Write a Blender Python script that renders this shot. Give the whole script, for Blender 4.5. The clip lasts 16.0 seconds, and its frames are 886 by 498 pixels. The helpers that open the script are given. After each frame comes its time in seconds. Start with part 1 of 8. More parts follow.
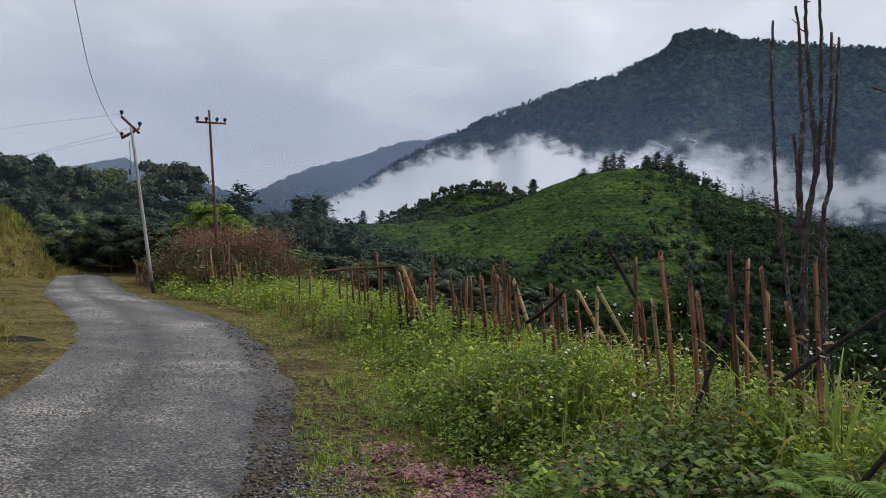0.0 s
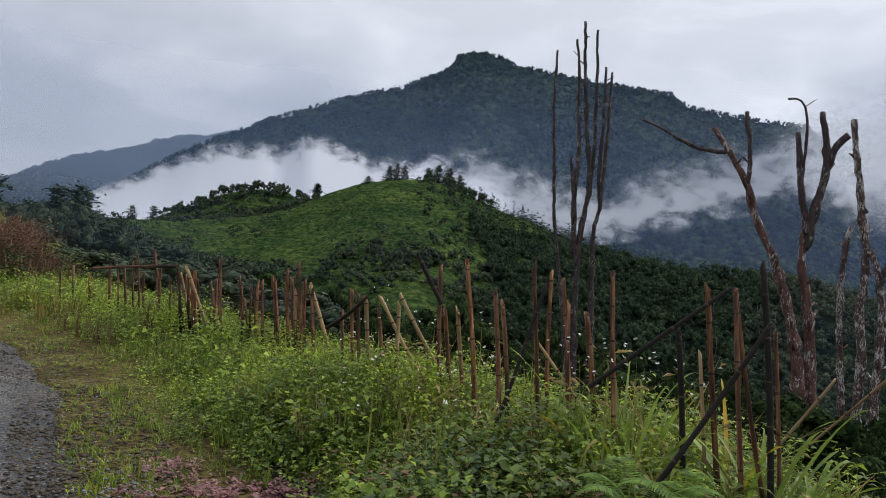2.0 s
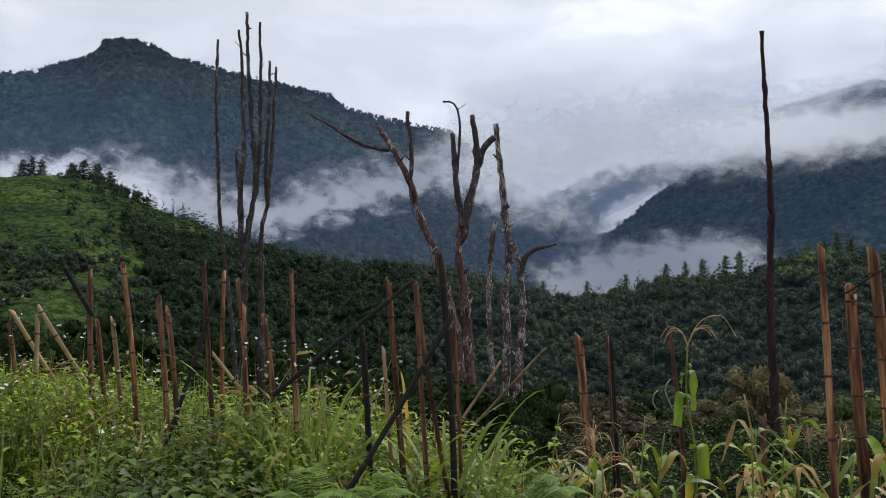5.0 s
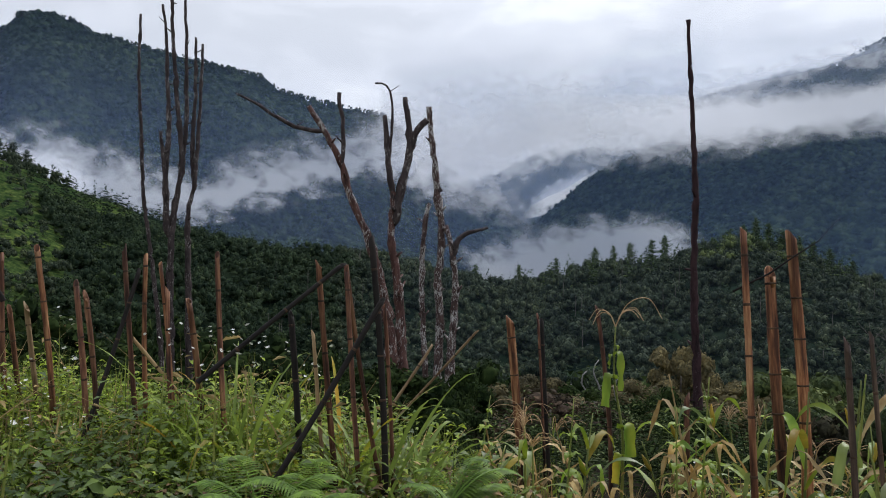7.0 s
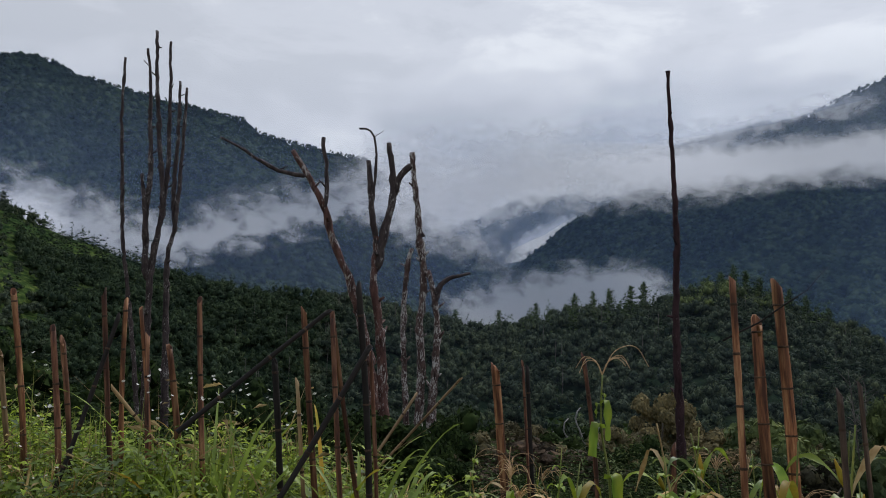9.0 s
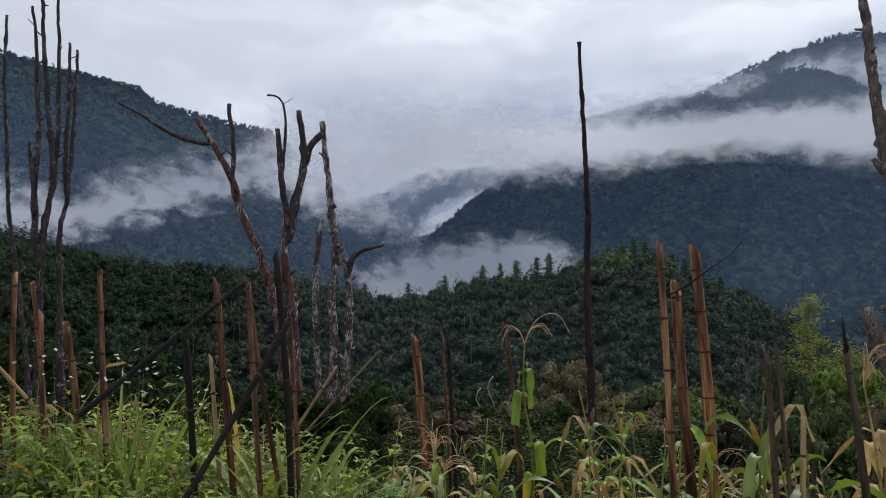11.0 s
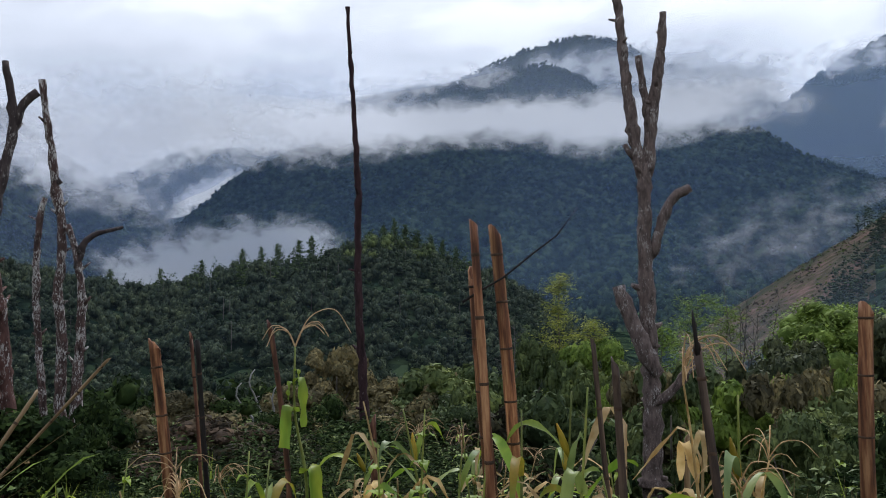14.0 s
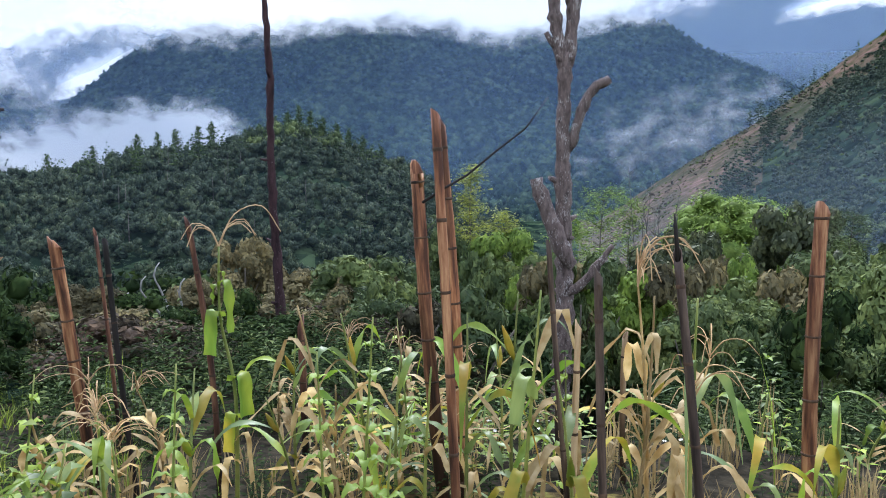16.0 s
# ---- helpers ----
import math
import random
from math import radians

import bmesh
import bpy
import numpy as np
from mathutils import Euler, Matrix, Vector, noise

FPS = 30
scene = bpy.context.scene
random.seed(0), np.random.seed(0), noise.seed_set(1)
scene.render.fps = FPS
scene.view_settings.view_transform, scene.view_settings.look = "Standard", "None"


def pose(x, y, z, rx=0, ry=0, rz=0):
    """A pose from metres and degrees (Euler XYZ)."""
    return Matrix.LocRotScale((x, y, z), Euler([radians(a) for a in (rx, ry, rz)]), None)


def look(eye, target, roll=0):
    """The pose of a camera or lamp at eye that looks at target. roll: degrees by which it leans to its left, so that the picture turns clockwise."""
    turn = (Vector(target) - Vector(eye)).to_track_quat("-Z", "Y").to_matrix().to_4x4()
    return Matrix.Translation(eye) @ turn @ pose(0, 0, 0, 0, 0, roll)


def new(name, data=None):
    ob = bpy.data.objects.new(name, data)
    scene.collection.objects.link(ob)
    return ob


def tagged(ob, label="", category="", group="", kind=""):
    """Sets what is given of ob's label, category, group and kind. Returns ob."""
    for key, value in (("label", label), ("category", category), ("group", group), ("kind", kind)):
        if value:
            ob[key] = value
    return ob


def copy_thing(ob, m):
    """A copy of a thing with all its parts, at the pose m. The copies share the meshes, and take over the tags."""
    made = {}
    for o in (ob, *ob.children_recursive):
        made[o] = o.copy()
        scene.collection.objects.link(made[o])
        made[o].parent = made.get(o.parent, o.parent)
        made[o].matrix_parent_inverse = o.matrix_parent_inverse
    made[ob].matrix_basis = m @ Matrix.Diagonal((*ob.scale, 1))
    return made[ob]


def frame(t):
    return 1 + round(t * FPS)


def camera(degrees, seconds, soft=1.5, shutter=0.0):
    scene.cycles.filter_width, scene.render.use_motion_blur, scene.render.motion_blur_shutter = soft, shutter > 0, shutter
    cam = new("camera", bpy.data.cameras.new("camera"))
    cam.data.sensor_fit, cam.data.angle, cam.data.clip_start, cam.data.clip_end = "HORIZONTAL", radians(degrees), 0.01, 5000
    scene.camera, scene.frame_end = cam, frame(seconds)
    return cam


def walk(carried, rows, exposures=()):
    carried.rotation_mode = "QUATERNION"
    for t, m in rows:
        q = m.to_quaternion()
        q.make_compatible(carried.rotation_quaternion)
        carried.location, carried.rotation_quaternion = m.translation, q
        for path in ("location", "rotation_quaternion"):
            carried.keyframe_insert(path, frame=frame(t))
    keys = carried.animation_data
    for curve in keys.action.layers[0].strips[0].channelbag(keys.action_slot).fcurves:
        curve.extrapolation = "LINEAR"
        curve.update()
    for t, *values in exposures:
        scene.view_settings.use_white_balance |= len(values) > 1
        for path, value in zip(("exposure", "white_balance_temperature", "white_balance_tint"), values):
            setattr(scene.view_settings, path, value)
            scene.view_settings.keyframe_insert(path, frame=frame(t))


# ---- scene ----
cam = camera(60.2, 16.0, soft=1.0)
PATH = [
    (0.0, (0.379, -0.819, 1.606), (-0.176, 1.102, 1.622), 2.7),
    (0.5, (0.338, -0.770, 1.601), (-0.056, 1.191, 1.638), 3.9),
    (1.0, (0.245, -0.774, 1.589), (0.009, 1.211, 1.639), 4.1),
    (1.5, (0.174, -0.731, 1.589), (0.028, 1.263, 1.639), 4.8),
    (2.0, (0.154, -0.688, 1.581), (0.158, 1.311, 1.649), 4.8),
    (2.5, (0.172, -0.590, 1.589), (0.369, 1.396, 1.708), 3.8),
    (3.0, (0.191, -0.526, 1.591), (0.572, 1.432, 1.727), 3.2),
    (3.5, (0.177, -0.462, 1.592), (0.783, 1.438, 1.741), 2.2),
    (4.0, (0.155, -0.373, 1.598), (0.895, 1.479, 1.735), 1.9),
    (4.5, (0.153, -0.388, 1.585), (0.955, 1.439, 1.710), 2.0),
    (6.8, (0.175, -0.350, 1.583), (1.138, 1.401, 1.660), 1.7),
    (7.0, (0.180, -0.351, 1.582), (1.174, 1.383, 1.660), 1.8),
    (7.5, (0.199, -0.347, 1.587), (1.271, 1.338, 1.690), 2.0),
    (8.0, (0.194, -0.345, 1.595), (1.280, 1.328, 1.741), 2.0),
    (8.5, (0.180, -0.345, 1.596), (1.233, 1.345, 1.780), 2.0),
    (8.7, (0.172, -0.331, 1.595), (1.202, 1.372, 1.792), 2.1),
    (10.8, (0.148, -0.153, 1.575), (1.326, 1.457, 1.714), 1.9),
    (11.0, (0.187, -0.130, 1.573), (1.419, 1.440, 1.706), 1.1),
    (11.5, (0.338, -0.008, 1.605), (1.682, 1.467, 1.744), -0.6),
    (12.0, (0.417, 0.049, 1.610), (1.838, 1.451, 1.745), -1.4),
    (12.5, (0.416, 0.153, 1.603), (1.920, 1.463, 1.744), -1.6),
    (13.0, (0.446, 0.327, 1.598), (1.999, 1.579, 1.737), -1.6),
    (13.5, (0.624, 0.459, 1.611), (2.205, 1.676, 1.740), -1.0),
    (14.0, (0.785, 0.544, 1.628), (2.438, 1.666, 1.720), -0.3),
    (14.5, (0.908, 0.752, 1.645), (2.638, 1.750, 1.734), -0.9),
    (15.0, (0.929, 0.851, 1.663), (2.693, 1.792, 1.673), -0.2),
    (15.5, (0.934, 0.851, 1.661), (2.700, 1.784, 1.544), 0.3),
    (16.0, (0.941, 0.842, 1.655), (2.711, 1.751, 1.459), 0.2),
]
walk(cam, [(t, look(eye, target, roll)) for t, eye, target, roll in PATH],
     exposures=[(0.0, 0.08, 6450, 10), (2.5, 0.08, 6420, 10), (3.0, 0.02, 6410, 10), (4.0, 0.02, 6400, 10), (4.5, 0.10, 6390, 10), (7.0, 0.15, 6350, 10), (7.5, 0.03, 6350, 10), (8.0, -0.20, 6350, 10), (8.5, -0.26, 6340, 10), (9.5, -0.15, 6320, 10), (11.0, -0.04, 6300, 10), (11.5, -0.08, 6280, 10), (12.0, -0.15, 6260, 10), (12.5, -0.20, 6230, 10), (13.0, -0.31, 6200, 10), (13.5, -0.27, 6180, 10), (14.0, 0.20, 6150, 10), (14.5, 0.18, 6110, 10), (15.0, 0.44, 6050, 10), (15.5, 1.05, 5830, 10), (16.0, 1.30, 5690, 10)])

# ---------------- world, sun ----------------
world = bpy.data.worlds.new("overcast_sky")
scene.world = world
world.use_nodes = True
wn, wl = world.node_tree.nodes, world.node_tree.links
wn.clear()
w_out = wn.new("ShaderNodeOutputWorld")
w_bg = wn.new("ShaderNodeBackground")
w_sky = wn.new("ShaderNodeTexSky")
w_sky.sky_type, w_sky.sun_disc = "NISHITA", False
w_sky.sun_elevation, w_sky.sun_rotation = radians(48), radians(75)
w_sky.altitude, w_sky.air_density, w_sky.dust_density = 1500, 1.0, 2.0
w_co = wn.new("ShaderNodeTexCoord")
w_div = wn.new("ShaderNodeVectorMath"); w_div.operation = "MULTIPLY"
w_div.inputs[1].default_value = (1.0, 1.0, 2.6)
wl.new(w_co.outputs["Generated"], w_div.inputs[0])
w_n1 = wn.new("ShaderNodeTexNoise")
w_n1.inputs["Scale"].default_value, w_n1.inputs["Detail"].default_value, w_n1.inputs["Distortion"].default_value = 3.9, 7.0, 0.3
w_n1.inputs["Roughness"].default_value = 0.57
wl.new(w_div.outputs[0], w_n1.inputs["Vector"])
w_rmp = wn.new("ShaderNodeValToRGB")
w_rmp.color_ramp.interpolation = "EASE"
w_rmp.color_ramp.elements[0].position, w_rmp.color_ramp.elements[0].color = 0.38, (0.53, 0.553, 0.603, 1)
w_rmp.color_ramp.elements[1].position, w_rmp.color_ramp.elements[1].color = 0.64, (0.715, 0.736, 0.774, 1)
e = w_rmp.color_ramp.elements.new(0.5); e.color = (0.59, 0.612, 0.665, 1)
wl.new(w_n1.outputs["Fac"], w_rmp.inputs[0])
# the thinner, brighter side of the overcast lies where the sun stands
w_dot = wn.new("ShaderNodeVectorMath"); w_dot.operation = "DOT_PRODUCT"
w_dot.inputs[1].default_value = (0.80, 0.36, 0.48)
wl.new(w_co.outputs["Generated"], w_dot.inputs[0])
w_br = wn.new("ShaderNodeMapRange")
w_br.inputs["From Min"].default_value, w_br.inputs["From Max"].default_value = -0.2, 1.0
w_br.inputs["To Min"].default_value, w_br.inputs["To Max"].default_value = 0.88, 1.12
wl.new(w_dot.outputs["Value"], w_br.inputs["Value"])
w_mul = wn.new("ShaderNodeMix"); w_mul.data_type = "RGBA"; w_mul.blend_type = "MULTIPLY"
w_mul.inputs["Factor"].default_value = 1.0
wl.new(w_rmp.outputs[0], w_mul.inputs["A"])
wl.new(w_br.outputs[0], w_mul.inputs["B"])
w_sk = wn.new("ShaderNodeMix"); w_sk.data_type = "RGBA"; w_sk.blend_type = "MULTIPLY"
w_sk.inputs["Factor"].default_value = 1.0
w_sk.inputs["B"].default_value = (0.12, 0.12, 0.12, 1)
wl.new(w_sky.outputs[0], w_sk.inputs["A"])
w_mix = wn.new("ShaderNodeMix"); w_mix.data_type = "RGBA"
w_mix.inputs["Factor"].default_value = 0.93
wl.new(w_sk.outputs["Result"], w_mix.inputs["A"])
wl.new(w_mul.outputs["Result"], w_mix.inputs["B"])
wl.new(w_mix.outputs["Result"], w_bg.inputs["Color"])
w_bg.inputs["Strength"].default_value = 1.2
wl.new(w_bg.outputs[0], w_out.inputs["Surface"])

sun_data = bpy.data.lights.new("sun", "SUN")
sun_data.energy, sun_data.angle, sun_data.color = 1.9, radians(26), (1.0, 0.96, 0.9)
sun = new("sun", sun_data)
sun.matrix_world = look((60, 27, 70), (0, 0, 0))

# ---------------- materials ----------------
def material(name):
    m = bpy.data.materials.new(name)
    m.use_nodes = True
    return m, m.node_tree.nodes, m.node_tree.links, m.node_tree.nodes["Principled BSDF"]


def ramp_node(nt, stops):
    r = nt.new("ShaderNodeValToRGB")
    els = r.color_ramp.elements
    els[0].position, els[0].color = stops[0][0], (*stops[0][1], 1)
    els[1].position, els[1].color = stops[-1][0], (*stops[-1][1], 1)
    for p, c in stops[1:-1]:
        x = els.new(p)
        x.color = (*c, 1)
    return r


def noise_node(nt, ln, vec, scale, detail=5.0, rough=0.55, distort=0.0):
    n = nt.new("ShaderNodeTexNoise")
    n.inputs["Scale"].default_value, n.inputs["Detail"].default_value = scale, detail
    n.inputs["Roughness"].default_value, n.inputs["Distortion"].default_value = rough, distort
    ln.new(vec, n.inputs["Vector"])
    return n


def mixed(nt, ln, fac, a, b, kind="MIX"):
    m = nt.new("ShaderNodeMix")
    m.data_type, m.blend_type = "RGBA", kind
    for value, slot in ((fac, "Factor"), (a, "A"), (b, "B")):
        if isinstance(value, float):
            m.inputs[slot].default_value = value
        elif isinstance(value, tuple):
            m.inputs[slot].default_value = (*value, 1)
        else:
            ln.new(value, m.inputs[slot])
    return m.outputs["Result"]


def surface(name, fine, broad=None, scale=8.0, big=0.7, rough=0.8, bump=0.3, depth=0.02, vary=None, stretch=None,
            space="Object", through_light=0.0, spec=0.3, metal=0.0, detail=5.0):
    """A procedural surface: fine and broad colour variation, bump and, with vary, a difference from piece to piece."""
    m, nt, ln, p = material(name)
    co = nt.new("ShaderNodeTexCoord")
    vec = co.outputs["Object"]
    if space == "World":
        vec = nt.new("ShaderNodeNewGeometry").outputs["Position"]
    if stretch:
        mp = nt.new("ShaderNodeMapping")
        mp.inputs["Scale"].default_value = stretch
        ln.new(vec, mp.inputs["Vector"])
        vec = mp.outputs[0]
    n1 = noise_node(nt, ln, vec, scale, detail)
    r1 = ramp_node(nt, fine)
    ln.new(n1.outputs["Fac"], r1.inputs[0])
    col = r1.outputs[0]
    if broad:
        n2 = noise_node(nt, ln, vec, big, 4.0, 0.6, 0.4)
        r2 = ramp_node(nt, broad)
        ln.new(n2.outputs["Fac"], r2.inputs[0])
        col = mixed(nt, ln, 1.0, col, r2.outputs[0], "MULTIPLY")
    if vary:
        if vary[0] == "island":
            rnd = nt.new("ShaderNodeNewGeometry").outputs["Random Per Island"]
        else:
            rnd = nt.new("ShaderNodeObjectInfo").outputs["Random"]
        r3 = ramp_node(nt, vary[1])
        ln.new(rnd, r3.inputs[0])
        col = mixed(nt, ln, 1.0, col, r3.outputs[0], "MULTIPLY")
    ln.new(col, p.inputs["Base Color"])
    p.inputs["Roughness"].default_value = rough
    p.inputs["Specular IOR Level"].default_value = spec
    p.inputs["Metallic"].default_value = metal
    if bump:
        b = nt.new("ShaderNodeBump")
        b.inputs["Strength"].default_value, b.inputs["Distance"].default_value = bump, depth
        ln.new(n1.outputs["Fac"], b.inputs["Height"])
        ln.new(b.outputs[0], p.inputs["Normal"])
    if through_light:
        t = nt.new("ShaderNodeBsdfTranslucent")
        ln.new(col, t.inputs["Color"])
        mx = nt.new("ShaderNodeMixShader")
        mx.inputs[0].default_value = through_light
        out = nt["Material Output"]
        ln.new(p.outputs[0], mx.inputs[1])
        ln.new(t.outputs[0], mx.inputs[2])
        ln.new(mx.outputs[0], out.inputs["Surface"])
    return m


G1 = [(0.0, (0.62, 0.62, 0.6)), (0.5, (1, 1, 1)), (1.0, (1.35, 1.3, 1.1))]

G3 = [(0.0, (0.66, 0.70, 0.76)), (0.5, (1.0, 1.0, 1.0)), (1.0, (1.42, 1.34, 1.14))]

G4 = [(0.0, (0.45, 0.50, 0.5)), (0.5, (0.95, 0.95, 0.95)), (0.92, (1.5, 1.42, 1.1)), (1.0, (2.2, 1.3, 0.9))]

G2 = [(0.0, (0.26, 0.30, 0.32)), (0.5, (0.88, 0.90, 0.90)), (1.0, (1.55, 1.45, 1.15))]

MAT_GROUND = surface("verge_soil_and_moss", [(0.34, (0.04, 0.03, 0.02)), (0.5, (0.12, 0.092, 0.045)), (0.64, (0.155, 0.148, 0.046))],
                     [(0.35, (0.6, 0.55, 0.5)), (0.62, (1.2, 1.25, 1.0))], scale=14, big=0.9, bump=1.0, depth=0.03, space="World", rough=1.0, spec=0.05, detail=9.0)
MAT_FIELD = surface("hillside_scrub", [(0.36, (0.019, 0.038, 0.016)), (0.5, (0.044, 0.074, 0.027)), (0.64, (0.088, 0.118, 0.039))],
                    [(0.38, (0.62, 0.70, 0.74)), (0.62, (1.22, 1.18, 1.0))], scale=0.75, big=0.045, bump=1.0, depth=0.7, space="World", detail=9.0, rough=1.0, spec=0.0)
MAT_FOREST = surface("far_forest_canopy", [(0.3, (0.014, 0.027, 0.021)), (0.5, (0.024, 0.040, 0.028)), (0.7, (0.038, 0.057, 0.036))],
                     [(0.35, (0.6, 0.65, 0.7)), (0.65, (1.25, 1.2, 1.1))], scale=0.11, big=0.008, bump=0.6, depth=4.0, space="World", detail=8.0, rough=1.0, spec=0.0)


def planted_rows(m, gap):
    """Faint rows along the contour, as on a hillside once cleared and planted."""
    nt, ln = m.node_tree.nodes, m.node_tree.links
    p = nt["Principled BSDF"]
    w = nt.new("ShaderNodeTexWave")
    w.wave_type, w.bands_direction = "BANDS", "Z"
    w.inputs["Scale"].default_value, w.inputs["Distortion"].default_value = 1.0 / gap, 5.0
    w.inputs["Detail"].default_value, w.inputs["Detail Scale"].default_value = 4.0, 0.35
    ln.new(nt.new("ShaderNodeNewGeometry").outputs["Position"], w.inputs["Vector"])
    r = ramp_node(nt, [(0.2, (0.86, 0.88, 0.89)), (0.75, (1.08, 1.07, 1.03))])
    ln.new(w.outputs["Fac"], r.inputs[0])
    old = p.inputs["Base Color"].links[0].from_socket
    ln.new(mixed(nt, ln, 1.0, old, r.outputs[0], "MULTIPLY"), p.inputs["Base Color"])


planted_rows(MAT_FIELD, 4.2)


def canopy_relief(m, size):
    """Single crowns in the far canopy: each with its own shade of green and a rounded top."""
    nt, ln = m.node_tree.nodes, m.node_tree.links
    p = nt["Principled BSDF"]
    v = nt.new("ShaderNodeTexVoronoi")
    v.inputs["Scale"].default_value, v.inputs["Randomness"].default_value = 1.0 / size, 1.0
    ln.new(nt.new("ShaderNodeNewGeometry").outputs["Position"], v.inputs["Vector"])
    r = ramp_node(nt, [(0.15, (0.55, 0.60, 0.67)), (0.5, (1.0, 1.0, 1.0)), (0.9, (1.8, 1.7, 1.42))])
    bw = nt.new("ShaderNodeSeparateXYZ")
    ln.new(v.outputs["Color"], bw.inputs[0])
    ln.new(bw.outputs["X"], r.inputs[0])
    old = p.inputs["Base Color"].links[0].from_socket
    ln.new(mixed(nt, ln, 1.0, old, r.outputs[0], "MULTIPLY"), p.inputs["Base Color"])
    b = nt.new("ShaderNodeBump")
    b.invert = True
    b.inputs["Strength"].default_value, b.inputs["Distance"].default_value = 1.0, size * 0.8
    ln.new(v.outputs["Distance"], b.inputs["Height"])
    ln.new(p.inputs["Normal"].links[0].from_socket, b.inputs["Normal"])
    ln.new(b.outputs[0], p.inputs["Normal"])


canopy_relief(MAT_FOREST, 7.5)
MAT_SLOPE = surface("bare_slope_scrub", [(0.35, (0.052, 0.056, 0.032)), (0.5, (0.090, 0.074, 0.058)), (0.65, (0.135, 0.100, 0.092))],
                    [(0.4, (0.55, 0.72, 0.6)), (0.6, (1.2, 1.05, 1.0))], scale=0.22, big=0.02, bump=0.8, depth=2.0, space="World", detail=8.0, rough=1.0, spec=0.0)
MAT_CONIFER = surface("conifer_needles", [(0.36, (0.020, 0.037, 0.024)), (0.5, (0.035, 0.058, 0.035)), (0.64, (0.058, 0.085, 0.047))],
                      [(0.36, (0.62, 0.68, 0.74)), (0.64, (1.35, 1.28, 1.12))], scale=1.7, big=0.16, rough=0.9, bump=0.8, depth=0.25,
                      vary=("island", G3), space="World", through_light=0.1, spec=0.1)
MAT_BROAD = surface("broad_leaf_crown", [(0.36, (0.033, 0.051, 0.037)), (0.5, (0.056, 0.078, 0.052)), (0.64, (0.088, 0.112, 0.070))],
                    [(0.36, (0.6, 0.66, 0.72)), (0.5, (0.95, 0.95, 0.95)), (0.66, (1.4, 1.32, 1.15))], scale=1.9, big=0.15, rough=0.85, bump=1.0, depth=0.3,
                    vary=("island", G3), space="World", through_light=0.1, spec=0.12)
MAT_PINE = surface("pale_pine_needles", [(0.36, (0.030, 0.054, 0.022)), (0.5, (0.062, 0.096, 0.036)), (0.64, (0.10, 0.14, 0.055))], None, scale=1.4, rough=0.9, bump=0.6, depth=0.2,
                   vary=("island", G3), space="World", through_light=0.2, spec=0.1)
MAT_BRIGHT = surface("fresh_green_crown", [(0.34, (0.10, 0.165, 0.030)), (0.66, (0.24, 0.33, 0.070))], None, scale=3.0, rough=0.75, bump=0.8, depth=0.12,
                     vary=("island", G1), space="World", through_light=0.25, spec=0.2)
MAT_OLIVE = surface("dark_olive_leaves", [(0.32, (0.040, 0.052, 0.026)), (0.68, (0.105, 0.120, 0.062))], [(0.4, (0.7, 0.75, 0.75)), (0.62, (1.3, 1.25, 1.15))], scale=3.0, rough=0.6, bump=0,
                    vary=("island", G3), space="World", through_light=0.12, spec=0.2)
MAT_LIME = surface("yellow_green_leaves", [(0.34, (0.16, 0.20, 0.035)), (0.66, (0.34, 0.36, 0.080))], None, scale=3.0, rough=0.7, bump=0,
                   vary=("island", G3), space="World", through_light=0.3, spec=0.15)
MAT_DULL = surface("dull_olive_crown", [(0.3, (0.105, 0.094, 0.052)), (0.7, (0.19, 0.168, 0.095))], [(0.38, (0.5, 0.52, 0.55)), (0.62, (1.4, 1.35, 1.25))], scale=3.0, big=0.4, rough=0.85, bump=0.8, depth=0.12,
                   vary=("island", G3), space="World", through_light=0.15, spec=0.1)
MAT_MID = surface("mid_green_crown", [(0.3, (0.066, 0.096, 0.038)), (0.7, (0.138, 0.178, 0.072))],
                  [(0.38, (0.55, 0.6, 0.65)), (0.5, (0.95, 0.95, 0.95)), (0.64, (1.5, 1.42, 1.2))], scale=3.0, big=0.32, rough=0.8, bump=0.8, depth=0.15,
                   vary=("island", G3), space="World", through_light=0.12, spec=0.15)
MAT_FRESH = surface("hill_grass_green", [(0.3, (0.055, 0.085, 0.02)), (0.7, (0.11, 0.15, 0.032))], None, scale=0.9, rough=0.9, bump=0,
                    vary=("island", G1), space="World", through_light=0.2, spec=0.05)
MAT_WITHER = surface("purplish_brown_leaves", [(0.34, (0.030, 0.024, 0.020)), (0.66, (0.110, 0.085, 0.066))], [(0.4, (0.6, 0.75, 0.6)), (0.62, (1.25, 1.15, 1.1))], scale=4.0, big=0.6, rough=0.85, bump=0.8, depth=0.1,
                     vary=("island", G3), space="World", through_light=0.12, spec=0.1)
MAT_STRAW = surface("dry_straw", [(0.3, (0.26, 0.19, 0.09)), (0.7, (0.46, 0.36, 0.2))], None, scale=3, rough=0.9, bump=0,
                    vary=("island", G1), space="World", through_light=0.25, spec=0.1)
MAT_TWIG = surface("thin_bark", [(0.3, (0.05, 0.04, 0.03)), (0.7, (0.16, 0.14, 0.115))], None, scale=6, bump=0.5)
MAT_REDGRASS = surface("dry_reddish_grass", [(0.3, (0.15, 0.085, 0.068)), (0.7, (0.31, 0.195, 0.14))], None, scale=2, bump=0,
                       vary=("island", G1), space="World", through_light=0.2)
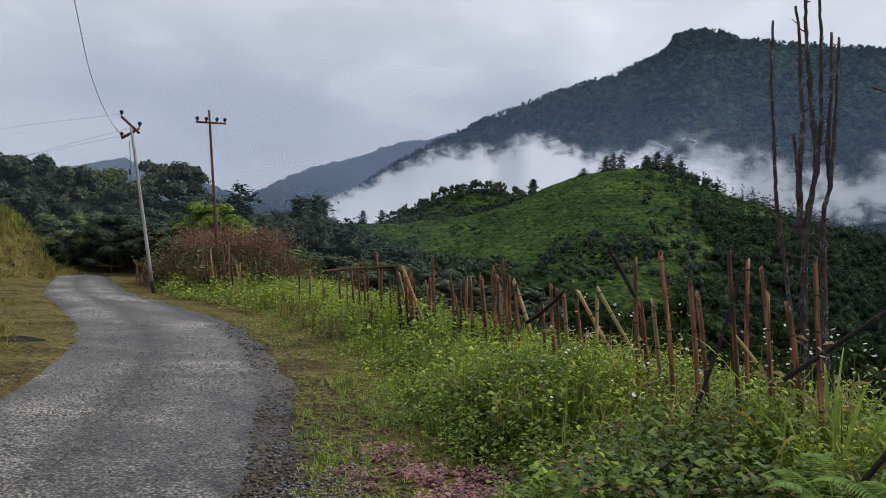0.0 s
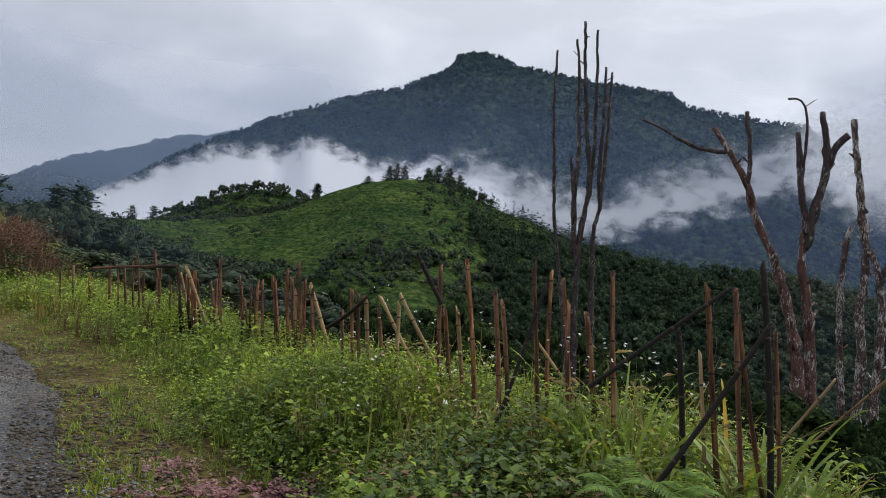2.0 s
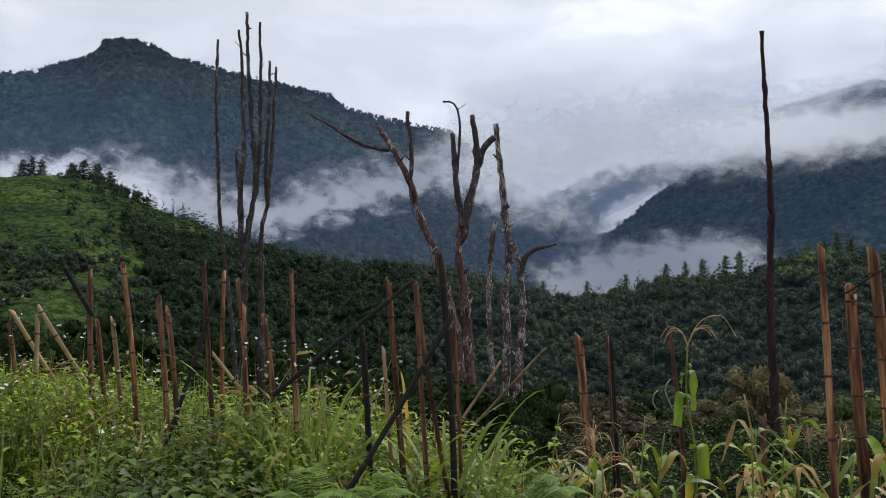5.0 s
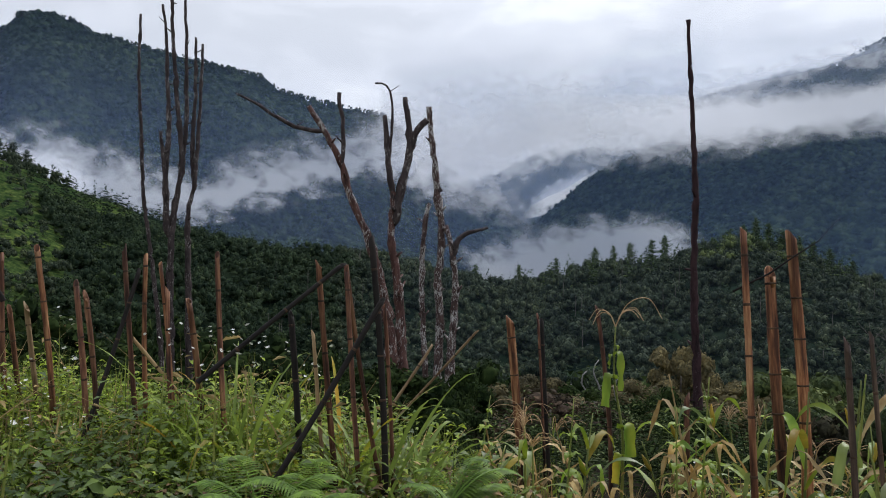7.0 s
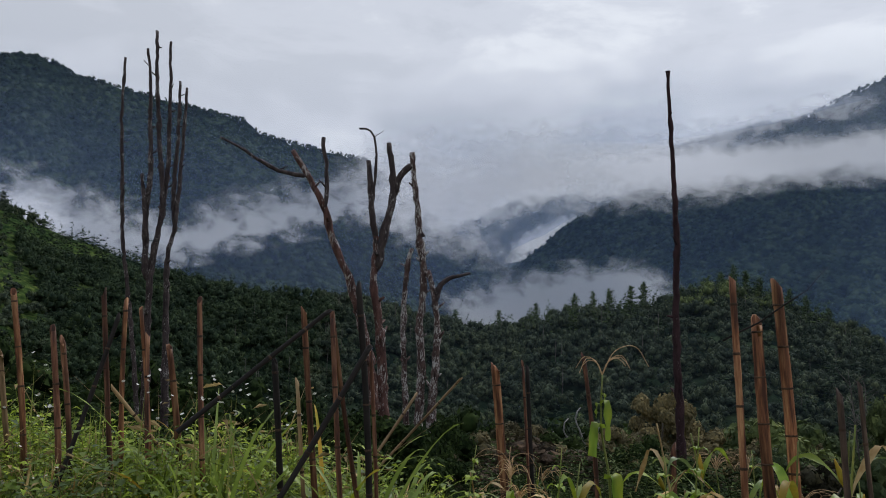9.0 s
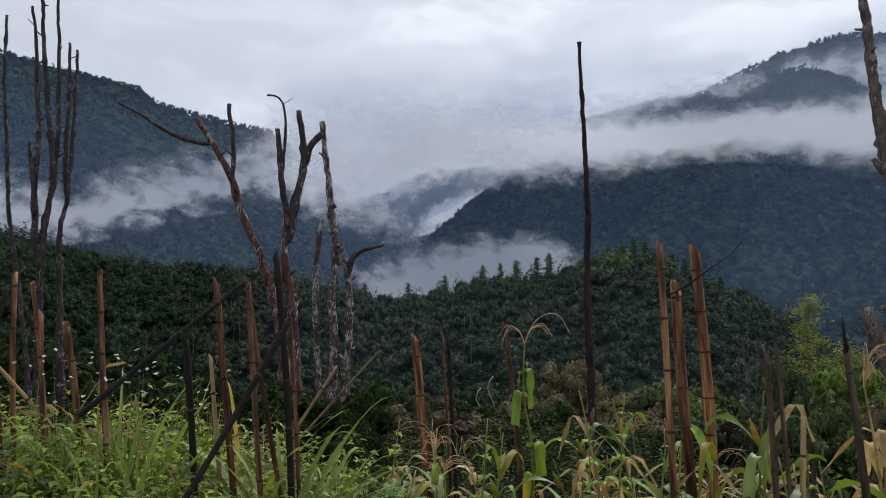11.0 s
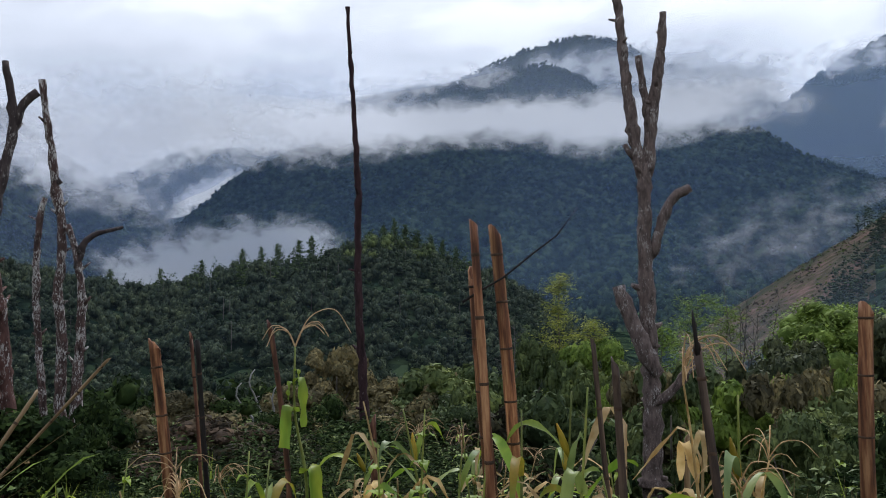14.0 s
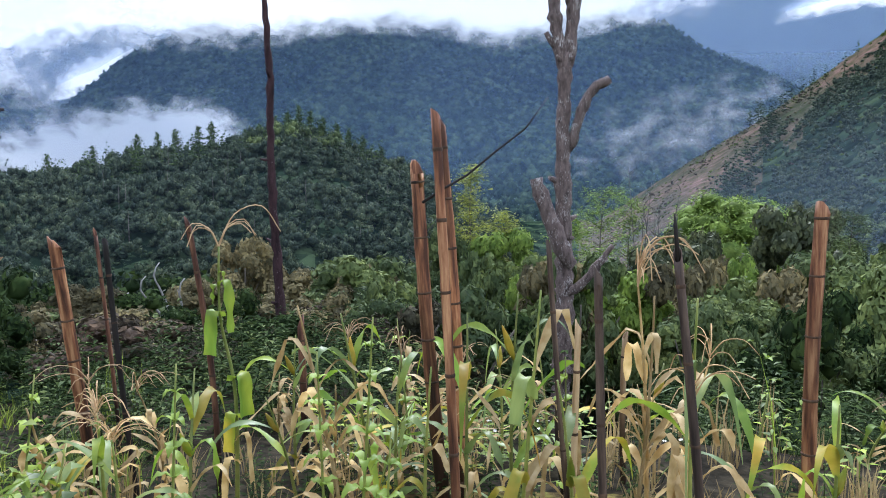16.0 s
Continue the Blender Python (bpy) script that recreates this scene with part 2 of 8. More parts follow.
MAT_DRYGRASS = surface("dry_yellow_grass", [(0.3, (0.16, 0.135, 0.04)), (0.7, (0.32, 0.27, 0.09))], None, scale=2, bump=0,
                       vary=("island", [(0.0, (0.6, 0.75, 0.5)), (1.0, (1.2, 1.1, 1.0))]), space="World", through_light=0.25)
MAT_GRASS = surface("green_grass_blades", [(0.3, (0.17, 0.245, 0.04)), (0.7, (0.31, 0.38, 0.08))],
                    [(0.4, (0.75, 0.8, 0.8)), (0.6, (1.15, 1.1, 1.0))], scale=3, big=0.8, rough=0.6, bump=0,
                    vary=("island", G2), space="World", through_light=0.45, spec=0.3)
MAT_WEED = surface("weed_leaves", [(0.3, (0.155, 0.245, 0.032)), (0.7, (0.37, 0.48, 0.072))],
                   [(0.4, (0.7, 0.75, 0.75)), (0.6, (1.2, 1.15, 1.0))], scale=4, big=0.9, rough=0.50, bump=0,
                   vary=("island", G2), space="World", through_light=0.34, spec=0.32)
MAT_BRAMBLE = surface("dark_bramble_leaves", [(0.3, (0.040, 0.076, 0.012)), (0.7, (0.112, 0.175, 0.027))], [(0.4, (0.75, 0.85, 0.8)), (0.62, (1.25, 1.12, 0.95))], scale=6, big=1.1, rough=0.46, bump=0,
                      vary=("island", G4), space="World", through_light=0.14, spec=0.32)
# leaf green darkened so it carries the shade below bushes and corn
MAT_UNDER = surface("shade_toned_undergrowth", [(0.3, (0.018, 0.034, 0.014)), (0.7, (0.046, 0.072, 0.025))], None, scale=2, rough=0.9, bump=0,
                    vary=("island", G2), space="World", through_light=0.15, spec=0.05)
MAT_STEM = surface("pale_stems", [(0.3, (0.06, 0.056, 0.05)), (0.7, (0.15, 0.14, 0.125))], None, scale=2, bump=0, space="World")
MAT_SOIL = surface("crumbled_soil", [(0.3, (0.05, 0.042, 0.034)), (0.7, (0.14, 0.115, 0.09))], None, scale=20, bump=0, space="World", vary=("island", G1), rough=1.0, spec=0.1)
MAT_BLADE = surface("coarse_grass_blade", [(0.3, (0.13, 0.20, 0.035)), (0.7, (0.30, 0.40, 0.09))], None, scale=5, rough=0.45, bump=0,
                    vary=("object", G1), through_light=0.4, spec=0.4)
# soil made near black to put the shade between plants into its colour
MAT_SHADESOIL = surface("shade_dark_soil", [(0.32, (0.010, 0.009, 0.007)), (0.5, (0.026, 0.022, 0.016)), (0.68, (0.05, 0.042, 0.028))], None, scale=9, bump=0.8, depth=0.03, space="World", rough=1.0, spec=0.05)
MAT_FERN = surface("fern_frond_green", [(0.3, (0.09, 0.18, 0.025)), (0.7, (0.19, 0.31, 0.045))], None, scale=5, rough=0.55, bump=0,
                   vary=("island", G1), through_light=0.3)
MAT_PETAL = surface("white_petals", [(0.3, (0.72, 0.72, 0.68)), (0.7, (0.85, 0.85, 0.82))], None, scale=30, rough=0.7, bump=0, through_light=0.2)
MAT_PINK = surface("pink_ground_flowers", [(0.3, (0.24, 0.10, 0.11)), (0.7, (0.42, 0.26, 0.27))], None, scale=12, rough=0.8, bump=0,
                   vary=("island", G1), space="World", through_light=0.2)
MAT_LITTER = surface("fallen_brown_leaves", [(0.3, (0.09, 0.055, 0.03)), (0.7, (0.22, 0.15, 0.085))], None, scale=12, rough=0.9, bump=0,
                     vary=("island", G1), space="World")
MAT_STALK = surface("corn_stalk_green", [(0.3, (0.11, 0.16, 0.035)), (0.7, (0.26, 0.27, 0.08))], None, scale=14, rough=0.5, bump=0.2, vary=("object", G1))
MAT_CORN = surface("corn_leaf_green", [(0.3, (0.11, 0.22, 0.02)), (0.7, (0.27, 0.42, 0.055))], [(0.42, (1, 1, 1)), (0.62, (1.7, 1.1, 0.7))], scale=10, big=2.2, rough=0.45,
                   bump=0.25, depth=0.004, stretch=(1, 1, 0.35), vary=("object", G1), through_light=0.4, spec=0.4)
MAT_CORNGREY = surface("corn_leaf_glaucous", [(0.3, (0.11, 0.18, 0.052)), (0.7, (0.235, 0.32, 0.12))], [(0.42, (1, 1, 1)), (0.62, (1.35, 1.1, 0.8))], scale=10, big=2.2, rough=0.42,
                       bump=0.25, depth=0.004, stretch=(1, 1, 0.35), vary=("object", G1), through_light=0.3, spec=0.45)
MAT_CORNDRY = surface("corn_leaf_dry", [(0.3, (0.40, 0.27, 0.11)), (0.5, (0.54, 0.43, 0.23)), (0.7, (0.68, 0.58, 0.37))], [(0.4, (0.7, 0.62, 0.5)), (0.62, (1.1, 1.05, 1.0))], scale=12, big=3.0, rough=0.7,
                      bump=0.4, depth=0.004, vary=("object", G1), through_light=0.3)
MAT_CORNYEL = surface("corn_leaf_yellowing", [(0.3, (0.42, 0.33, 0.03)), (0.7, (0.62, 0.50, 0.08))], [(0.4, (0.45, 0.75, 0.6)), (0.62, (1.1, 0.85, 0.9))], scale=9, big=2.5, rough=0.5,
                      bump=0.2, depth=0.004, vary=("object", G1), through_light=0.4)
MAT_TASSEL = surface("corn_tassel_straw", [(0.3, (0.30, 0.19, 0.10)), (0.7, (0.56, 0.40, 0.24))], None, scale=20, rough=0.85, bump=0, vary=("object", G1))
MAT_CHAR = surface("charred_wood", [(0.3, (0.006, 0.005, 0.005)), (0.7, (0.026, 0.021, 0.019))], None, scale=25, stretch=(1, 1, 0.2), rough=0.85, bump=0.6, depth=0.006)
MAT_NODE = surface("bamboo_node_ring", [(0.3, (0.015, 0.010, 0.008)), (0.7, (0.11, 0.065, 0.038))], None, scale=30, rough=0.8, bump=0.4, depth=0.003)


def bamboo(name, stops, burnt):
    """Weathered bamboo: long streaks, blotches, and a darkening with its own ragged edge towards the foot."""
    m, nt, ln, p = material(name)
    co = nt.new("ShaderNodeTexCoord")
    mp = nt.new("ShaderNodeMapping")
    mp.inputs["Scale"].default_value = (34, 34, 3.2)
    ln.new(co.outputs["Object"], mp.inputs["Vector"])
    inf = nt.new("ShaderNodeObjectInfo")
    off = nt.new("ShaderNodeVectorMath"); off.operation = "ADD"
    ln.new(mp.outputs[0], off.inputs[0])
    sc = nt.new("ShaderNodeMath"); sc.operation = "MULTIPLY"; sc.inputs[1].default_value = 60
    ln.new(inf.outputs["Random"], sc.inputs[0])
    ln.new(sc.outputs[0], off.inputs[1])
    n1 = noise_node(nt, ln, off.outputs[0], 1.0, 6.0, 0.6)
    r1 = ramp_node(nt, stops)
    ln.new(n1.outputs["Fac"], r1.inputs[0])
    n2 = noise_node(nt, ln, off.outputs[0], 0.22, 4.0, 0.6)
    r2 = ramp_node(nt, [(0.42, (1, 1, 1)), (0.42 + burnt, (0.16, 0.13, 0.12))])
    ln.new(n2.outputs["Fac"], r2.inputs[0])
    col = mixed(nt, ln, 1.0, r1.outputs[0], r2.outputs[0], "MULTIPLY")
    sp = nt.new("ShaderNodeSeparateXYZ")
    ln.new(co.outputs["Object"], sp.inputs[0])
    foot_dark = nt.new("ShaderNodeMath"); foot_dark.operation = "MULTIPLY_ADD"
    ln.new(n2.outputs["Fac"], foot_dark.inputs[0])
    foot_dark.inputs[1].default_value = -0.8
    ln.new(sp.outputs["Z"], foot_dark.inputs[2])
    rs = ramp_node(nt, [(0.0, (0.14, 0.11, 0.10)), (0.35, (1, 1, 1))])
    ln.new(foot_dark.outputs[0], rs.inputs[0])
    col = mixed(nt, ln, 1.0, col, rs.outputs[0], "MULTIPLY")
    r3 = ramp_node(nt, [(0.0, (0.65, 0.62, 0.62)), (1.0, (1.2, 1.15, 1.05))])
    ln.new(inf.outputs["Random"], r3.inputs[0])
    col = mixed(nt, ln, 1.0, col, r3.outputs[0], "MULTIPLY")
    ln.new(col, p.inputs["Base Color"])
    p.inputs["Roughness"].default_value, p.inputs["Specular IOR Level"].default_value = 0.62, 0.3
    b = nt.new("ShaderNodeBump")
    b.inputs["Strength"].default_value, b.inputs["Distance"].default_value = 0.5, 0.004
    ln.new(n1.outputs["Fac"], b.inputs["Height"])
    ln.new(b.outputs[0], p.inputs["Normal"])
    return m


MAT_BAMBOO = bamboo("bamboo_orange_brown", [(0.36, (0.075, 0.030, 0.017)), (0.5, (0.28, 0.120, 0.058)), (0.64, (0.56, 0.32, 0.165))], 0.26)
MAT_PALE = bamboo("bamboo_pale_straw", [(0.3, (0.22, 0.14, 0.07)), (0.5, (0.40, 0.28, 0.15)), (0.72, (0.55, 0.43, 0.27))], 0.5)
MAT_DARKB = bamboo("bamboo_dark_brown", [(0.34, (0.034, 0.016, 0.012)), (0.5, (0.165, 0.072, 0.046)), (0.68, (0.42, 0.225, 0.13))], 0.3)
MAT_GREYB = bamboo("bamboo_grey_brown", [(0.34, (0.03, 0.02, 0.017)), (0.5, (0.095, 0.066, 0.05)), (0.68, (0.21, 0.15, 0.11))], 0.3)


def dead_bark(name, dark, mid, lichen, amount):
    """Bark with flaking plates and pale lichen blotches."""
    m, nt, ln, p = material(name)
    co = nt.new("ShaderNodeTexCoord")
    mp = nt.new("ShaderNodeMapping")
    mp.inputs["Scale"].default_value = (9, 9, 3)
    ln.new(co.outputs["Object"], mp.inputs["Vector"])
    n1 = noise_node(nt, ln, mp.outputs[0], 1.6, 8.0, 0.65)
    r1 = ramp_node(nt, [(0.32, dark), (0.68, mid)])
    ln.new(n1.outputs["Fac"], r1.inputs[0])
    n2 = noise_node(nt, ln, mp.outputs[0], 5.2, 7.0, 0.7, 0.6)
    n3 = noise_node(nt, ln, co.outputs["Object"], 5.0, 3.0, 0.5)
    both = nt.new("ShaderNodeMath"); both.operation = "MULTIPLY_ADD"
    ln.new(n3.outputs["Fac"], both.inputs[0])
    both.inputs[1].default_value = 0.5
    ln.new(n2.outputs["Fac"], both.inputs[2])
    r2 = ramp_node(nt, [((0.83 - amount) / 2, (0, 0, 0)), ((0.90 - amount) / 2, (1, 1, 1))])
    half = nt.new("ShaderNodeMath"); half.operation = "MULTIPLY"; half.inputs[1].default_value = 0.5
    ln.new(both.outputs[0], half.inputs[0])
    ln.new(half.outputs[0], r2.inputs[0])
    col = mixed(nt, ln, r2.outputs[0], r1.outputs[0], lichen)
    ln.new(col, p.inputs["Base Color"])
    p.inputs["Roughness"].default_value, p.inputs["Specular IOR Level"].default_value = 0.9, 0.2
    b = nt.new("ShaderNodeBump")
    b.inputs["Strength"].default_value, b.inputs["Distance"].default_value = 0.9, 0.02
    ln.new(n1.outputs["Fac"], b.inputs["Height"])
    ln.new(b.outputs[0], p.inputs["Normal"])
    return m


MAT_BARKA = dead_bark("dark_dead_bark", (0.022, 0.017, 0.019), (0.09, 0.07, 0.068), (0.30, 0.28, 0.27), 0.0)
MAT_BARKB = dead_bark("lichened_dead_bark", (0.026, 0.013, 0.012), (0.150, 0.078, 0.066), (0.42, 0.40, 0.38), 0.020)
MAT_BARKL = dead_bark("pale_lichened_bark", (0.024, 0.015, 0.014), (0.125, 0.080, 0.072), (0.48, 0.46, 0.44), 0.062)
MAT_BARKC = dead_bark("grey_dead_bark", (0.050, 0.037, 0.034), (0.21, 0.160, 0.145), (0.42, 0.39, 0.37), 0.0)
MAT_BARKD = dead_bark("maroon_charred_bark", (0.016, 0.009, 0.011), (0.060, 0.032, 0.035), (0.20, 0.16, 0.16), -0.06)
MAT_POLESTEEL = surface("grey_painted_pole", [(0.3, (0.22, 0.21, 0.20)), (0.7, (0.38, 0.37, 0.35))], None, scale=5, stretch=(4, 4, 0.6), rough=0.6, bump=0.2, depth=0.004)
MAT_POLERUST = surface("rusty_red_pole", [(0.3, (0.06, 0.022, 0.02)), (0.7, (0.15, 0.055, 0.045))], None, scale=5, stretch=(4, 4, 0.6), rough=0.7, bump=0.3, depth=0.004)
MAT_INSUL = surface("dark_insulator", [(0.3, (0.02, 0.02, 0.022)), (0.7, (0.06, 0.06, 0.06))], None, scale=30, rough=0.3, bump=0)
MAT_WIRE = surface("grey_wire", [(0.3, (0.10, 0.10, 0.11)), (0.7, (0.16, 0.16, 0.17))], None, scale=30, rough=0.5, bump=0)
MAT_STONE = surface("road_gravel_stone", [(0.3, (0.10, 0.10, 0.105)), (0.7, (0.26, 0.26, 0.26))], None, scale=20, rough=0.75, bump=0.3, depth=0.005,
                    vary=("island", [(0.0, (0.45, 0.45, 0.47)), (1.0, (1.35, 1.35, 1.3))]), space="World")
MAT_SNAG = surface("bleached_snag", [(0.3, (0.2, 0.19, 0.18)), (0.7, (0.38, 0.37, 0.36))], None, scale=5, rough=0.9, bump=0.3)


def road_surface():
    """Wet worn asphalt: stones of two sizes, paler wheel tracks, damp patches."""
    m, nt, ln, p = material("wet_worn_asphalt")
    pos = nt.new("ShaderNodeNewGeometry").outputs["Position"]
    v = nt.new("ShaderNodeTexVoronoi")
    v.inputs["Scale"].default_value = 38
    ln.new(pos, v.inputs["Vector"])
    rv = ramp_node(nt, [(0.0, (0.56, 0.525, 0.48)), (0.35, (0.185, 0.172, 0.156)), (0.7, (0.040, 0.037, 0.034))])
    ln.new(v.outputs["Distance"], rv.inputs[0])
    n1 = noise_node(nt, ln, pos, 14, 8, 0.7)
    r1 = ramp_node(nt, [(0.3, (0.45, 0.45, 0.46)), (0.7, (1.5, 1.5, 1.5))])
    ln.new(n1.outputs["Fac"], r1.inputs[0])
    col = mixed(nt, ln, 1.0, rv.outputs[0], r1.outputs[0], "MULTIPLY")
    n2 = noise_node(nt, ln, pos, 0.38, 9, 0.70, 0.8)
    r2 = ramp_node(nt, [(0.38, (0.30, 0.30, 0.31)), (0.5, (0.85, 0.85, 0.85)), (0.60, (1.65, 1.65, 1.6))])
    ln.new(n2.outputs["Fac"], r2.inputs[0])
    col = mixed(nt, ln, 1.0, col, r2.outputs[0], "MULTIPLY")
    # pale wheel tracks, loose dark gravel between them, dirt along the outer edge
    across = nt.new("ShaderNodeUVMap")
    across.uv_map = "Across"
    sep = nt.new("ShaderNodeSeparateXYZ")
    ln.new(across.outputs["UV"], sep.inputs[0])
    n3 = noise_node(nt, ln, pos, 1.3, 6, 0.7, 0.5)
    sway = nt.new("ShaderNodeMath"); sway.operation = "MULTIPLY_ADD"
    ln.new(n3.outputs["Fac"], sway.inputs[0])
    sway.inputs[1].default_value = 0.24
    ln.new(sep.outputs["X"], sway.inputs[2])
    r3 = ramp_node(nt, [(0.12, (0.75, 0.74, 0.72)), (0.28, (1.2, 1.19, 1.17)), (0.42, (1.1, 1.1, 1.1)), (0.52, (0.50, 0.49, 0.48)), (0.60, (0.72, 0.72, 0.71)), (0.72, (1.22, 1.21, 1.2)), (0.90, (1.1, 1.1, 1.1)), (1.0, (0.42, 0.40, 0.38))])
    ln.new(sway.outputs[0], r3.inputs[0])
    col = mixed(nt, ln, 1.0, col, r3.outputs[0], "MULTIPLY")
    ln.new(col, p.inputs["Base Color"])
    rr = nt.new("ShaderNodeMapRange")
    rr.inputs["From Min"].default_value, rr.inputs["From Max"].default_value = 0.35, 0.65
    rr.inputs["To Min"].default_value, rr.inputs["To Max"].default_value = 0.40, 0.75
    ln.new(n2.outputs["Fac"], rr.inputs["Value"])
    ln.new(rr.outputs[0], p.inputs["Roughness"])
    p.inputs["Specular IOR Level"].default_value = 0.5
    b = nt.new("ShaderNodeBump")
    b.inputs["Strength"].default_value, b.inputs["Distance"].default_value = 1.0, 0.012
    b.invert = True
    ln.new(v.outputs["Distance"], b.inputs["Height"])
    b2 = nt.new("ShaderNodeBump")
    b2.inputs["Strength"].default_value, b2.inputs["Distance"].default_value = 0.8, 0.02
    ln.new(n1.outputs["Fac"], b2.inputs["Height"])
    ln.new(b.outputs[0], b2.inputs["Normal"])
    ln.new(b2.outputs[0], p.inputs["Normal"])
    return m


MAT_WATER = surface("still_rain_water", [(0.3, (0.03, 0.03, 0.028)), (0.7, (0.05, 0.05, 0.045))], None, scale=3, rough=0.03, bump=0, spec=0.6)
MAT_ROAD = road_surface()


def mist_material(name, top, bottom, side, scale, wisp, peak, seed, stretch=1.5, tint=(0.83, 0.845, 0.88)):
    """A bank of mist: water droplets that scatter the sky's light; thickness from soft noise, thinning at its edges.
    Also tints the haze sheets.
    """
    m, nt, ln, p = material(name)
    nt.remove(p)
    out = nt["Material Output"]
    uv = nt.new("ShaderNodeTexCoord").outputs["UV"]
    sep = nt.new("ShaderNodeSeparateXYZ")
    ln.new(uv, sep.inputs[0])
    mp = nt.new("ShaderNodeMapping")
    mp.inputs["Location"].default_value = (seed, seed * 0.37, seed * 0.11)
    mp.inputs["Scale"].default_value = (scale, scale * stretch, 1.0)
    spread = nt.new("ShaderNodeUVMap")
    spread.uv_map = "Spread"
    ln.new(spread.outputs["UV"], mp.inputs["Vector"])
    n1 = noise_node(nt, ln, mp.outputs[0], 0.122, 6.0, 0.55, 0.3)

    def math_node(op, a, b):
        n = nt.new("ShaderNodeMath")
        n.operation = op
        for i, v in enumerate((a, b)):
            if isinstance(v, (int, float)):
                n.inputs[i].default_value = v
            else:
                ln.new(v, n.inputs[i])
        return n.outputs[0]

    def soft(value, width):
        n = nt.new("ShaderNodeMapRange")
        n.interpolation_type = "SMOOTHSTEP"
        n.inputs["From Min"].default_value, n.inputs["From Max"].default_value = 0.0, max(width, 1e-3)
        ln.new(value, n.inputs["Value"])
        return n.outputs[0]

    wob = math_node("MULTIPLY", math_node("SUBTRACT", n1.outputs["Fac"], 0.5), wisp)
    down = soft(math_node("ADD", math_node("SUBTRACT", 1.0, sep.outputs["Y"]), wob), top)
    up = soft(math_node("ADD", sep.outputs["Y"], wob), bottom)
    ends = math_node("MULTIPLY", soft(math_node("ADD", sep.outputs["X"], math_node("MULTIPLY", wob, 0.4)), side),
                     soft(math_node("ADD", math_node("SUBTRACT", 1.0, sep.outputs["X"]), math_node("MULTIPLY", wob, 0.4)), side))
    fac = math_node("MULTIPLY", math_node("MULTIPLY", down, up), ends)
    # clear at the very rim of the sheet
    rim = math_node("MULTIPLY", soft(sep.outputs["Y"], 0.06), soft(math_node("SUBTRACT", 1.0, sep.outputs["Y"]), 0.06))
    rim2 = math_node("MULTIPLY", soft(sep.outputs["X"], 0.04), soft(math_node("SUBTRACT", 1.0, sep.outputs["X"]), 0.04))
    fac = math_node("MULTIPLY", math_node("MULTIPLY", fac, math_node("MULTIPLY", rim, rim2)), peak)
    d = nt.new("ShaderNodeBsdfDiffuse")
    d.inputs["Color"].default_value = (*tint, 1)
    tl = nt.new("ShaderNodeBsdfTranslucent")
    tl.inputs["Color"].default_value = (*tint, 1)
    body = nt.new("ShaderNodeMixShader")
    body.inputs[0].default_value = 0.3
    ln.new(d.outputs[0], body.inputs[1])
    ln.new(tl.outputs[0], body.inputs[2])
    clear = nt.new("ShaderNodeBsdfTransparent")
    mx = nt.new("ShaderNodeMixShader")
    ln.new(fac, mx.inputs[0])
    ln.new(clear.outputs[0], mx.inputs[1])
    ln.new(body.outputs[0], mx.inputs[2])
    ln.new(mx.outputs[0], out.inputs["Surface"])
    return m

# ---------------- helpers for geometry ----------------
def hash2(ix, iy, seed):
    v = np.sin(ix * 127.1 + iy * 311.7 + seed * 74.7) * 43758.5453
    return v - np.floor(v)


def vnoise(x, y, seed=0.0):
    ix, iy = np.floor(x), np.floor(y)
    fx, fy = x - ix, y - iy
    fx, fy = fx * fx * (3 - 2 * fx), fy * fy * (3 - 2 * fy)
    a, b = hash2(ix, iy, seed), hash2(ix + 1, iy, seed)
    c, d = hash2(ix, iy + 1, seed), hash2(ix + 1, iy + 1, seed)
    return (a + (b - a) * fx) * (1 - fy) + (c + (d - c) * fx) * fy


def fbm(x, y, octaves=4, seed=0.0):
    total, amp, norm = 0.0, 1.0, 0.0
    for k in range(octaves):
        total = total + amp * vnoise(x * 2 ** k, y * 2 ** k, seed + k * 3.1)
        norm += amp
        amp *= 0.5
    return total / norm


def crowns(x, y, size, seed=0.0):
    """Height of a closed canopy of round crowns about size across, 0 to 1."""
    gx, gy = x / size, y / size
    ix, iy = np.floor(gx), np.floor(gy)
    best = np.zeros_like(gx)
    for dx in (-1, 0, 1):
        for dy in (-1, 0, 1):
            cx, cy = ix + dx, iy + dy
            px, py = cx + hash2(cx, cy, seed), cy + hash2(cx, cy, seed + 5.0)
            rad = 0.55 + 0.45 * hash2(cx, cy, seed + 9.0)
            d2 = ((gx - px) ** 2 + (gy - py) ** 2) / rad ** 2
            best = np.maximum(best, np.sqrt(np.clip(1 - d2, 0, 1)) * (0.5 + 0.5 * hash2(cx, cy, seed + 13.0)))
    return best


def smooth(v, lo, hi):
    t = np.clip((v - lo) / (hi - lo), 0, 1)
    return t * t * (3 - 2 * t)


def mesh_from(name, verts, faces, mats, smooth_shade=False, mat_index=None):
    """A mesh from numpy arrays; faces is an (n, 3) or (n, 4) array."""
    me = bpy.data.meshes.new(name)
    faces = np.asarray(faces, dtype=np.int32)
    n, k = faces.shape
    me.vertices.add(len(verts))
    me.vertices.foreach_set("co", np.asarray(verts, dtype=np.float32).ravel())
    me.loops.add(n * k)
    me.loops.foreach_set("vertex_index", faces.ravel())
    me.polygons.add(n)
    me.polygons.foreach_set("loop_start", np.arange(0, n * k, k, dtype=np.int32))
    me.polygons.foreach_set("loop_total", np.full(n, k, dtype=np.int32))
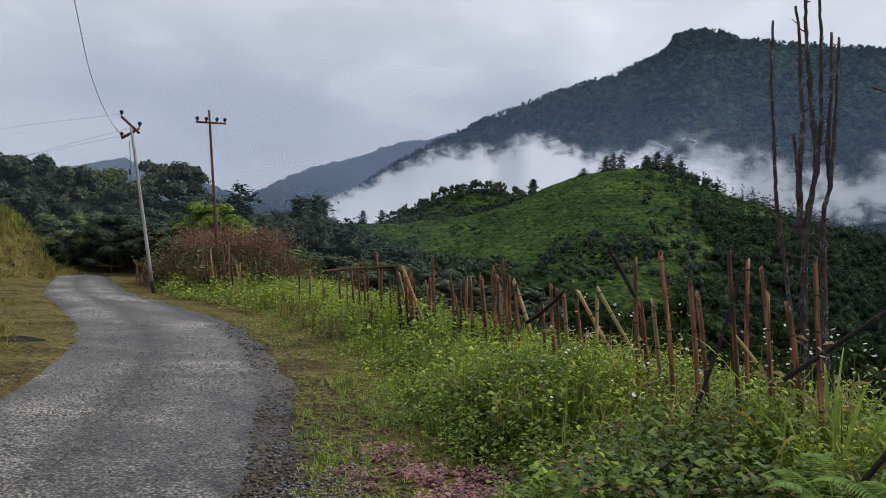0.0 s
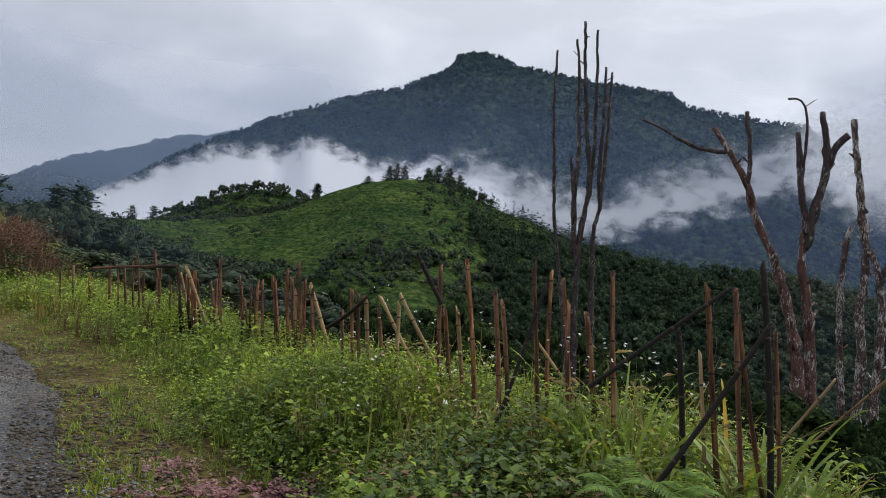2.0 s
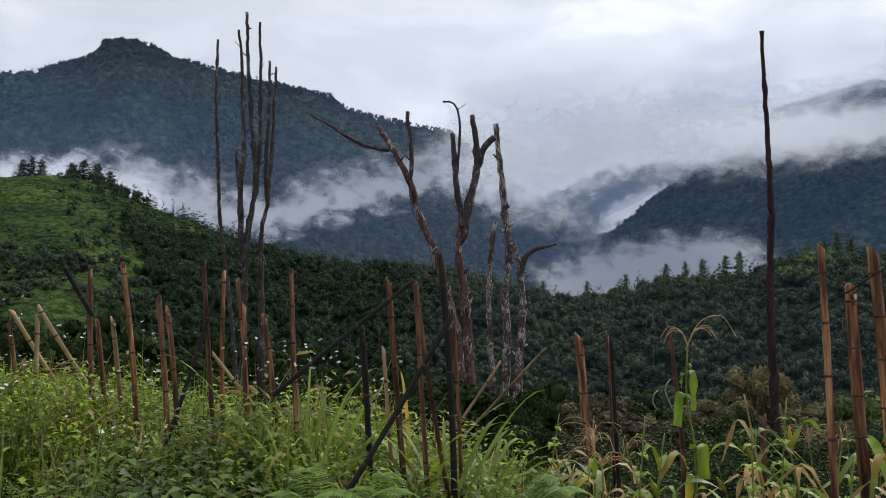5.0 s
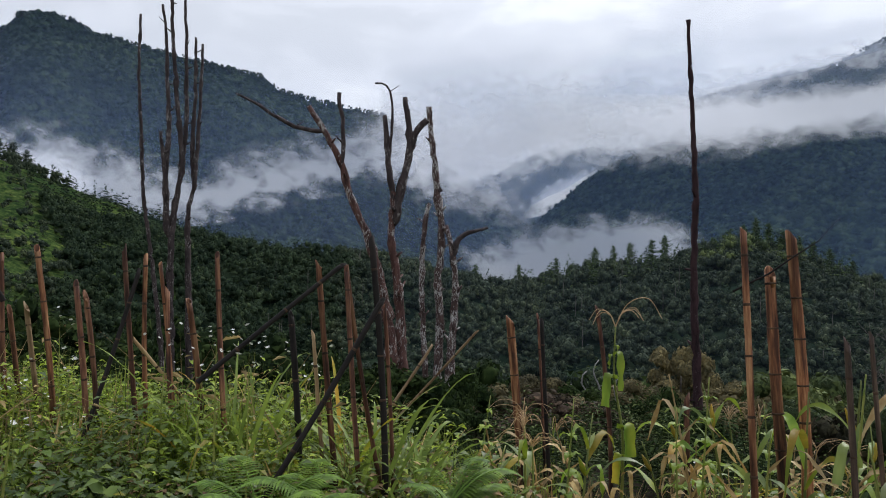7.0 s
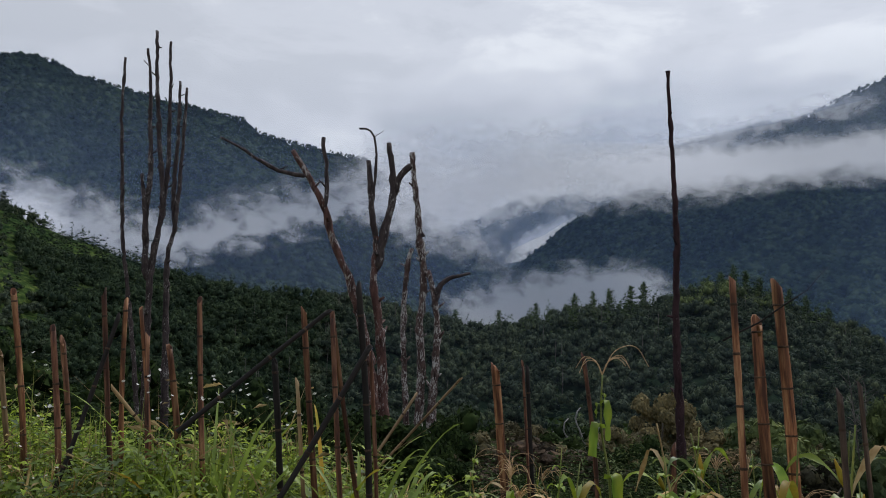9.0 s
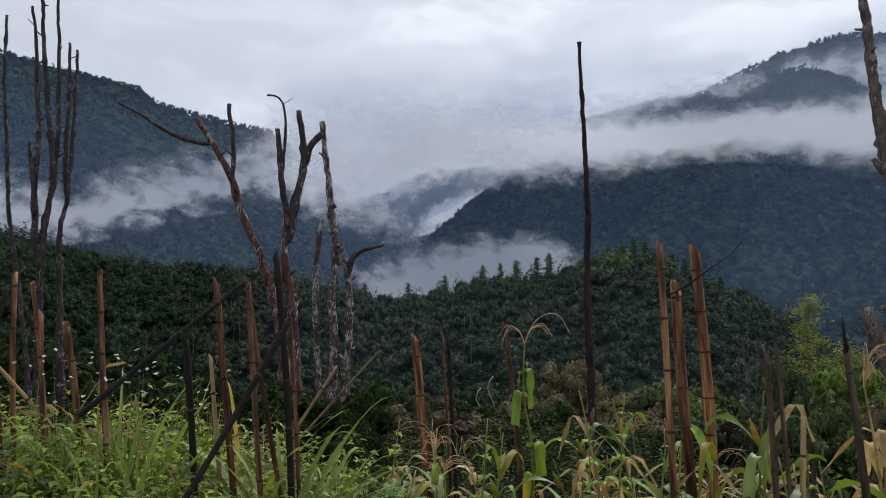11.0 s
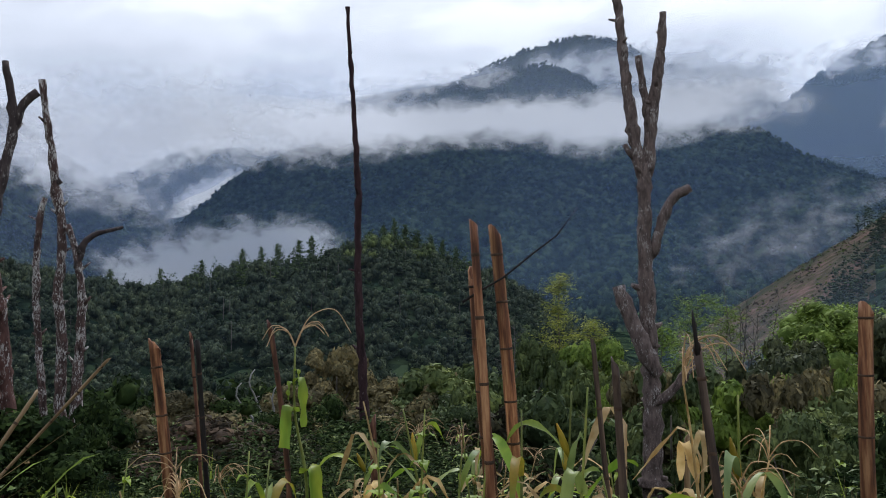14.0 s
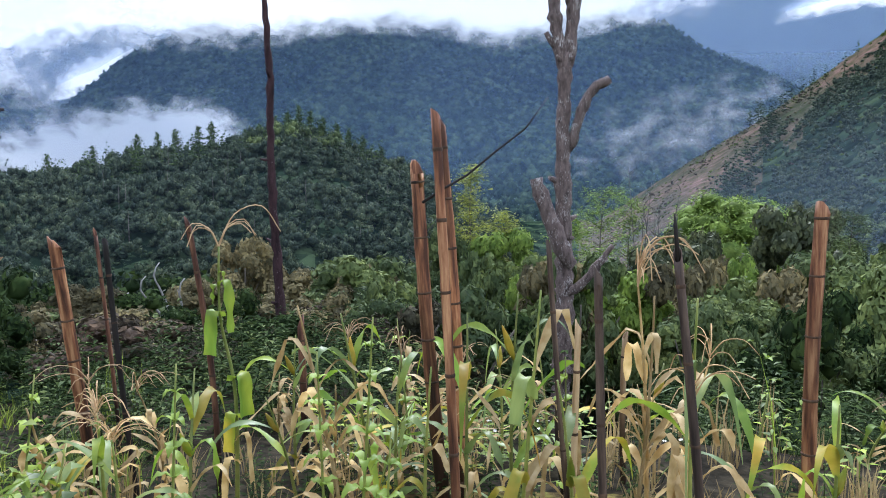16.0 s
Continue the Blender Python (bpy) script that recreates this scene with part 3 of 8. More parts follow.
    if smooth_shade:
        me.polygons.foreach_set("use_smooth", np.ones(n, dtype=bool))
    if mat_index is not None:
        me.polygons.foreach_set("material_index", np.asarray(mat_index, dtype=np.int32))
    for m in mats if isinstance(mats, (list, tuple)) else [mats]:
        me.materials.append(m)
    me.update(calc_edges=True)
    return me


def grid_faces(rows, cols, wrap=False):
    r, c = np.meshgrid(np.arange(rows - 1), np.arange(cols if wrap else cols - 1), indexing="ij")
    c2 = (c + 1) % cols
    return np.stack([r * cols + c, r * cols + c2, (r + 1) * cols + c2, (r + 1) * cols + c], -1).reshape(-1, 4)


def polar(az, dist):
    """Plan position at a bearing (degrees clockwise from +y) and distance from the lay-by."""
    return dist * math.sin(radians(az)), dist * math.cos(radians(az))


# ---------------- the lie of the land ----------------
ROAD = np.array([(-2.5, -60), (-2.6, -8), (-2.60, -3.12), (-2.83, 0.73), (-3.50, 3.22), (-4.00, 4.13), (-4.86, 5.84), (-6.89, 8.89), (-9.22, 11.65), (-12.36, 14.46), (-15.63, 16.82), (-19.76, 21.05), (-23.42, 25.25), (-27.46, 28.32), (-32.61, 30.85), (-44.50, 34.22)], float)
HALF = 1.85
FENCE = np.array([(-40, 60), (-12, 24), (-6.5, 16), (-1.5, 8.5), (-0.5, 6.4), (0.35, 5.3), (0.9, 4.8), (2.0, 4.3), (4.2, 2.8), (5.0, 1.0), (6.5, -2.5), (9, -40)], float)


def side_of(x, y, line):
    """Signed distance from a polyline, positive on its right."""
    best = np.full(np.shape(x), 1e9)
    sign = np.ones(np.shape(x))
    for (ax, ay), (bx, by) in zip(line[:-1], line[1:]):
        dx, dy = bx - ax, by - ay
        t = np.clip(((x - ax) * dx + (y - ay) * dy) / (dx * dx + dy * dy), 0, 1)
        d = np.hypot(x - ax - t * dx, y - ay - t * dy)
        s = np.where((x - ax) * dy - (y - ay) * dx >= 0, 1.0, -1.0)
        sign = np.where(d < best, s, sign)
        best = np.minimum(best, d)
    return best * sign


# ridges of the near country: bearing and the height of the skyline in degrees
HILL = ([-60, -30, -19, -12.5, -10.7, -8.9, -6.3, -3.9, -1.5, 0.5, 3.1, 5.6, 8.3, 11.7, 14], [2, 1.5, 2.0, 3.3, 4.1, 5.0, 6.2, 6.6, 6.8, 6.6, 5.2, 4.6, 3.6, 2.4, 0])
KNOLL = ([-24, -21, -19.2, -18.0, -16.7, -14.7, -12.7, -11.0, -9, -7], [0.5, 2.3, 3.0, 3.8, 4.6, 5.2, 5.5, 5.2, 4.2, 1])
WOOD = ([0, 6, 11.9, 16.6, 20.6, 24.7, 28.9, 31.1, 36.6, 40.7, 44.8, 47.6, 51.0, 53.5, 55.1, 59.6, 63.1, 66, 70, 90], 
        [1.0, 2.2, 1.9, 1.2, 1.0, 0.9, 0.0, -0.8, -0.9, 0.5, 0.6, 1.3, 2.7, 2.2, 1.2, 0.0, -2.2, -4.5, -7.5, -10])
SLOPE = ([66, 70, 73, 76.2, 79, 82.7, 85.6, 88.1, 90.3, 92.3, 100, 130], [-9, -7, -4.5, -2.2, -0.1, 2.2, 3.9, 6.0, 7.4, 9.0, 14, 16])


def ridge(az, r, table, radius, front, back, base):
    h = radius * np.tan(np.radians(sum(np.interp(az + d, *table) for d in (-1.6, -0.8, 0, 0.8, 1.6)) / 5))
    inside = (az > table[0][0]) & (az < table[0][-1])
    s = np.where(r < radius, np.clip(1 - (radius - r) / front, 0, 1), np.clip(1 - (r - radius) / back, 0, 1))
    s = s * s * (3 - 2 * s) * 0.6 + s * 0.4
    return np.where(inside, base + (h + 1.6 - base) * s, -400)


def land(x, y):
    x, y = np.asarray(x, float), np.asarray(y, float)
    az, r = np.degrees(np.arctan2(x, y)), np.hypot(x, y)
    s, f = side_of(x, y, ROAD), -side_of(x, y, FENCE)
    # shoulder, road bed, low bank behind the fence
    z = 0.02 + 0.30 * smooth(s, 2.6, 4.6) * (1 - smooth(x, 0.3, 3.6)) * (1 - 0.5 * smooth(r, 9, 20))
    z = z - 0.08 * smooth(x, 1.5, 4)
    z = np.where((s > -1.0) & (s < HALF - 0.15), -0.05, z)
    # rounded cut bank inside the bend of the lane
    knob = np.hypot(x + 27.4, (y - 23.4) * 0.9) + 0.8 * (vnoise(x * 0.7, y * 0.7, 2.0) - 0.5)
    cut = 2.5 * (1 - smooth(knob, 1.6, 4.4)) + 0.9 * smooth(-s, 5, 14) * smooth(y, 5, 16)
    z = z + cut
    # hollow that holds the puddle
    wet = 1 - smooth(np.hypot(x + 8.75, y - 8.35), 0.5, 1.3)
    z = z * (1 - wet) + 0.06 * wet
    open_side = smooth(az, -34, -8) * (1 - smooth(np.abs(az), 120, 150))
    drop = np.where(f > 0, 0.10 * f + 0.11 * np.clip(f - 4, 0, 36) + 0.32 * np.clip(f - 40, 0, 70), 0) * (0.12 + 0.88 * open_side)
    z = z - np.minimum(drop, 34)
    # the field's edge falls away beyond the corn
    z = z - 0.28 * np.clip(r - 6.5, 0, 6) * smooth(az, 55, 64) * (1 - smooth(az, 105, 130))
    z = z + (fbm(x * 0.9, y * 0.9, 3, 4.0) - 0.5) * 0.16 * smooth(np.abs(s), 2.0, 3.2) * (1 - wet)
    far = (fbm(x * 0.02, y * 0.02, 4, 8.0) - 0.5) * 14 * smooth(r, 45, 140)
    z = z + far
    low = np.minimum(z, -6)
    for table, radius, front, back in ((HILL, 262, 190, 120), (KNOLL, 300, 60, 80), (WOOD, 205, 125, 160), (SLOPE, 400, 330, 300)):
        lift = ridge(az, r, table, radius, front, back, -24) + far * 0.35 * smooth(np.abs(r - radius), 8, 60)
        z = np.where(r > 60, np.maximum(z, lift), z)
    z = np.where(r > 420, z - (r - 420) * 0.35, z)
    return np.maximum(z, -150)


def land_at(x, y):
    return float(land(np.array([x]), np.array([y]))[0])


def part(name, me, parent, label=""):
    """Links a mesh as one part under a thing or a part."""
    ob = new(name, me)
    ob.parent = parent
    if label:
        ob["label"] = label
    return ob


def thing(name, x, y, z, label, category, group="", rz=0.0):
    ob = new(name)
    ob.matrix_world = pose(x, y, z, 0, 0, rz)
    ob.empty_display_size = 0.2
    return tagged(ob, label, category, group)


# ---------------- ground sheet ----------------
radii = np.concatenate([[0.001], np.arange(0.25, 14, 0.22), 14 * 1.035 ** np.arange(0, 54), np.arange(91, 290, 2.4), 290 * 1.05 ** np.arange(0, 14), [700, 1000, 1500, 2200, 3200, 4600]])
bearings = np.radians(np.concatenate([np.arange(-60, 110, 0.4), np.arange(110, 300, 2.5)]))
RR, AA = np.meshgrid(radii, bearings, indexing="ij")
gx, gy = RR * np.sin(AA), RR * np.cos(AA)
gz = land(gx, gy)
# scrub and tussocks on the open hillside
gz = gz + crowns(gx, gy, 4.5, 2.0) * 1.5 * smooth(RR, 70, 110) * (1 - smooth(RR, 420, 500))
gv = np.stack([gx, gy, gz], -1).reshape(-1, 3)
gf = grid_faces(len(radii), len(bearings), wrap=True)[:, ::-1]
rad_f = np.repeat(radii[:-1], len(bearings))
azd = np.degrees(np.tile(bearings, len(radii) - 1))
idx = np.where((rad_f < 26) | ((azd < -22) & (rad_f < 62)), 0, 1)
below = -side_of(rad_f * np.sin(np.radians(azd)), rad_f * np.cos(np.radians(azd)), FENCE)
# ground below weeds, fence and corn gets the soil with shade painted in
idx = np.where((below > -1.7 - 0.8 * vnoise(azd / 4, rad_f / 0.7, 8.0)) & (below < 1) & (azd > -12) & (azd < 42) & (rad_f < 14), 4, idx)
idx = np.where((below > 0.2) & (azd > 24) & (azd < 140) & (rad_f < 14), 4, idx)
idx = np.where((below > 4.5 + 2 * vnoise(azd / 3, rad_f / 2, 5.0)) & (azd > -10) & (azd < 140) & (rad_f < 60), 3, idx)
idx = np.where((rad_f > 26) & (azd > -16) & (azd < 140) & (rad_f < 92 + 12 * vnoise(azd / 1.5, rad_f * 0, 3.0)), 3, idx)
idx = np.where((rad_f > 90) & (azd + 14 * (vnoise(rad_f / 24, azd / 1.2, 3.0) - 0.5) > 8) & (azd < 140), 3, idx)
idx = np.where((rad_f > np.interp(azd, [72, 77, 81, 85, 88, 92, 110], [140, 160, 205, 240, 262, 285, 320]) + 60 * (vnoise(azd / 1.5, rad_f / 25, 3.0) - 0.5)) & (azd > 72.5) & (azd < 140), 2, idx)
ground = tagged(new("ground", mesh_from("ground", gv, gf, [MAT_GROUND, MAT_FIELD, MAT_SLOPE, MAT_FOREST, MAT_SHADESOIL], True, idx)),
                "hillside ground of moss, soil and green scrub falling into a valley", "ground", kind="structure")

# ---------------- road ----------------
def resample(line, step):
    seg = np.hypot(*np.diff(line, axis=0).T)
    t = np.concatenate([[0], np.cumsum(seg)])
    q = np.arange(0, t[-1], step)
    pts = np.stack([np.interp(q, t, line[:, 0]), np.interp(q, t, line[:, 1])], -1)
    for _ in range(12):
        pts[1:-1] = 0.25 * pts[:-2] + 0.5 * pts[1:-1] + 0.25 * pts[2:]
    return pts


mid = resample(ROAD, 0.4)
tang = np.gradient(mid, axis=0)
tang /= np.linalg.norm(tang, axis=1)[:, None]
nrm = np.stack([tang[:, 1], -tang[:, 0]], -1)
cols = np.linspace(-1, 1, 25)
wob = 1 + 0.03 * (fbm(mid[:, 0] * 0.5, mid[:, 1] * 0.5, 3, 2.0) - 0.5)
wide = np.interp(mid[:, 1], [6, 13, 16, 22, 30], [1.5, 1.48, 1.25, 1.1, 1.0])
rv = mid[:, None, :] + nrm[:, None, :] * (HALF - (1 - cols[None, :]) * wide[:, None] * wob[:, None])[..., None]
edge_jit = (fbm(rv[..., 0] * 1.6, rv[..., 1] * 1.6, 4, 6.0) - 0.5) * 1.0 * np.where(cols > 0, smooth(cols, 0.8, 1.0), 0.10 * smooth(-cols, 0.85, 1.0))[None, :]
rv = rv + nrm[:, None, :] * (edge_jit * np.sign(cols)[None, :])[..., None]
rz = 0.03 - 0.075 * smooth(np.abs(cols), 0.9, 1.0)[None, :] + (fbm(rv[..., 0] * 1.4, rv[..., 1] * 1.4, 3, 1.0) - 0.5) * 0.035
rvz = np.concatenate([rv, rz[..., None]], -1).reshape(-1, 3)
lane = mesh_from("road", rvz, grid_faces(len(mid), 25)[:, ::-1], MAT_ROAD, True)
spread = np.stack(np.meshgrid(np.arange(len(mid)) * 0.1, (cols + 1) / 2, indexing="ij")[::-1], -1).reshape(-1, 2)
corner = np.zeros(len(lane.loops), dtype=np.int32)
lane.loops.foreach_get("vertex_index", corner)
lane.uv_layers.new(name="Across").data.foreach_set("uv", spread[corner].astype(np.float32).ravel())
tagged(new("road", lane),
       "narrow wet grey asphalt lane with worn gravelly surface", "road", kind="structure")


# ---------------- mountains ----------------
CRESTS = []


def mountain(name, table, radius, foot, run, step, rows, crown, label, spur=60.0, seed=0.0, tall=1.0):
    CRESTS.append((table, radius))
    az = np.arange(table[0][0], table[0][-1], step)
    el = np.interp(az, *table)
    k = np.ones(9) / 9
    el = np.convolve(np.pad(el, 4, mode="edge"), k, "valid") if step < 0.2 else el
    top = radius * np.tan(np.radians(el)) - crown * 0.6 * tall
    s = np.concatenate([np.linspace(0, 1, rows), 1 + np.linspace(0.02, 0.3, 5)])
    A, S = np.meshgrid(np.radians(az), s, indexing="ij")
    T = np.broadcast_to(top[:, None], A.shape)
    arc = A * radius
    spurs = (fbm(arc / (run * 0.55), S * 1.6, 4, seed) - 0.5) * 2 + 0.6 * (fbm(arc / (run * 0.16), S * 3.0, 3, seed + 4) - 0.5)
    R = radius - run * (1 - S) - spur * spurs * np.sin(np.clip(S, 0, 1) * math.pi) ** 0.7
    prof = np.where(S <= 1, 0.75 * S + 0.25 * S * S, 1 - (S - 1) * 1.6)
    Z = foot + (T - foot) * prof
    X, Y = R * np.sin(A), R * np.cos(A)
    C = crowns(arc + 0.15 * R, R + Z * 0.8, crown, seed) * (0.7 + 0.5 * fbm(arc / 90, R / 90, 2, seed + 2))
    C = C + 0.5 * crowns(arc, R + Z * 0.8, crown * 0.5, seed + 3)
    Z = Z + C * crown * 0.75 * tall
    out = C * crown * 0.3
    X, Y = X - np.sin(A) * out, Y - np.cos(A) * out
    V = np.stack([X, Y, Z], -1).reshape(-1, 3)
    return tagged(new(name, mesh_from(name, V, grid_faces(len(az), len(s)), MAT_FOREST, True)), label, "mountain", kind="structure")


mountain("mountain", ([-26, -22, -18.5, -15.8, -13.3, -8.0, -3.5, -0.6, 0.1, 2.2, 3.6, 4.5, 7.8, 11.3, 15.8, 17.2, 21, 25.1, 28.7, 33, 36.5, 40],
                      [2.5, 5.3, 7.7, 9.0, 10.3, 12.4, 13.8, 15.1, 16.1, 16.5, 16.2, 15.7, 15.3, 14.8, 14.2, 13.3, 12.6, 12.0, 9.2, 6.0, 4.0, 2.0]),
         1500, -120, 780, 0.11, 150, 17, "steep dark forested mountain with a wooded peak above mist", 70, 1.0)
mountain("mountain", ([-36, -33, -30.5, -28.2, -25.8, -22.5, -20.0, -18.3, -16.3, -12, -6], [1.5, 2.6, 3.7, 5.0, 6.0, 7.1, 8.2, 8.5, 9.0, 9.5, 7]),
         2400, -100, 900, 0.16, 70, 22, "blue-grey forested ridge fading into haze", 80, 3.0)
mountain("mountain", ([-62, -52, -46.4, -42.8, -39.0, -37.5, -32.9, -30.0, -24], [3.2, 3.4, 3.8, 4.7, 5.7, 5.2, 4.2, 3.3, 1.0]),
         3200, -100, 900, 0.2, 40, 14, "pale distant ridge almost lost in haze", 80, 5.0)
mountain("mountain", ([30, 33, 36.9, 39.6, 41.7, 45.5, 49.8, 58.4, 66, 75.4, 78.5, 81.1, 84.7, 87.1, 92, 100], [0.5, 1.5, 4.5, 7.0, 8.5, 10.1, 11.2, 12.3, 12.3, 11.0, 10.6, 8.8, 7.2, 6.0, 3.0, 0]),
         1330, -130, 800, 0.11, 160, 15, "broad dark green mountainside of dense forest under a mist band", 70, 7.0)
mountain("mountain", ([42, 44.2, 45.6, 49.9, 54.2, 58.9, 61.0, 63.7, 66.6, 68.1, 72, 78], [5, 9.5, 12.4, 13.7, 14.6, 14.9, 15.7, 16.1, 14.8, 13.7, 12.5, 9]),
         1800, 60, 500, 0.12, 60, 18, "dark wooded upper ridge rising out of the mist", 50, 9.0)
mountain("mountain", ([54, 58.5, 62.3, 64.8, 66.4, 69.1, 70.6, 71.6, 76.9, 82], [13.5, 15.6, 17.1, 17.6, 17.8, 17.3, 16.3, 15.8, 14.2, 11]),
         2500, 100, 700, 0.11, 45, 13, "high misty forested summit behind the upper ridge", 60, 11.0)
mountain("mountain", ([72, 77.3, 78.9, 81.2, 83.5, 86.0, 87.7, 90.6, 95, 104], [6, 9.5, 11.1, 13.1, 14.6, 15.7, 15.2, 14.0, 12.4, 10]),
         3000, -60, 1200, 0.16, 60, 26, "hazy blue forested peak with a cloud cap", 80, 13.0)
mountain("mountain", ([24, 30, 33.8, 34.7, 37.2, 41.4, 46, 52], [4, 6.8, 8.0, 8.6, 9.7, 9.9, 9.8, 8]),
         2300, -60, 700, 0.2, 40, 24, "blue mountainside closing the head of the valley", 60, 15.0)


# ---------------- mist ----------------
def mist(name, low, high, dist, mat, label, lean=0.4, billow=0.012):
    """A bank of mist: a gently billowing sheet between two lines of (bearing, elevation)."""
    az = np.linspace(low[0][0], low[0][-1], 60)
    v = np.linspace(0, 1, 14)
    lo, hi = np.interp(az, *low), np.interp(az, *high)
    A, V = np.meshgrid(az, v, indexing="ij")
    E = lo[:, None] + (hi - lo)[:, None] * V
    R = dist * (1 + lean * (V - 0.5) + billow * np.sin(A * 0.35 + V * 3))
    a = np.radians(A)
    P = np.stack([R * np.sin(a), R * np.cos(a), 1.6 + R * np.tan(np.radians(E))], -1).reshape(-1, 3)
    me = mesh_from(name, P, grid_faces(60, 14), mat, True)
    uvl = me.uv_layers.new(name="UVMap")
    deg = np.stack([A, E], -1).reshape(-1, 2)
    U = np.stack([(A - az[0]) / (az[-1] - az[0]), V], -1).reshape(-1, 2)
    loops = np.zeros(len(me.loops), dtype=np.int32)
    me.loops.foreach_get("vertex_index", loops)
    uvl.data.foreach_set("uv", U[loops].astype(np.float32).ravel())
    me.uv_layers.new(name="Spread").data.foreach_set("uv", deg[loops].astype(np.float32).ravel())
    ob = tagged(new(name, me), label, "mist", kind="stuff")
    ob.visible_shadow = False
    return ob


MISTS = (
    # low line, high line, distance, (top, bottom, side, scale, wisp, peak, seed)
    (([-26, -16, 0, 6], [0, 1, 1, 1]), ([-26, -24.4, -22.4, -19.9, -18.3, -15.8, -13.7, -12.4, -10.3, -8.6, -6.1, -2.1, 3, 6], [3.0, 4.2, 5.3, 6.7, 7.8, 8.6, 8.9, 8.5, 10.2, 9.6, 8.7, 8.8, 8.2, 6.5]),
     760, (0.24, 0.02, 0.07, 7.0, 0.42, 1.0, 1.7), "thick white mist bank behind the green hill"),
    (([-4, 3, 8.3, 11.7, 13.8, 16, 20, 24, 30], [4.0, 3.0, 2.6, 3.0, 3.4, 4.0, 5.2, 6.4, 7.6]), ([-4, 2, 6, 9, 12, 14, 16, 20, 24, 30], [9.8, 10.2, 9.4, 8.2, 7.6, 9.0, 9.9, 11.0, 11.8, 13.4]),
     790, (0.60, 0.45, 0.16, 5.0, 1.1, 0.72, 9.3), "torn drifting mist along the mountain foot"),
    (([22, 25.2, 28.7, 31.2, 34.7, 37.2, 41.4, 44.7, 48, 56], [8.2, 6.6, 4.8, 4.8, 6.2, 7.4, 8.0, 8.2, 8.4, 9.4]), ([22, 26, 30, 36, 42, 50, 56], [13.5, 14.5, 15.5, 16, 16, 15.5, 15]),
     1160, (0.6, 0.40, 0.18, 5.5, 0.55, 1.0, 4.1), "low cloud filling the head of the valley"),
    (([30.5, 36, 40, 44, 49.5], [-2.5, -1.5, 0, 0.5, 0.5]), ([30.5, 33.1, 35.2, 39.4, 43.6, 46.0, 47.6, 49.5], [2.8, 3.6, 4.1, 5.2, 5.6, 5.5, 4.8, 3.0]),
     480, (0.42, 0.1, 0.18, 5.0, 0.8, 0.62, 2.9), "grey-white mist pool lying behind the wooded ridge"),
    (([35.4, 36.2, 37.5, 38.8, 40.6, 41.8], [4.0, 4.4, 4.9, 5.5, 7.1, 8.2]), ([35.4, 36.2, 37.5, 38.8, 40.6, 41.8], [5.6, 6.8, 7.7, 8.2, 8.9, 9.2]),
     1620, (0.55, 0.30, 0.35, 9.0, 0.7, 1.0, 5.5), "bright tongue of mist in a side valley"),
    (([29, 32, 34, 36.5], [4.6, 4.4, 3.8, 3.6]), ([29, 32, 34, 36.5], [9.6, 9.2, 8.4, 6.5]),
     1240, (0.7, 0.7, 0.35, 6.0, 1.0, 0.75, 21.5), "thin veils of mist sliding into the valley"),
    (([37, 42, 46.2, 50.5, 54.7, 58.8, 62.8, 66.6, 70.3, 78, 84], [8.4, 9.0, 9.3, 9.6, 9.8, 9.9, 9.6, 8.6, 9.2, 10.2, 10.6]), ([37, 42, 46.3, 50.6, 54.8, 59, 63, 66.8, 72, 78, 84], [15.0, 13.6, 13.4, 13.8, 13.9, 14.2, 14.5, 14.5, 15.2, 14.6, 12.6]),
     1010, (0.34, 0.42, 0.22, 4.5, 0.5, 1.0, 7.7), "long level band of white cloud across the mountain"),
    (([60, 66, 70, 74, 82], [14.6, 14.4, 13.6, 12.4, 11.5]), ([60, 66, 70, 74, 82], [17.0, 17.4, 17.6, 17.2, 15.6]),
     1900, (0.6, 0.4, 0.2, 5.0, 1.0, 1.0, 6.1), "wisps of cloud between the upper ridges"),
    (([44, 48, 52, 58, 62], [12.0, 12.6, 13.2, 14.2, 14.6]), ([44, 48, 52, 58, 62], [14.2, 15.0, 15.6, 16.6, 16.8]),
     1255, (0.7, 0.5, 0.2, 6.0, 1.0, 0.6, 12.1), "thin shreds of cloud on the ridge line"),
    (([72, 76, 80, 84, 88], [-1.5, -0.5, 0.0, 1.5, 3.0]), ([72, 76, 80, 84, 88], [3.8, 5.6, 7.0, 7.2, 6.4]),
     455, (0.9, 0.8, 0.3, 5.0, 1.7, 0.30, 8.8), "faint rags of mist drifting off the bare slope"),
    (([81, 84, 88, 94], [13.0, 13.4, 14.0, 13.6]), ([81, 84, 88, 94], [15.4, 16.2, 16.4, 15.6]),
     2250, (0.7, 0.6, 0.25, 6.0, 1.1, 0.9, 3.3), "cloud cap on the hazy peak"),
    (([85.5, 90, 98], [9.8, 10.4, 10.6]), ([85.5, 90, 98], [11.2, 12.2, 13.0]),
     2050, (0.4, 0.4, 0.25, 6.0, 0.6, 1.0, 10.3), "small bright cloud against the hazy peak"),
)
LEANS = (0.40, 0.20, 0.40, 0.10, 0.30, 0.20, 0.22, 0.06, 0.12, 0.12, 0.15, 0.20)
for (low, high, dist, (top, bottom, side, scale, wisp, peak, seed), words), lean in zip(MISTS, LEANS):
    mist("mist", low, high, dist, mist_material("mist_droplets", top, bottom, side, scale, wisp, peak, seed), words, lean)
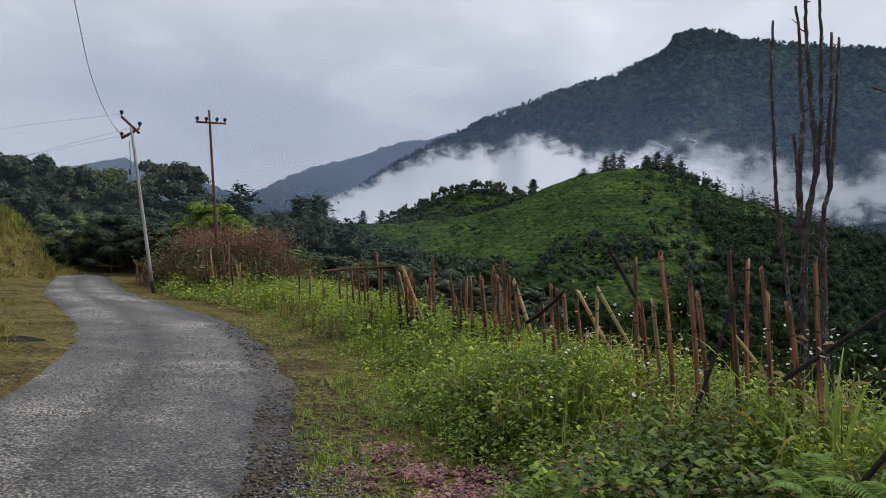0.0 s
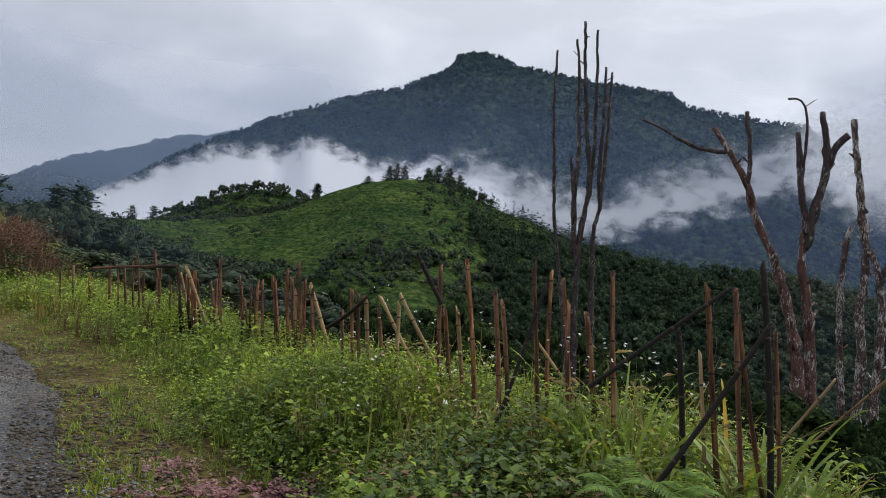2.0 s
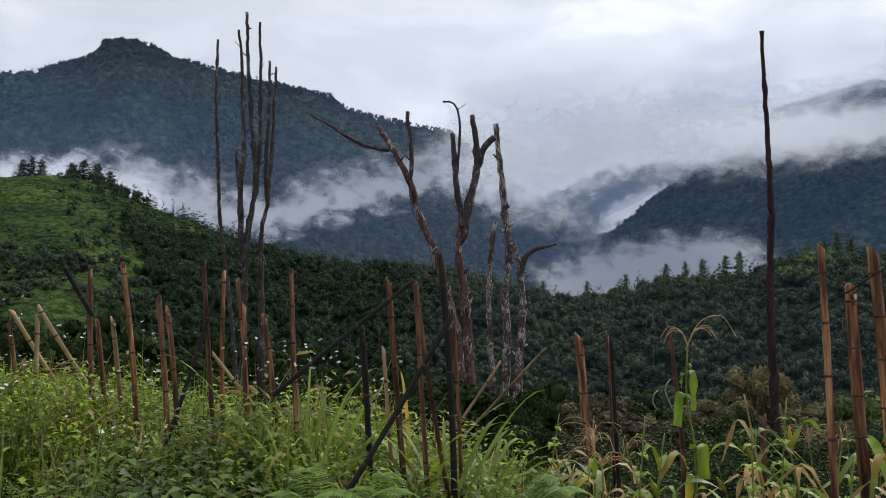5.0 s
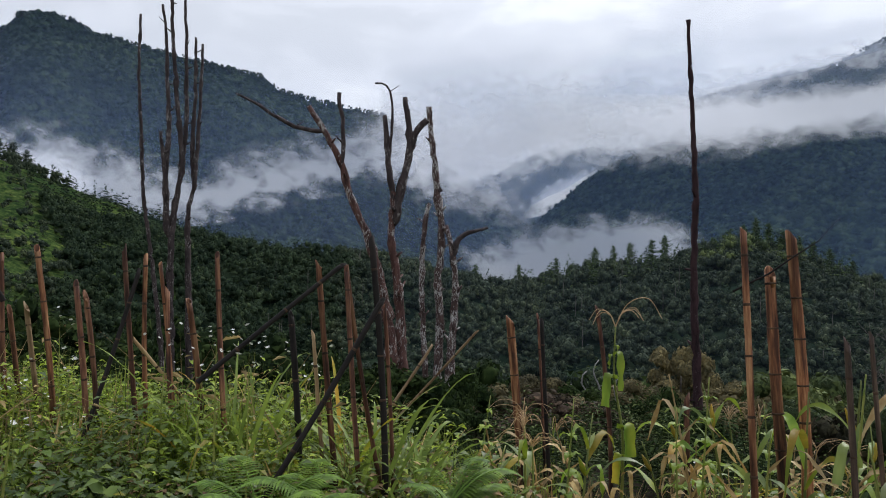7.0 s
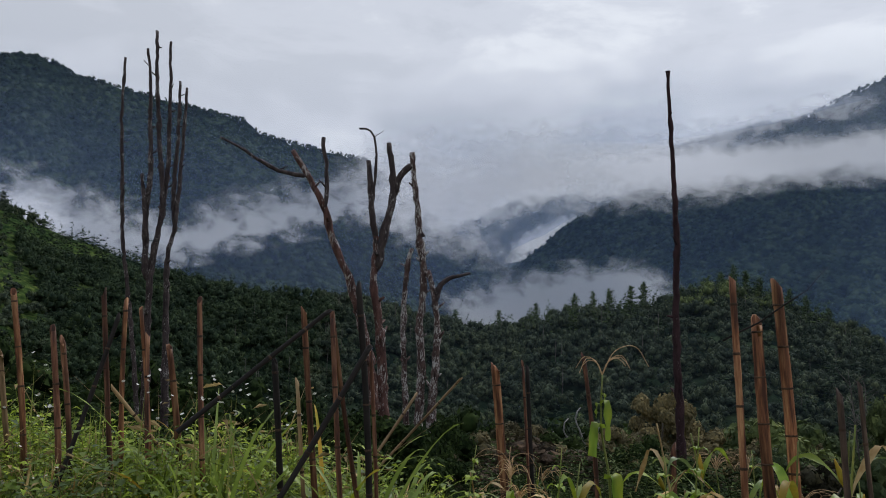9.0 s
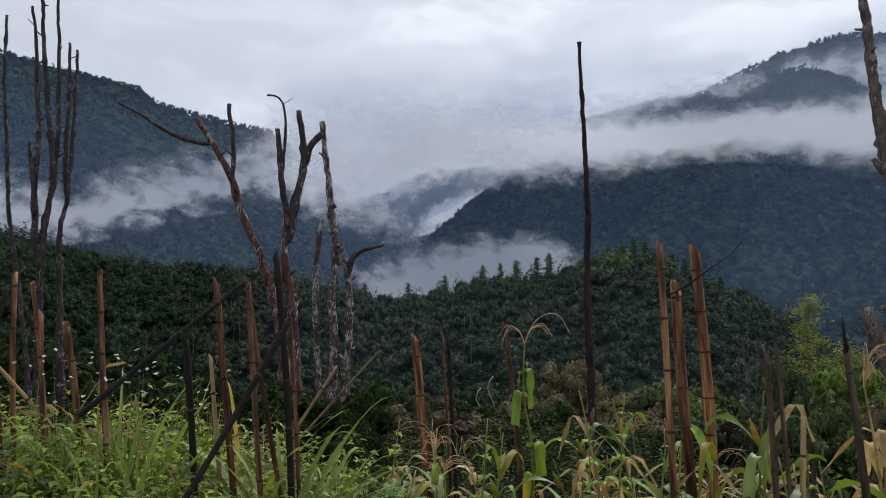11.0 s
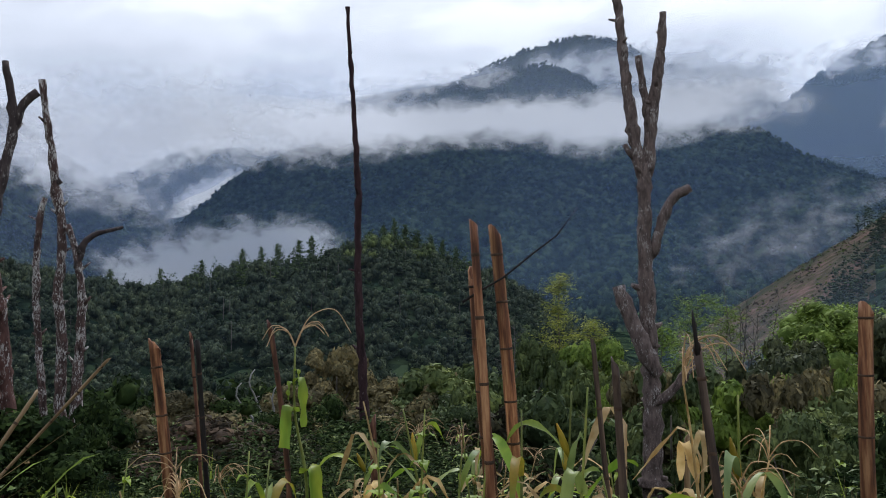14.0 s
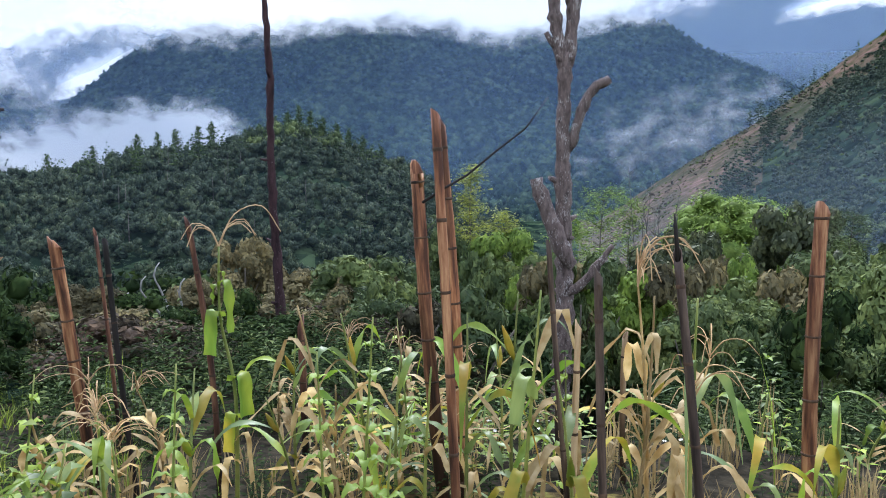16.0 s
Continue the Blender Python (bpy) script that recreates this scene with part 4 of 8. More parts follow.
# blue see-through sheets: haze of distance painted over ridges; near ones lighten dark trees
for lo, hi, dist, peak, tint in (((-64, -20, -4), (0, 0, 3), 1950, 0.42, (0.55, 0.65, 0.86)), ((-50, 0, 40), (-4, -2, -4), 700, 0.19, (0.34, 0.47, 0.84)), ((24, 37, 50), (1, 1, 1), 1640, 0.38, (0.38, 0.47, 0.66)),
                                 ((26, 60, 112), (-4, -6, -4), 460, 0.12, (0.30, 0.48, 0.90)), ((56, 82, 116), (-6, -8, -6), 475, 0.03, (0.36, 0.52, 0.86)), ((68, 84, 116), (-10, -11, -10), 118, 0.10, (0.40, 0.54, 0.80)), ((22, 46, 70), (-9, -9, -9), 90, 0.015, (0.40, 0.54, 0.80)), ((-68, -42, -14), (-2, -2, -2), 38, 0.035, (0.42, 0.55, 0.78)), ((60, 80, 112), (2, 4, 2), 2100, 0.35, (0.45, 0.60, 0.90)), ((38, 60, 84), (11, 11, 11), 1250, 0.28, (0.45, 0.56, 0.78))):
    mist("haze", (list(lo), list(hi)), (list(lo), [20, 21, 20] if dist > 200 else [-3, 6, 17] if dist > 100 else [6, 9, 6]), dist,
         mist_material("haze_tint", 0.5, 0.3, 0.12, 1.0, 0.1, peak, dist * 0.01, tint=tint), "blue-tinted sheet laid in for the haze of distance", 0.0, 0.0)

# ---------------- kinds of things ----------------
def frame_along(points):
    """Two side vectors for each point of a line."""
    p = np.asarray(points, float)
    t = np.gradient(p, axis=0)
    t /= np.linalg.norm(t, axis=1)[:, None] + 1e-9
    ref = np.where(np.abs(t[:, 2:3]) > 0.9, np.array([[1.0, 0, 0]]), np.array([[0, 0, 1.0]]))
    if abs(t[:, 2]).max() > 0.9:
        ref = np.broadcast_to(np.array([[0.83, 0.55, 0.05]]), t.shape)
    a = np.cross(t, ref)
    a /= np.linalg.norm(a, axis=1)[:, None] + 1e-9
    return a, np.cross(t, a)


def tube(points, radii, sides=8, knob=0.0, rng=None):
    """A tapered round limb with closed ends: verts, faces."""
    p = np.asarray(points, float)
    a, b = frame_along(p)
    ang = np.linspace(0, 2 * math.pi, sides, endpoint=False)
    r = np.asarray(radii, float)[:, None] * np.ones((1, sides))
    if knob and rng is not None:
        r = r * (1 + knob * (rng.random(r.shape) - 0.5))
    v = p[:, None, :] + a[:, None, :] * (np.cos(ang) * r)[..., None] + b[:, None, :] * (np.sin(ang) * r)[..., None]
    n = len(p)
    verts = np.concatenate([v.reshape(-1, 3), p[:1], p[-1:]])
    faces = [tuple(f) for f in grid_faces(n, sides, wrap=True)]
    for k in range(sides):
        k2 = (k + 1) % sides
        faces.append((n * sides, k2, k))
        faces.append((n * sides + 1, (n - 1) * sides + k, (n - 1) * sides + k2))
    return verts, faces


def plain_mesh(name, verts, faces, mat, smooth_shade=True):
    me = bpy.data.meshes.new(name)
    me.from_pydata([tuple(map(float, v)) for v in verts], [], [tuple(int(i) for i in f) for f in faces])
    me.materials.append(mat)
    if smooth_shade:
        for poly in me.polygons:
            poly.use_smooth = True
    me.update()
    return me


def joined(pieces):
    verts, faces, base = [], [], 0
    for v, f in pieces:
        verts.append(np.asarray(v, float))
        faces += [tuple(i + base for i in q) for q in f]
        base += len(v)
    return np.concatenate(verts), faces


def curve_points(points, step):
    """A smooth line through a few points."""
    p = np.asarray(points, float)
    if len(p) < 3:
        n = max(2, int(np.linalg.norm(p[-1] - p[0]) / step) + 1)
        return p[0] + (p[-1] - p[0]) * np.linspace(0, 1, n)[:, None]
    out = []
    q = np.concatenate([[2 * p[0] - p[1]], p, [2 * p[-1] - p[-2]]])
    for k in range(1, len(q) - 2):
        n = max(2, int(np.linalg.norm(q[k + 1] - q[k]) / step))
        t = np.linspace(0, 1, n, endpoint=False)[:, None]
        out.append(0.5 * (2 * q[k] + (q[k + 1] - q[k - 1]) * t + (2 * q[k - 1] - 5 * q[k] + 4 * q[k + 1] - q[k + 2]) * t ** 2
                          + (3 * q[k] - q[k - 1] - 3 * q[k + 1] + q[k + 2]) * t ** 3))
    return np.concatenate(out + [p[-1:]])


RNG = np.random.default_rng(11)


def stake(top, low, r, kind, label, rail=False, spike=0.0, name="bamboo_stake"):
    """A bamboo stake from its top down through a lower point to the ground, with ringed nodes and a slant-cut hollow top."""
    top, low = Vector(top), Vector(low)
    way = (low - top).normalized()
    if rail:
        foot = low
    else:
        k = (low - top).length
        foot = low
        while k < 6 and foot.z > land_at(foot.x, foot.y) - 0.15:
            k += 0.05
            foot = top + way * k
    length = (foot - top).length
    up = (top - foot).normalized()
    r = r * 0.88
    ob = new(name)
    ob.matrix_world = Matrix.Translation(foot) @ up.to_track_quat("Z", "Y").to_matrix().to_4x4()
    tagged(ob, label, "fence rail" if rail else "fence stake", "bamboo fence stakes")
    mat = {"o": MAT_BAMBOO, "p": MAT_PALE, "d": MAT_DARKB, "k": MAT_CHAR, "g": MAT_GREYB}[kind]
    sides = 10
    zs = np.arange(0, length - 0.03, 0.07)
    bow = RNG.normal(0, 0.006, 2)
    ang = np.linspace(0, 2 * math.pi, sides, endpoint=False)
    rows = []
    for z in zs:
        rr = r * (1.06 - 0.12 * z / length) * (1 + 0.03 * RNG.standard_normal())
        cx, cy = bow * math.sin(math.pi * z / length) * 3
        rows.append(np.stack([cx + rr * np.cos(ang), cy + rr * np.sin(ang), np.full(sides, z)], -1))
    cut = r * RNG.uniform(1.5, 5.0)
    rr = r * 0.94
    tip = length - cut * 0.5 + cut * 0.5 * np.cos(ang + RNG.uniform(0, 6)) + RNG.uniform(-0.2, 0.2, sides) * r
    rows.append(np.stack([rr * np.cos(ang), rr * np.sin(ang), tip], -1))
    rows.append(np.stack([0.72 * rr * np.cos(ang), 0.72 * rr * np.sin(ang), tip - 0.002], -1))
    rows.append(np.stack([0.70 * rr * np.cos(ang), 0.70 * rr * np.sin(ang), tip - cut - 0.04], -1))
    v = np.concatenate(rows)
    culm = part("culm", plain_mesh("culm", v, [tuple(f) for f in grid_faces(len(rows), sides, wrap=True)], mat), ob)
    z = RNG.uniform(0.1, 0.25)
    while z < length - 0.06:
        rr = r * (1.06 - 0.12 * z / length)
        hs, rs = (-0.007, -0.002, 0.002, 0.006), (1.0, 1.10, 1.12, 1.0)
        cx, cy = bow * math.sin(math.pi * z / length) * 3
        nv = np.concatenate([np.stack([cx + rr * k * np.cos(ang), cy + rr * k * np.sin(ang), np.full(sides, z + h)], -1) for h, k in zip(hs, rs)])
        part("node", plain_mesh("node", nv, [tuple(f) for f in grid_faces(4, sides, wrap=True)], MAT_NODE), culm)
        z += RNG.uniform(0.2, 0.3)
    if spike:
        sv, sf = tube([(0, 0, length - 0.05), (0.003, 0, length + spike * 0.6), (0, 0, length + spike)], [r * 0.5, r * 0.4, r * 0.15], 7, 0.2, RNG)
        part("charred_tip", plain_mesh("charred_tip", sv, sf, MAT_CHAR), ob, "charred black splintered tip")
    return ob


def limb(name, points, r0, r1, mat, parent, sides=9, knob=0.28):
    """One crooked limb of a dead tree."""
    pts = curve_points(points, 0.10)
    n = len(pts)
    pts = pts + RNG.normal(0, 0.006, pts.shape)
    rad = np.linspace(r0, r1, n) * (1 + 0.14 * np.sin(np.arange(n) * 1.3 + RNG.uniform(0, 6)) * RNG.random(n))
    for k in range(int(n / 9)):
        rad[int(RNG.integers(1, n))] *= RNG.uniform(1.12, 1.35)
    if name == "limb" and n > 5:
        start = (pts[0] - pts[1]) / (np.linalg.norm(pts[0] - pts[1]) + 1e-9)
        pts = np.concatenate([pts[:1] + start * r0 * 1.6, pts])
        rad = np.concatenate([[r0 * 0.25], rad])
        rad[1] *= 0.85
        n += 1
    v, f = tube(pts, rad, sides, knob, RNG)
    o = np.array(parent.matrix_world.translation)
    ob = part(name, plain_mesh(name, v - o, f, mat), parent)
    # short broken twig stubs
    for _ in range(int(n / 8)):
        k = int(RNG.integers(2, max(3, n - 2)))
        a = RNG.uniform(0, 2 * math.pi)
        r = rad[k]
        way = np.array([math.cos(a), math.sin(a), RNG.uniform(0.1, 1.0)]) * (r * 1.2 + RNG.uniform(0.04, 0.12))
        tv, tf = tube([pts[k], pts[k] + way * 0.6, pts[k] + way], [r * 0.42, r * 0.36, r * 0.2], 6, 0.25, RNG)
        part("broken_twig", plain_mesh("broken_twig", tv - o, tf, mat), ob)
    return ob


def leaf_strip(base, az, length, width, rise, droop, fold=0.25, cut=1.0, n=9, twist=0.0, rng=None):
    """A long arching blade with a folded midrib: verts, faces."""
    t = np.linspace(0, cut, n)
    out = np.array([math.cos(az), math.sin(az), 0.0])
    side = np.array([-math.sin(az), math.cos(az), 0.0])
    reach = length * (t * 0.75 - 0.12 * t ** 3)
    z = length * (rise * t - droop * t ** 2.2)
    mid_line = np.asarray(base)[None] + out[None] * reach[:, None] + np.array([0, 0, 1.0])[None] * z[:, None]
    w = width * 0.5 * np.clip(np.minimum(0.45 + 3.0 * t, 1.0) * (1 - t ** 2.6 * 0.97), 0.04, 1)
    wave = 0.12 * width * np.sin(t * 17 + az * 3)
    tw = twist * t
    sv = side[None] * np.cos(tw)[:, None] + np.array([0, 0, 1.0])[None] * np.sin(tw)[:, None]
    lift = np.array([0, 0, 1.0])[None]
    left = mid_line + sv * w[:, None] + lift * (fold * w + wave)[:, None]
    right = mid_line - sv * w[:, None] + lift * (fold * w - wave)[:, None]
    v = np.stack([left, mid_line, right], 1).reshape(-1, 3)
    return v, [tuple(f) for f in grid_faces(n, 3)]


def hanging_leaf(base, az, length, width, crease, fall, g, torn=False):
    """A maize leaf that rises a little, creases and hangs down, often torn off square: verts, faces."""
    n = 11
    t = np.linspace(0, 1, n)
    out = np.array([math.cos(az), math.sin(az), 0.0])
    side = np.array([-math.sin(az), math.cos(az), 0.0])
    ang = np.where(t < crease, 1.05 - 0.9 * t, np.maximum(1.05 - 0.9 * crease - fall * np.clip((t - crease) / 0.16, 0, 1), -1.5))
    step = length / (n - 1)
    reach = np.concatenate([[0], np.cumsum(np.cos(ang[:-1]) * step)])
    rise = np.concatenate([[0], np.cumsum(np.sin(ang[:-1]) * step)])
    line = np.asarray(base)[None] + out[None] * reach[:, None] + np.array([0, 0, 1.0])[None] * rise[:, None]
    w = width * 0.5 * np.clip(np.minimum(0.4 + 2.6 * t, 1.0) * (1 - (t * g.uniform(0.75, 1.0)) ** 3), 0.05, 1)
    if torn:
        w = width * 0.5 * np.minimum(0.8 + 3 * t, 1.0) * (1 + 0.03 * np.sin(t * 9 + az))
    ruffle = (0.03 if torn else 0.16) * width * np.sin(t * 14 + az * 3)
    nrm = out[None] * (-np.sin(ang))[:, None] + np.array([0, 0, 1.0])[None] * np.cos(ang)[:, None]
    fold = g.uniform(0.15, 0.5)
    left = line + side[None] * w[:, None] + nrm * (fold * w + ruffle)[:, None]
    right = line - side[None] * w[:, None] + nrm * (fold * w - ruffle)[:, None]
    return np.stack([left, line, right], 1).reshape(-1, 3), [tuple(f) for f in grid_faces(n, 3)]


def corn_plant(seed, height, look_kind):
    """A maize plant: stalk with joints, creased hanging leaves (green, yellowing, dry), a drooping tassel, sometimes an ear."""
    g = np.random.default_rng(seed)
    ob = new("corn_plant")
    lean = g.normal(0, 0.07, 2)
    line = [(0, 0, -0.1), (lean[0] * 0.3, lean[1] * 0.3, height * 0.4), (lean[0], lean[1], height * 0.8), (lean[0] * 1.5, lean[1] * 1.5, height)]
    pts = curve_points(line, 0.09)
    v, f = tube(pts, np.linspace(0.012, 0.004, len(pts)), 7, 0.12, g)
    part("stalk", plain_mesh("stalk", v, f, MAT_STALK if look_kind != "dry" else MAT_CORNDRY), ob)
    n = int(g.integers(6, 11))
    turn = g.uniform(0, 6.28)
    for k in range(n):
        u = 0.12 + 0.76 * k / n
        p = pts[int(u * (len(pts) - 1))]
        az = turn + math.pi * k + g.normal(0, 0.5)
        dry = look_kind == "dry" or (g.random() < (0.62 if u < 0.45 else 0.16))
        yellow = (not dry) and g.random() < 0.3
        mat = MAT_CORNDRY if dry else MAT_CORNYEL if yellow else MAT_CORNGREY if g.random() < 0.5 else MAT_CORN
        size = 1.15 - 0.45 * abs(u - 0.45)
        if dry:
            lv = hanging_leaf(p, az, g.uniform(0.26, 0.55), g.uniform(0.026, 0.055), g.uniform(0.15, 0.6), g.uniform(1.2, 2.6), g)
        elif g.random() < 0.62:
            lv = leaf_strip(p, az, size * g.uniform(0.42, 0.72), g.uniform(0.038, 0.060), g.uniform(0.7, 1.25), g.uniform(0.7, 1.5), 0.3, 1.0, 12, g.normal(0, 0.9))
        else:
            torn = g.random() < 0.3
            lv = hanging_leaf(p, az, g.uniform(0.20, 0.30) if torn else g.uniform(0.34, 0.58), g.uniform(0.045, 0.066), g.uniform(0.1, 0.45), g.uniform(1.6, 2.7), g, torn)
        part("leaf", plain_mesh("leaf", lv[0], lv[1], mat), ob, "dry straw-coloured leaf" if dry else "yellowing leaf" if yellow else "")
    if g.random() < 0.45:
        pieces = []
        head = np.array(pts[-1])
        lop = g.uniform(0, 6.28)
        for k in range(int(g.integers(7, 14))):
            a, L = lop + g.normal(0, 1.6), g.uniform(0.10, 0.24)
            o = np.array([math.cos(a), math.sin(a), 0])
            sp, dr = g.uniform(0.4, 0.9), g.uniform(0.0, 0.9)
            b = head + (0, 0, g.uniform(-0.03, 0.05))
            q = [b, b + o * L * sp * 0.35 + (0, 0, L * 0.45), b + o * L * sp * 0.9 + (0, 0, L * (0.62 - 0.15 * dr)), b + o * L * sp * 1.35 + (0, 0, L * (0.55 - 0.7 * dr))]
            c = curve_points(q, 0.03)
            pieces.append(tube(c, np.linspace(0.0032, 0.0018, len(c)), 4, 0.8, g))
        v, f = joined(pieces)
        part("tassel", plain_mesh("tassel", v, f, MAT_TASSEL, False), ob, "dry straw-coloured branched tassel")
    if g.random() < 0.5:
        p = pts[int(g.uniform(0.45, 0.75) * len(pts))]
        a = g.uniform(0, 6.28)
        d = np.array([math.cos(a) * 0.35, math.sin(a) * 0.35, 1.0])
        s = np.linspace(0, 0.15, 7)
        v, f = tube([p + d * q for q in s], [0.006, 0.014, 0.019, 0.018, 0.014, 0.009, 0.003], 8, 0.15, g)
        part("ear", plain_mesh("ear", v, f, MAT_CORNYEL if g.random() < 0.5 else MAT_CORNDRY), ob, "ear of corn in its papery husk")
    return ob


def fern(x, y, z, seed, size):
    """A fern: arching fronds, each with paired leaflets."""
    g = np.random.default_rng(seed)
    ob = thing("fern", x, y, z, "light green fern with arching feathery fronds among the weeds", "fern", "ferns on the bank")
    for k in range(int(g.integers(6, 9))):
        a, L = g.uniform(0, 6.28), size * g.uniform(0.7, 1.1)
        out, side = np.array([math.cos(a), math.sin(a), 0]), np.array([-math.sin(a), math.cos(a), 0])
        pieces = []
        t = np.linspace(0, 1, 36)
        mid_pts = out[None] * (L * t * (0.9 - 0.1 * t))[:, None] + np.array([0, 0, 1.0])[None] * (L * (1.15 * t - 0.95 * t ** 2))[:, None]
        pieces.append(tube(mid_pts[::4], np.linspace(0.004, 0.001, 9), 4))
        for i in range(4, 36):
            w = L * 0.24 * math.sin(math.pi * min(1, 0.15 + t[i] * 0.9)) * (1 - 0.55 * t[i])
            for sgn in (-1, 1):
                d = side * sgn + out * 0.45
                b = mid_pts[i]
                wl2 = L * 0.012
                p0, p1, p2 = b + out * wl2, b - out * wl2, b + d * w - np.array([0, 0, 0.15 * w])
                m0, m1 = b + d * w * 0.5 + out * wl2 * 1.1, b + d * w * 0.5 - out * wl2 * 1.1
                pieces.append((np.array([p0, p1, m1, m0, p2]), [(0, 1, 2, 3), (3, 2, 4)]))
        v, f = joined(pieces)
        part("frond", plain_mesh("frond", v, f, MAT_FERN, False), ob)
    h = z - land_at(x, y)
    v, f = tube(np.array([(0, 0, -h - 0.02), (0.01, 0.01, -h * 0.5), (0, 0, 0.01)]), np.array([0.006, 0.005, 0.004]), 5)
    part("stalk", plain_mesh("stalk", v, f, MAT_STEM, False), ob)
    return ob


# crowns and conifers, as point sets that things and woods share
def lump(seed, rough=0.35, fine=1):
    """A rounded leafy mass about 1 across: uneven, low-poly."""
    g = np.random.default_rng(seed)
    bm = bmesh.new()
    bmesh.ops.create_icosphere(bm, subdivisions=fine, radius=0.45)
    for q in bm.verts:
        q.co *= 1 + rough * (g.random() - 0.5)
    bmesh.ops.triangulate(bm, faces=bm.faces)
    v = np.array([q.co[:] for q in bm.verts]) + (0, 0, 0.5)
    f = np.array([[q.index for q in face.verts] for face in bm.faces])
    bm.free()
    return v, f


def wood_crown(seed, lumps, fringe, leaf=0.05, size=1.0, core=0.88):
    """A crown of a wood: a dome of uneven leafy masses with gaps between them and leaf sprays breaking the outline."""
    g = np.random.default_rng(seed)
    vs, fs, base, cs = [], [], 0, []
    for k in range(lumps):
        a, up = 2.4 * k + g.uniform(-0.5, 0.5), g.uniform(0.0, 1.0)
        out = (0.48 - 0.18 * size) * math.sqrt(1 - 0.8 * up) * g.uniform(0.6, 1.1)
        c = np.array([math.cos(a) * out, math.sin(a) * out, 0.32 + 0.44 * up])
        r = size * g.uniform(0.36, 0.56) * (1.0 - 0.25 * up)
        v, f = lump(seed * 13 + k, 0.5)
        vs.append((v - (0, 0, 0.5)) * (r * core, r * core, r * core * g.uniform(0.75, 1.0)) + c)
        fs.append(f + base)
        base += len(v)
        cs.append((*c, r * 0.45))
    cs = np.array(cs)
    pick = g.integers(0, lumps, fringe)
    d = g.normal(0, 1, (fringe, 3))
    d /= np.linalg.norm(d, axis=1)[:, None]
    d[:, 2] = np.abs(d[:, 2]) - 0.25 * g.random(fringe)
    pos = cs[pick, :3] + d * cs[pick, 3:4] * g.uniform(0.82, 1.2, (fringe, 1))
    a = np.cross(d, g.normal(0, 1, (fringe, 3)))
    a /= np.linalg.norm(a, axis=1)[:, None] + 1e-9
    b = np.cross(d, a) + d * g.uniform(-0.5, 0.8, (fringe, 1))
    q = leaf * g.uniform(0.6, 1.4, (fringe, 1))
    vs.append(np.stack([pos + a * q, pos + b * q, pos - a * q * 0.8], 1).reshape(-1, 3))
    fs.append(np.arange(fringe * 3).reshape(-1, 3) + base)
    v = np.concatenate(vs)
    v[:, 2] /= v[:, 2].max()
    return v, np.concatenate(fs)


def wood_pine(seed, width, bare, tiers, fringe):
    """A pine of a wood, 1 high: uneven shelves of needle masses round a stem, thinning to a ragged tip."""
    g = np.random.default_rng(seed)
    sv, sf = tube([(0, 0, 0), (0.01, 0, 0.5), (0, 0.01, 0.97)], [0.014, 0.010, 0.003], 5)
    vs, fs, base = [sv], [np.array([(q[0], q[1], q[2]) for q in sf] + [(q[0], q[2], q[3]) for q in sf if len(q) == 4])], len(sv)
    for k in range(tiers):
        u = bare + (0.98 - bare) * (k + 0.6 * g.random()) / tiers
        reach = width * 0.5 * (1.04 - (u - bare) / (1 - bare)) ** 0.5 * g.uniform(0.55, 1.15)
        a = 2.4 * k + g.uniform(-0.6, 0.6)
        r = reach * g.uniform(0.75, 1.15) + 0.02
        v, f = lump(seed * 17 + k, 0.7, 1)
        c = np.array([math.cos(a) * reach * 0.55, math.sin(a) * reach * 0.55, u])
        vs.append((v - (0, 0, 0.5)) * (r * 0.7, r * 0.7, min(0.5 * r, 0.06)) + c)
        fs.append(f + base)
        base += len(v)
        d = g.normal(0, 1, (fringe, 3)) * (r * 0.42, r * 0.42, 0.025) + c
        o, q = g.normal(0, 1, (2, fringe, 3)) * (r * 0.2 + 0.008, r * 0.2 + 0.008, 0.014)
        vs.append(np.stack([d, d + o, d + q], 1).reshape(-1, 3))
        fs.append(np.arange(fringe * 3).reshape(-1, 3) + base)
        base += fringe * 3
    return np.concatenate(vs), np.concatenate(fs)


def scatter(name, shapes, places, mats, label, category, smooth_shade=True):
    """One stuff object of many copies. places: x, y, z, width, height, turn; shape by turn."""
    places = np.asarray(places, float)
    pick = np.arange(len(places)) % len(shapes)
    vs, fs, base = [], [], 0
    for k, (v, f) in enumerate(shapes):
        q = places[pick == k]
        if not len(q):
            continue
        c, s = np.cos(q[:, 5])[:, None], np.sin(q[:, 5])[:, None]
        x = v[None, :, 0] * c - v[None, :, 1] * s
        y = v[None, :, 0] * s + v[None, :, 1] * c
        P = np.stack([x * q[:, 3:4] + q[:, 0:1], y * q[:, 3:4] + q[:, 1:2], v[None, :, 2] * q[:, 4:5] + q[:, 2:3]], -1)
        vs.append(P.reshape(-1, 3))
        fs.append((f[None] + (np.arange(len(q)) * len(v))[:, None, None]).reshape(-1, 3) + base)
        base += len(q) * len(v)
    return tagged(new(name, mesh_from(name, np.concatenate(vs), np.concatenate(fs), mats, smooth_shade)), label, category, kind="stuff")


def bush_things(name, shapes, places, mat, label):
    """Bushes that stand apart, each an object of its own on a shared mesh."""
    meshes = [mesh_from("crown", v, f, mat, True) for v, f in shapes]
    g = np.random.default_rng(len(label))
    stems = []
    for k in range(5):
        a = 1.26 * k
        tip = np.array([math.cos(a) * 0.3, math.sin(a) * 0.3, g.uniform(0.55, 0.8)])
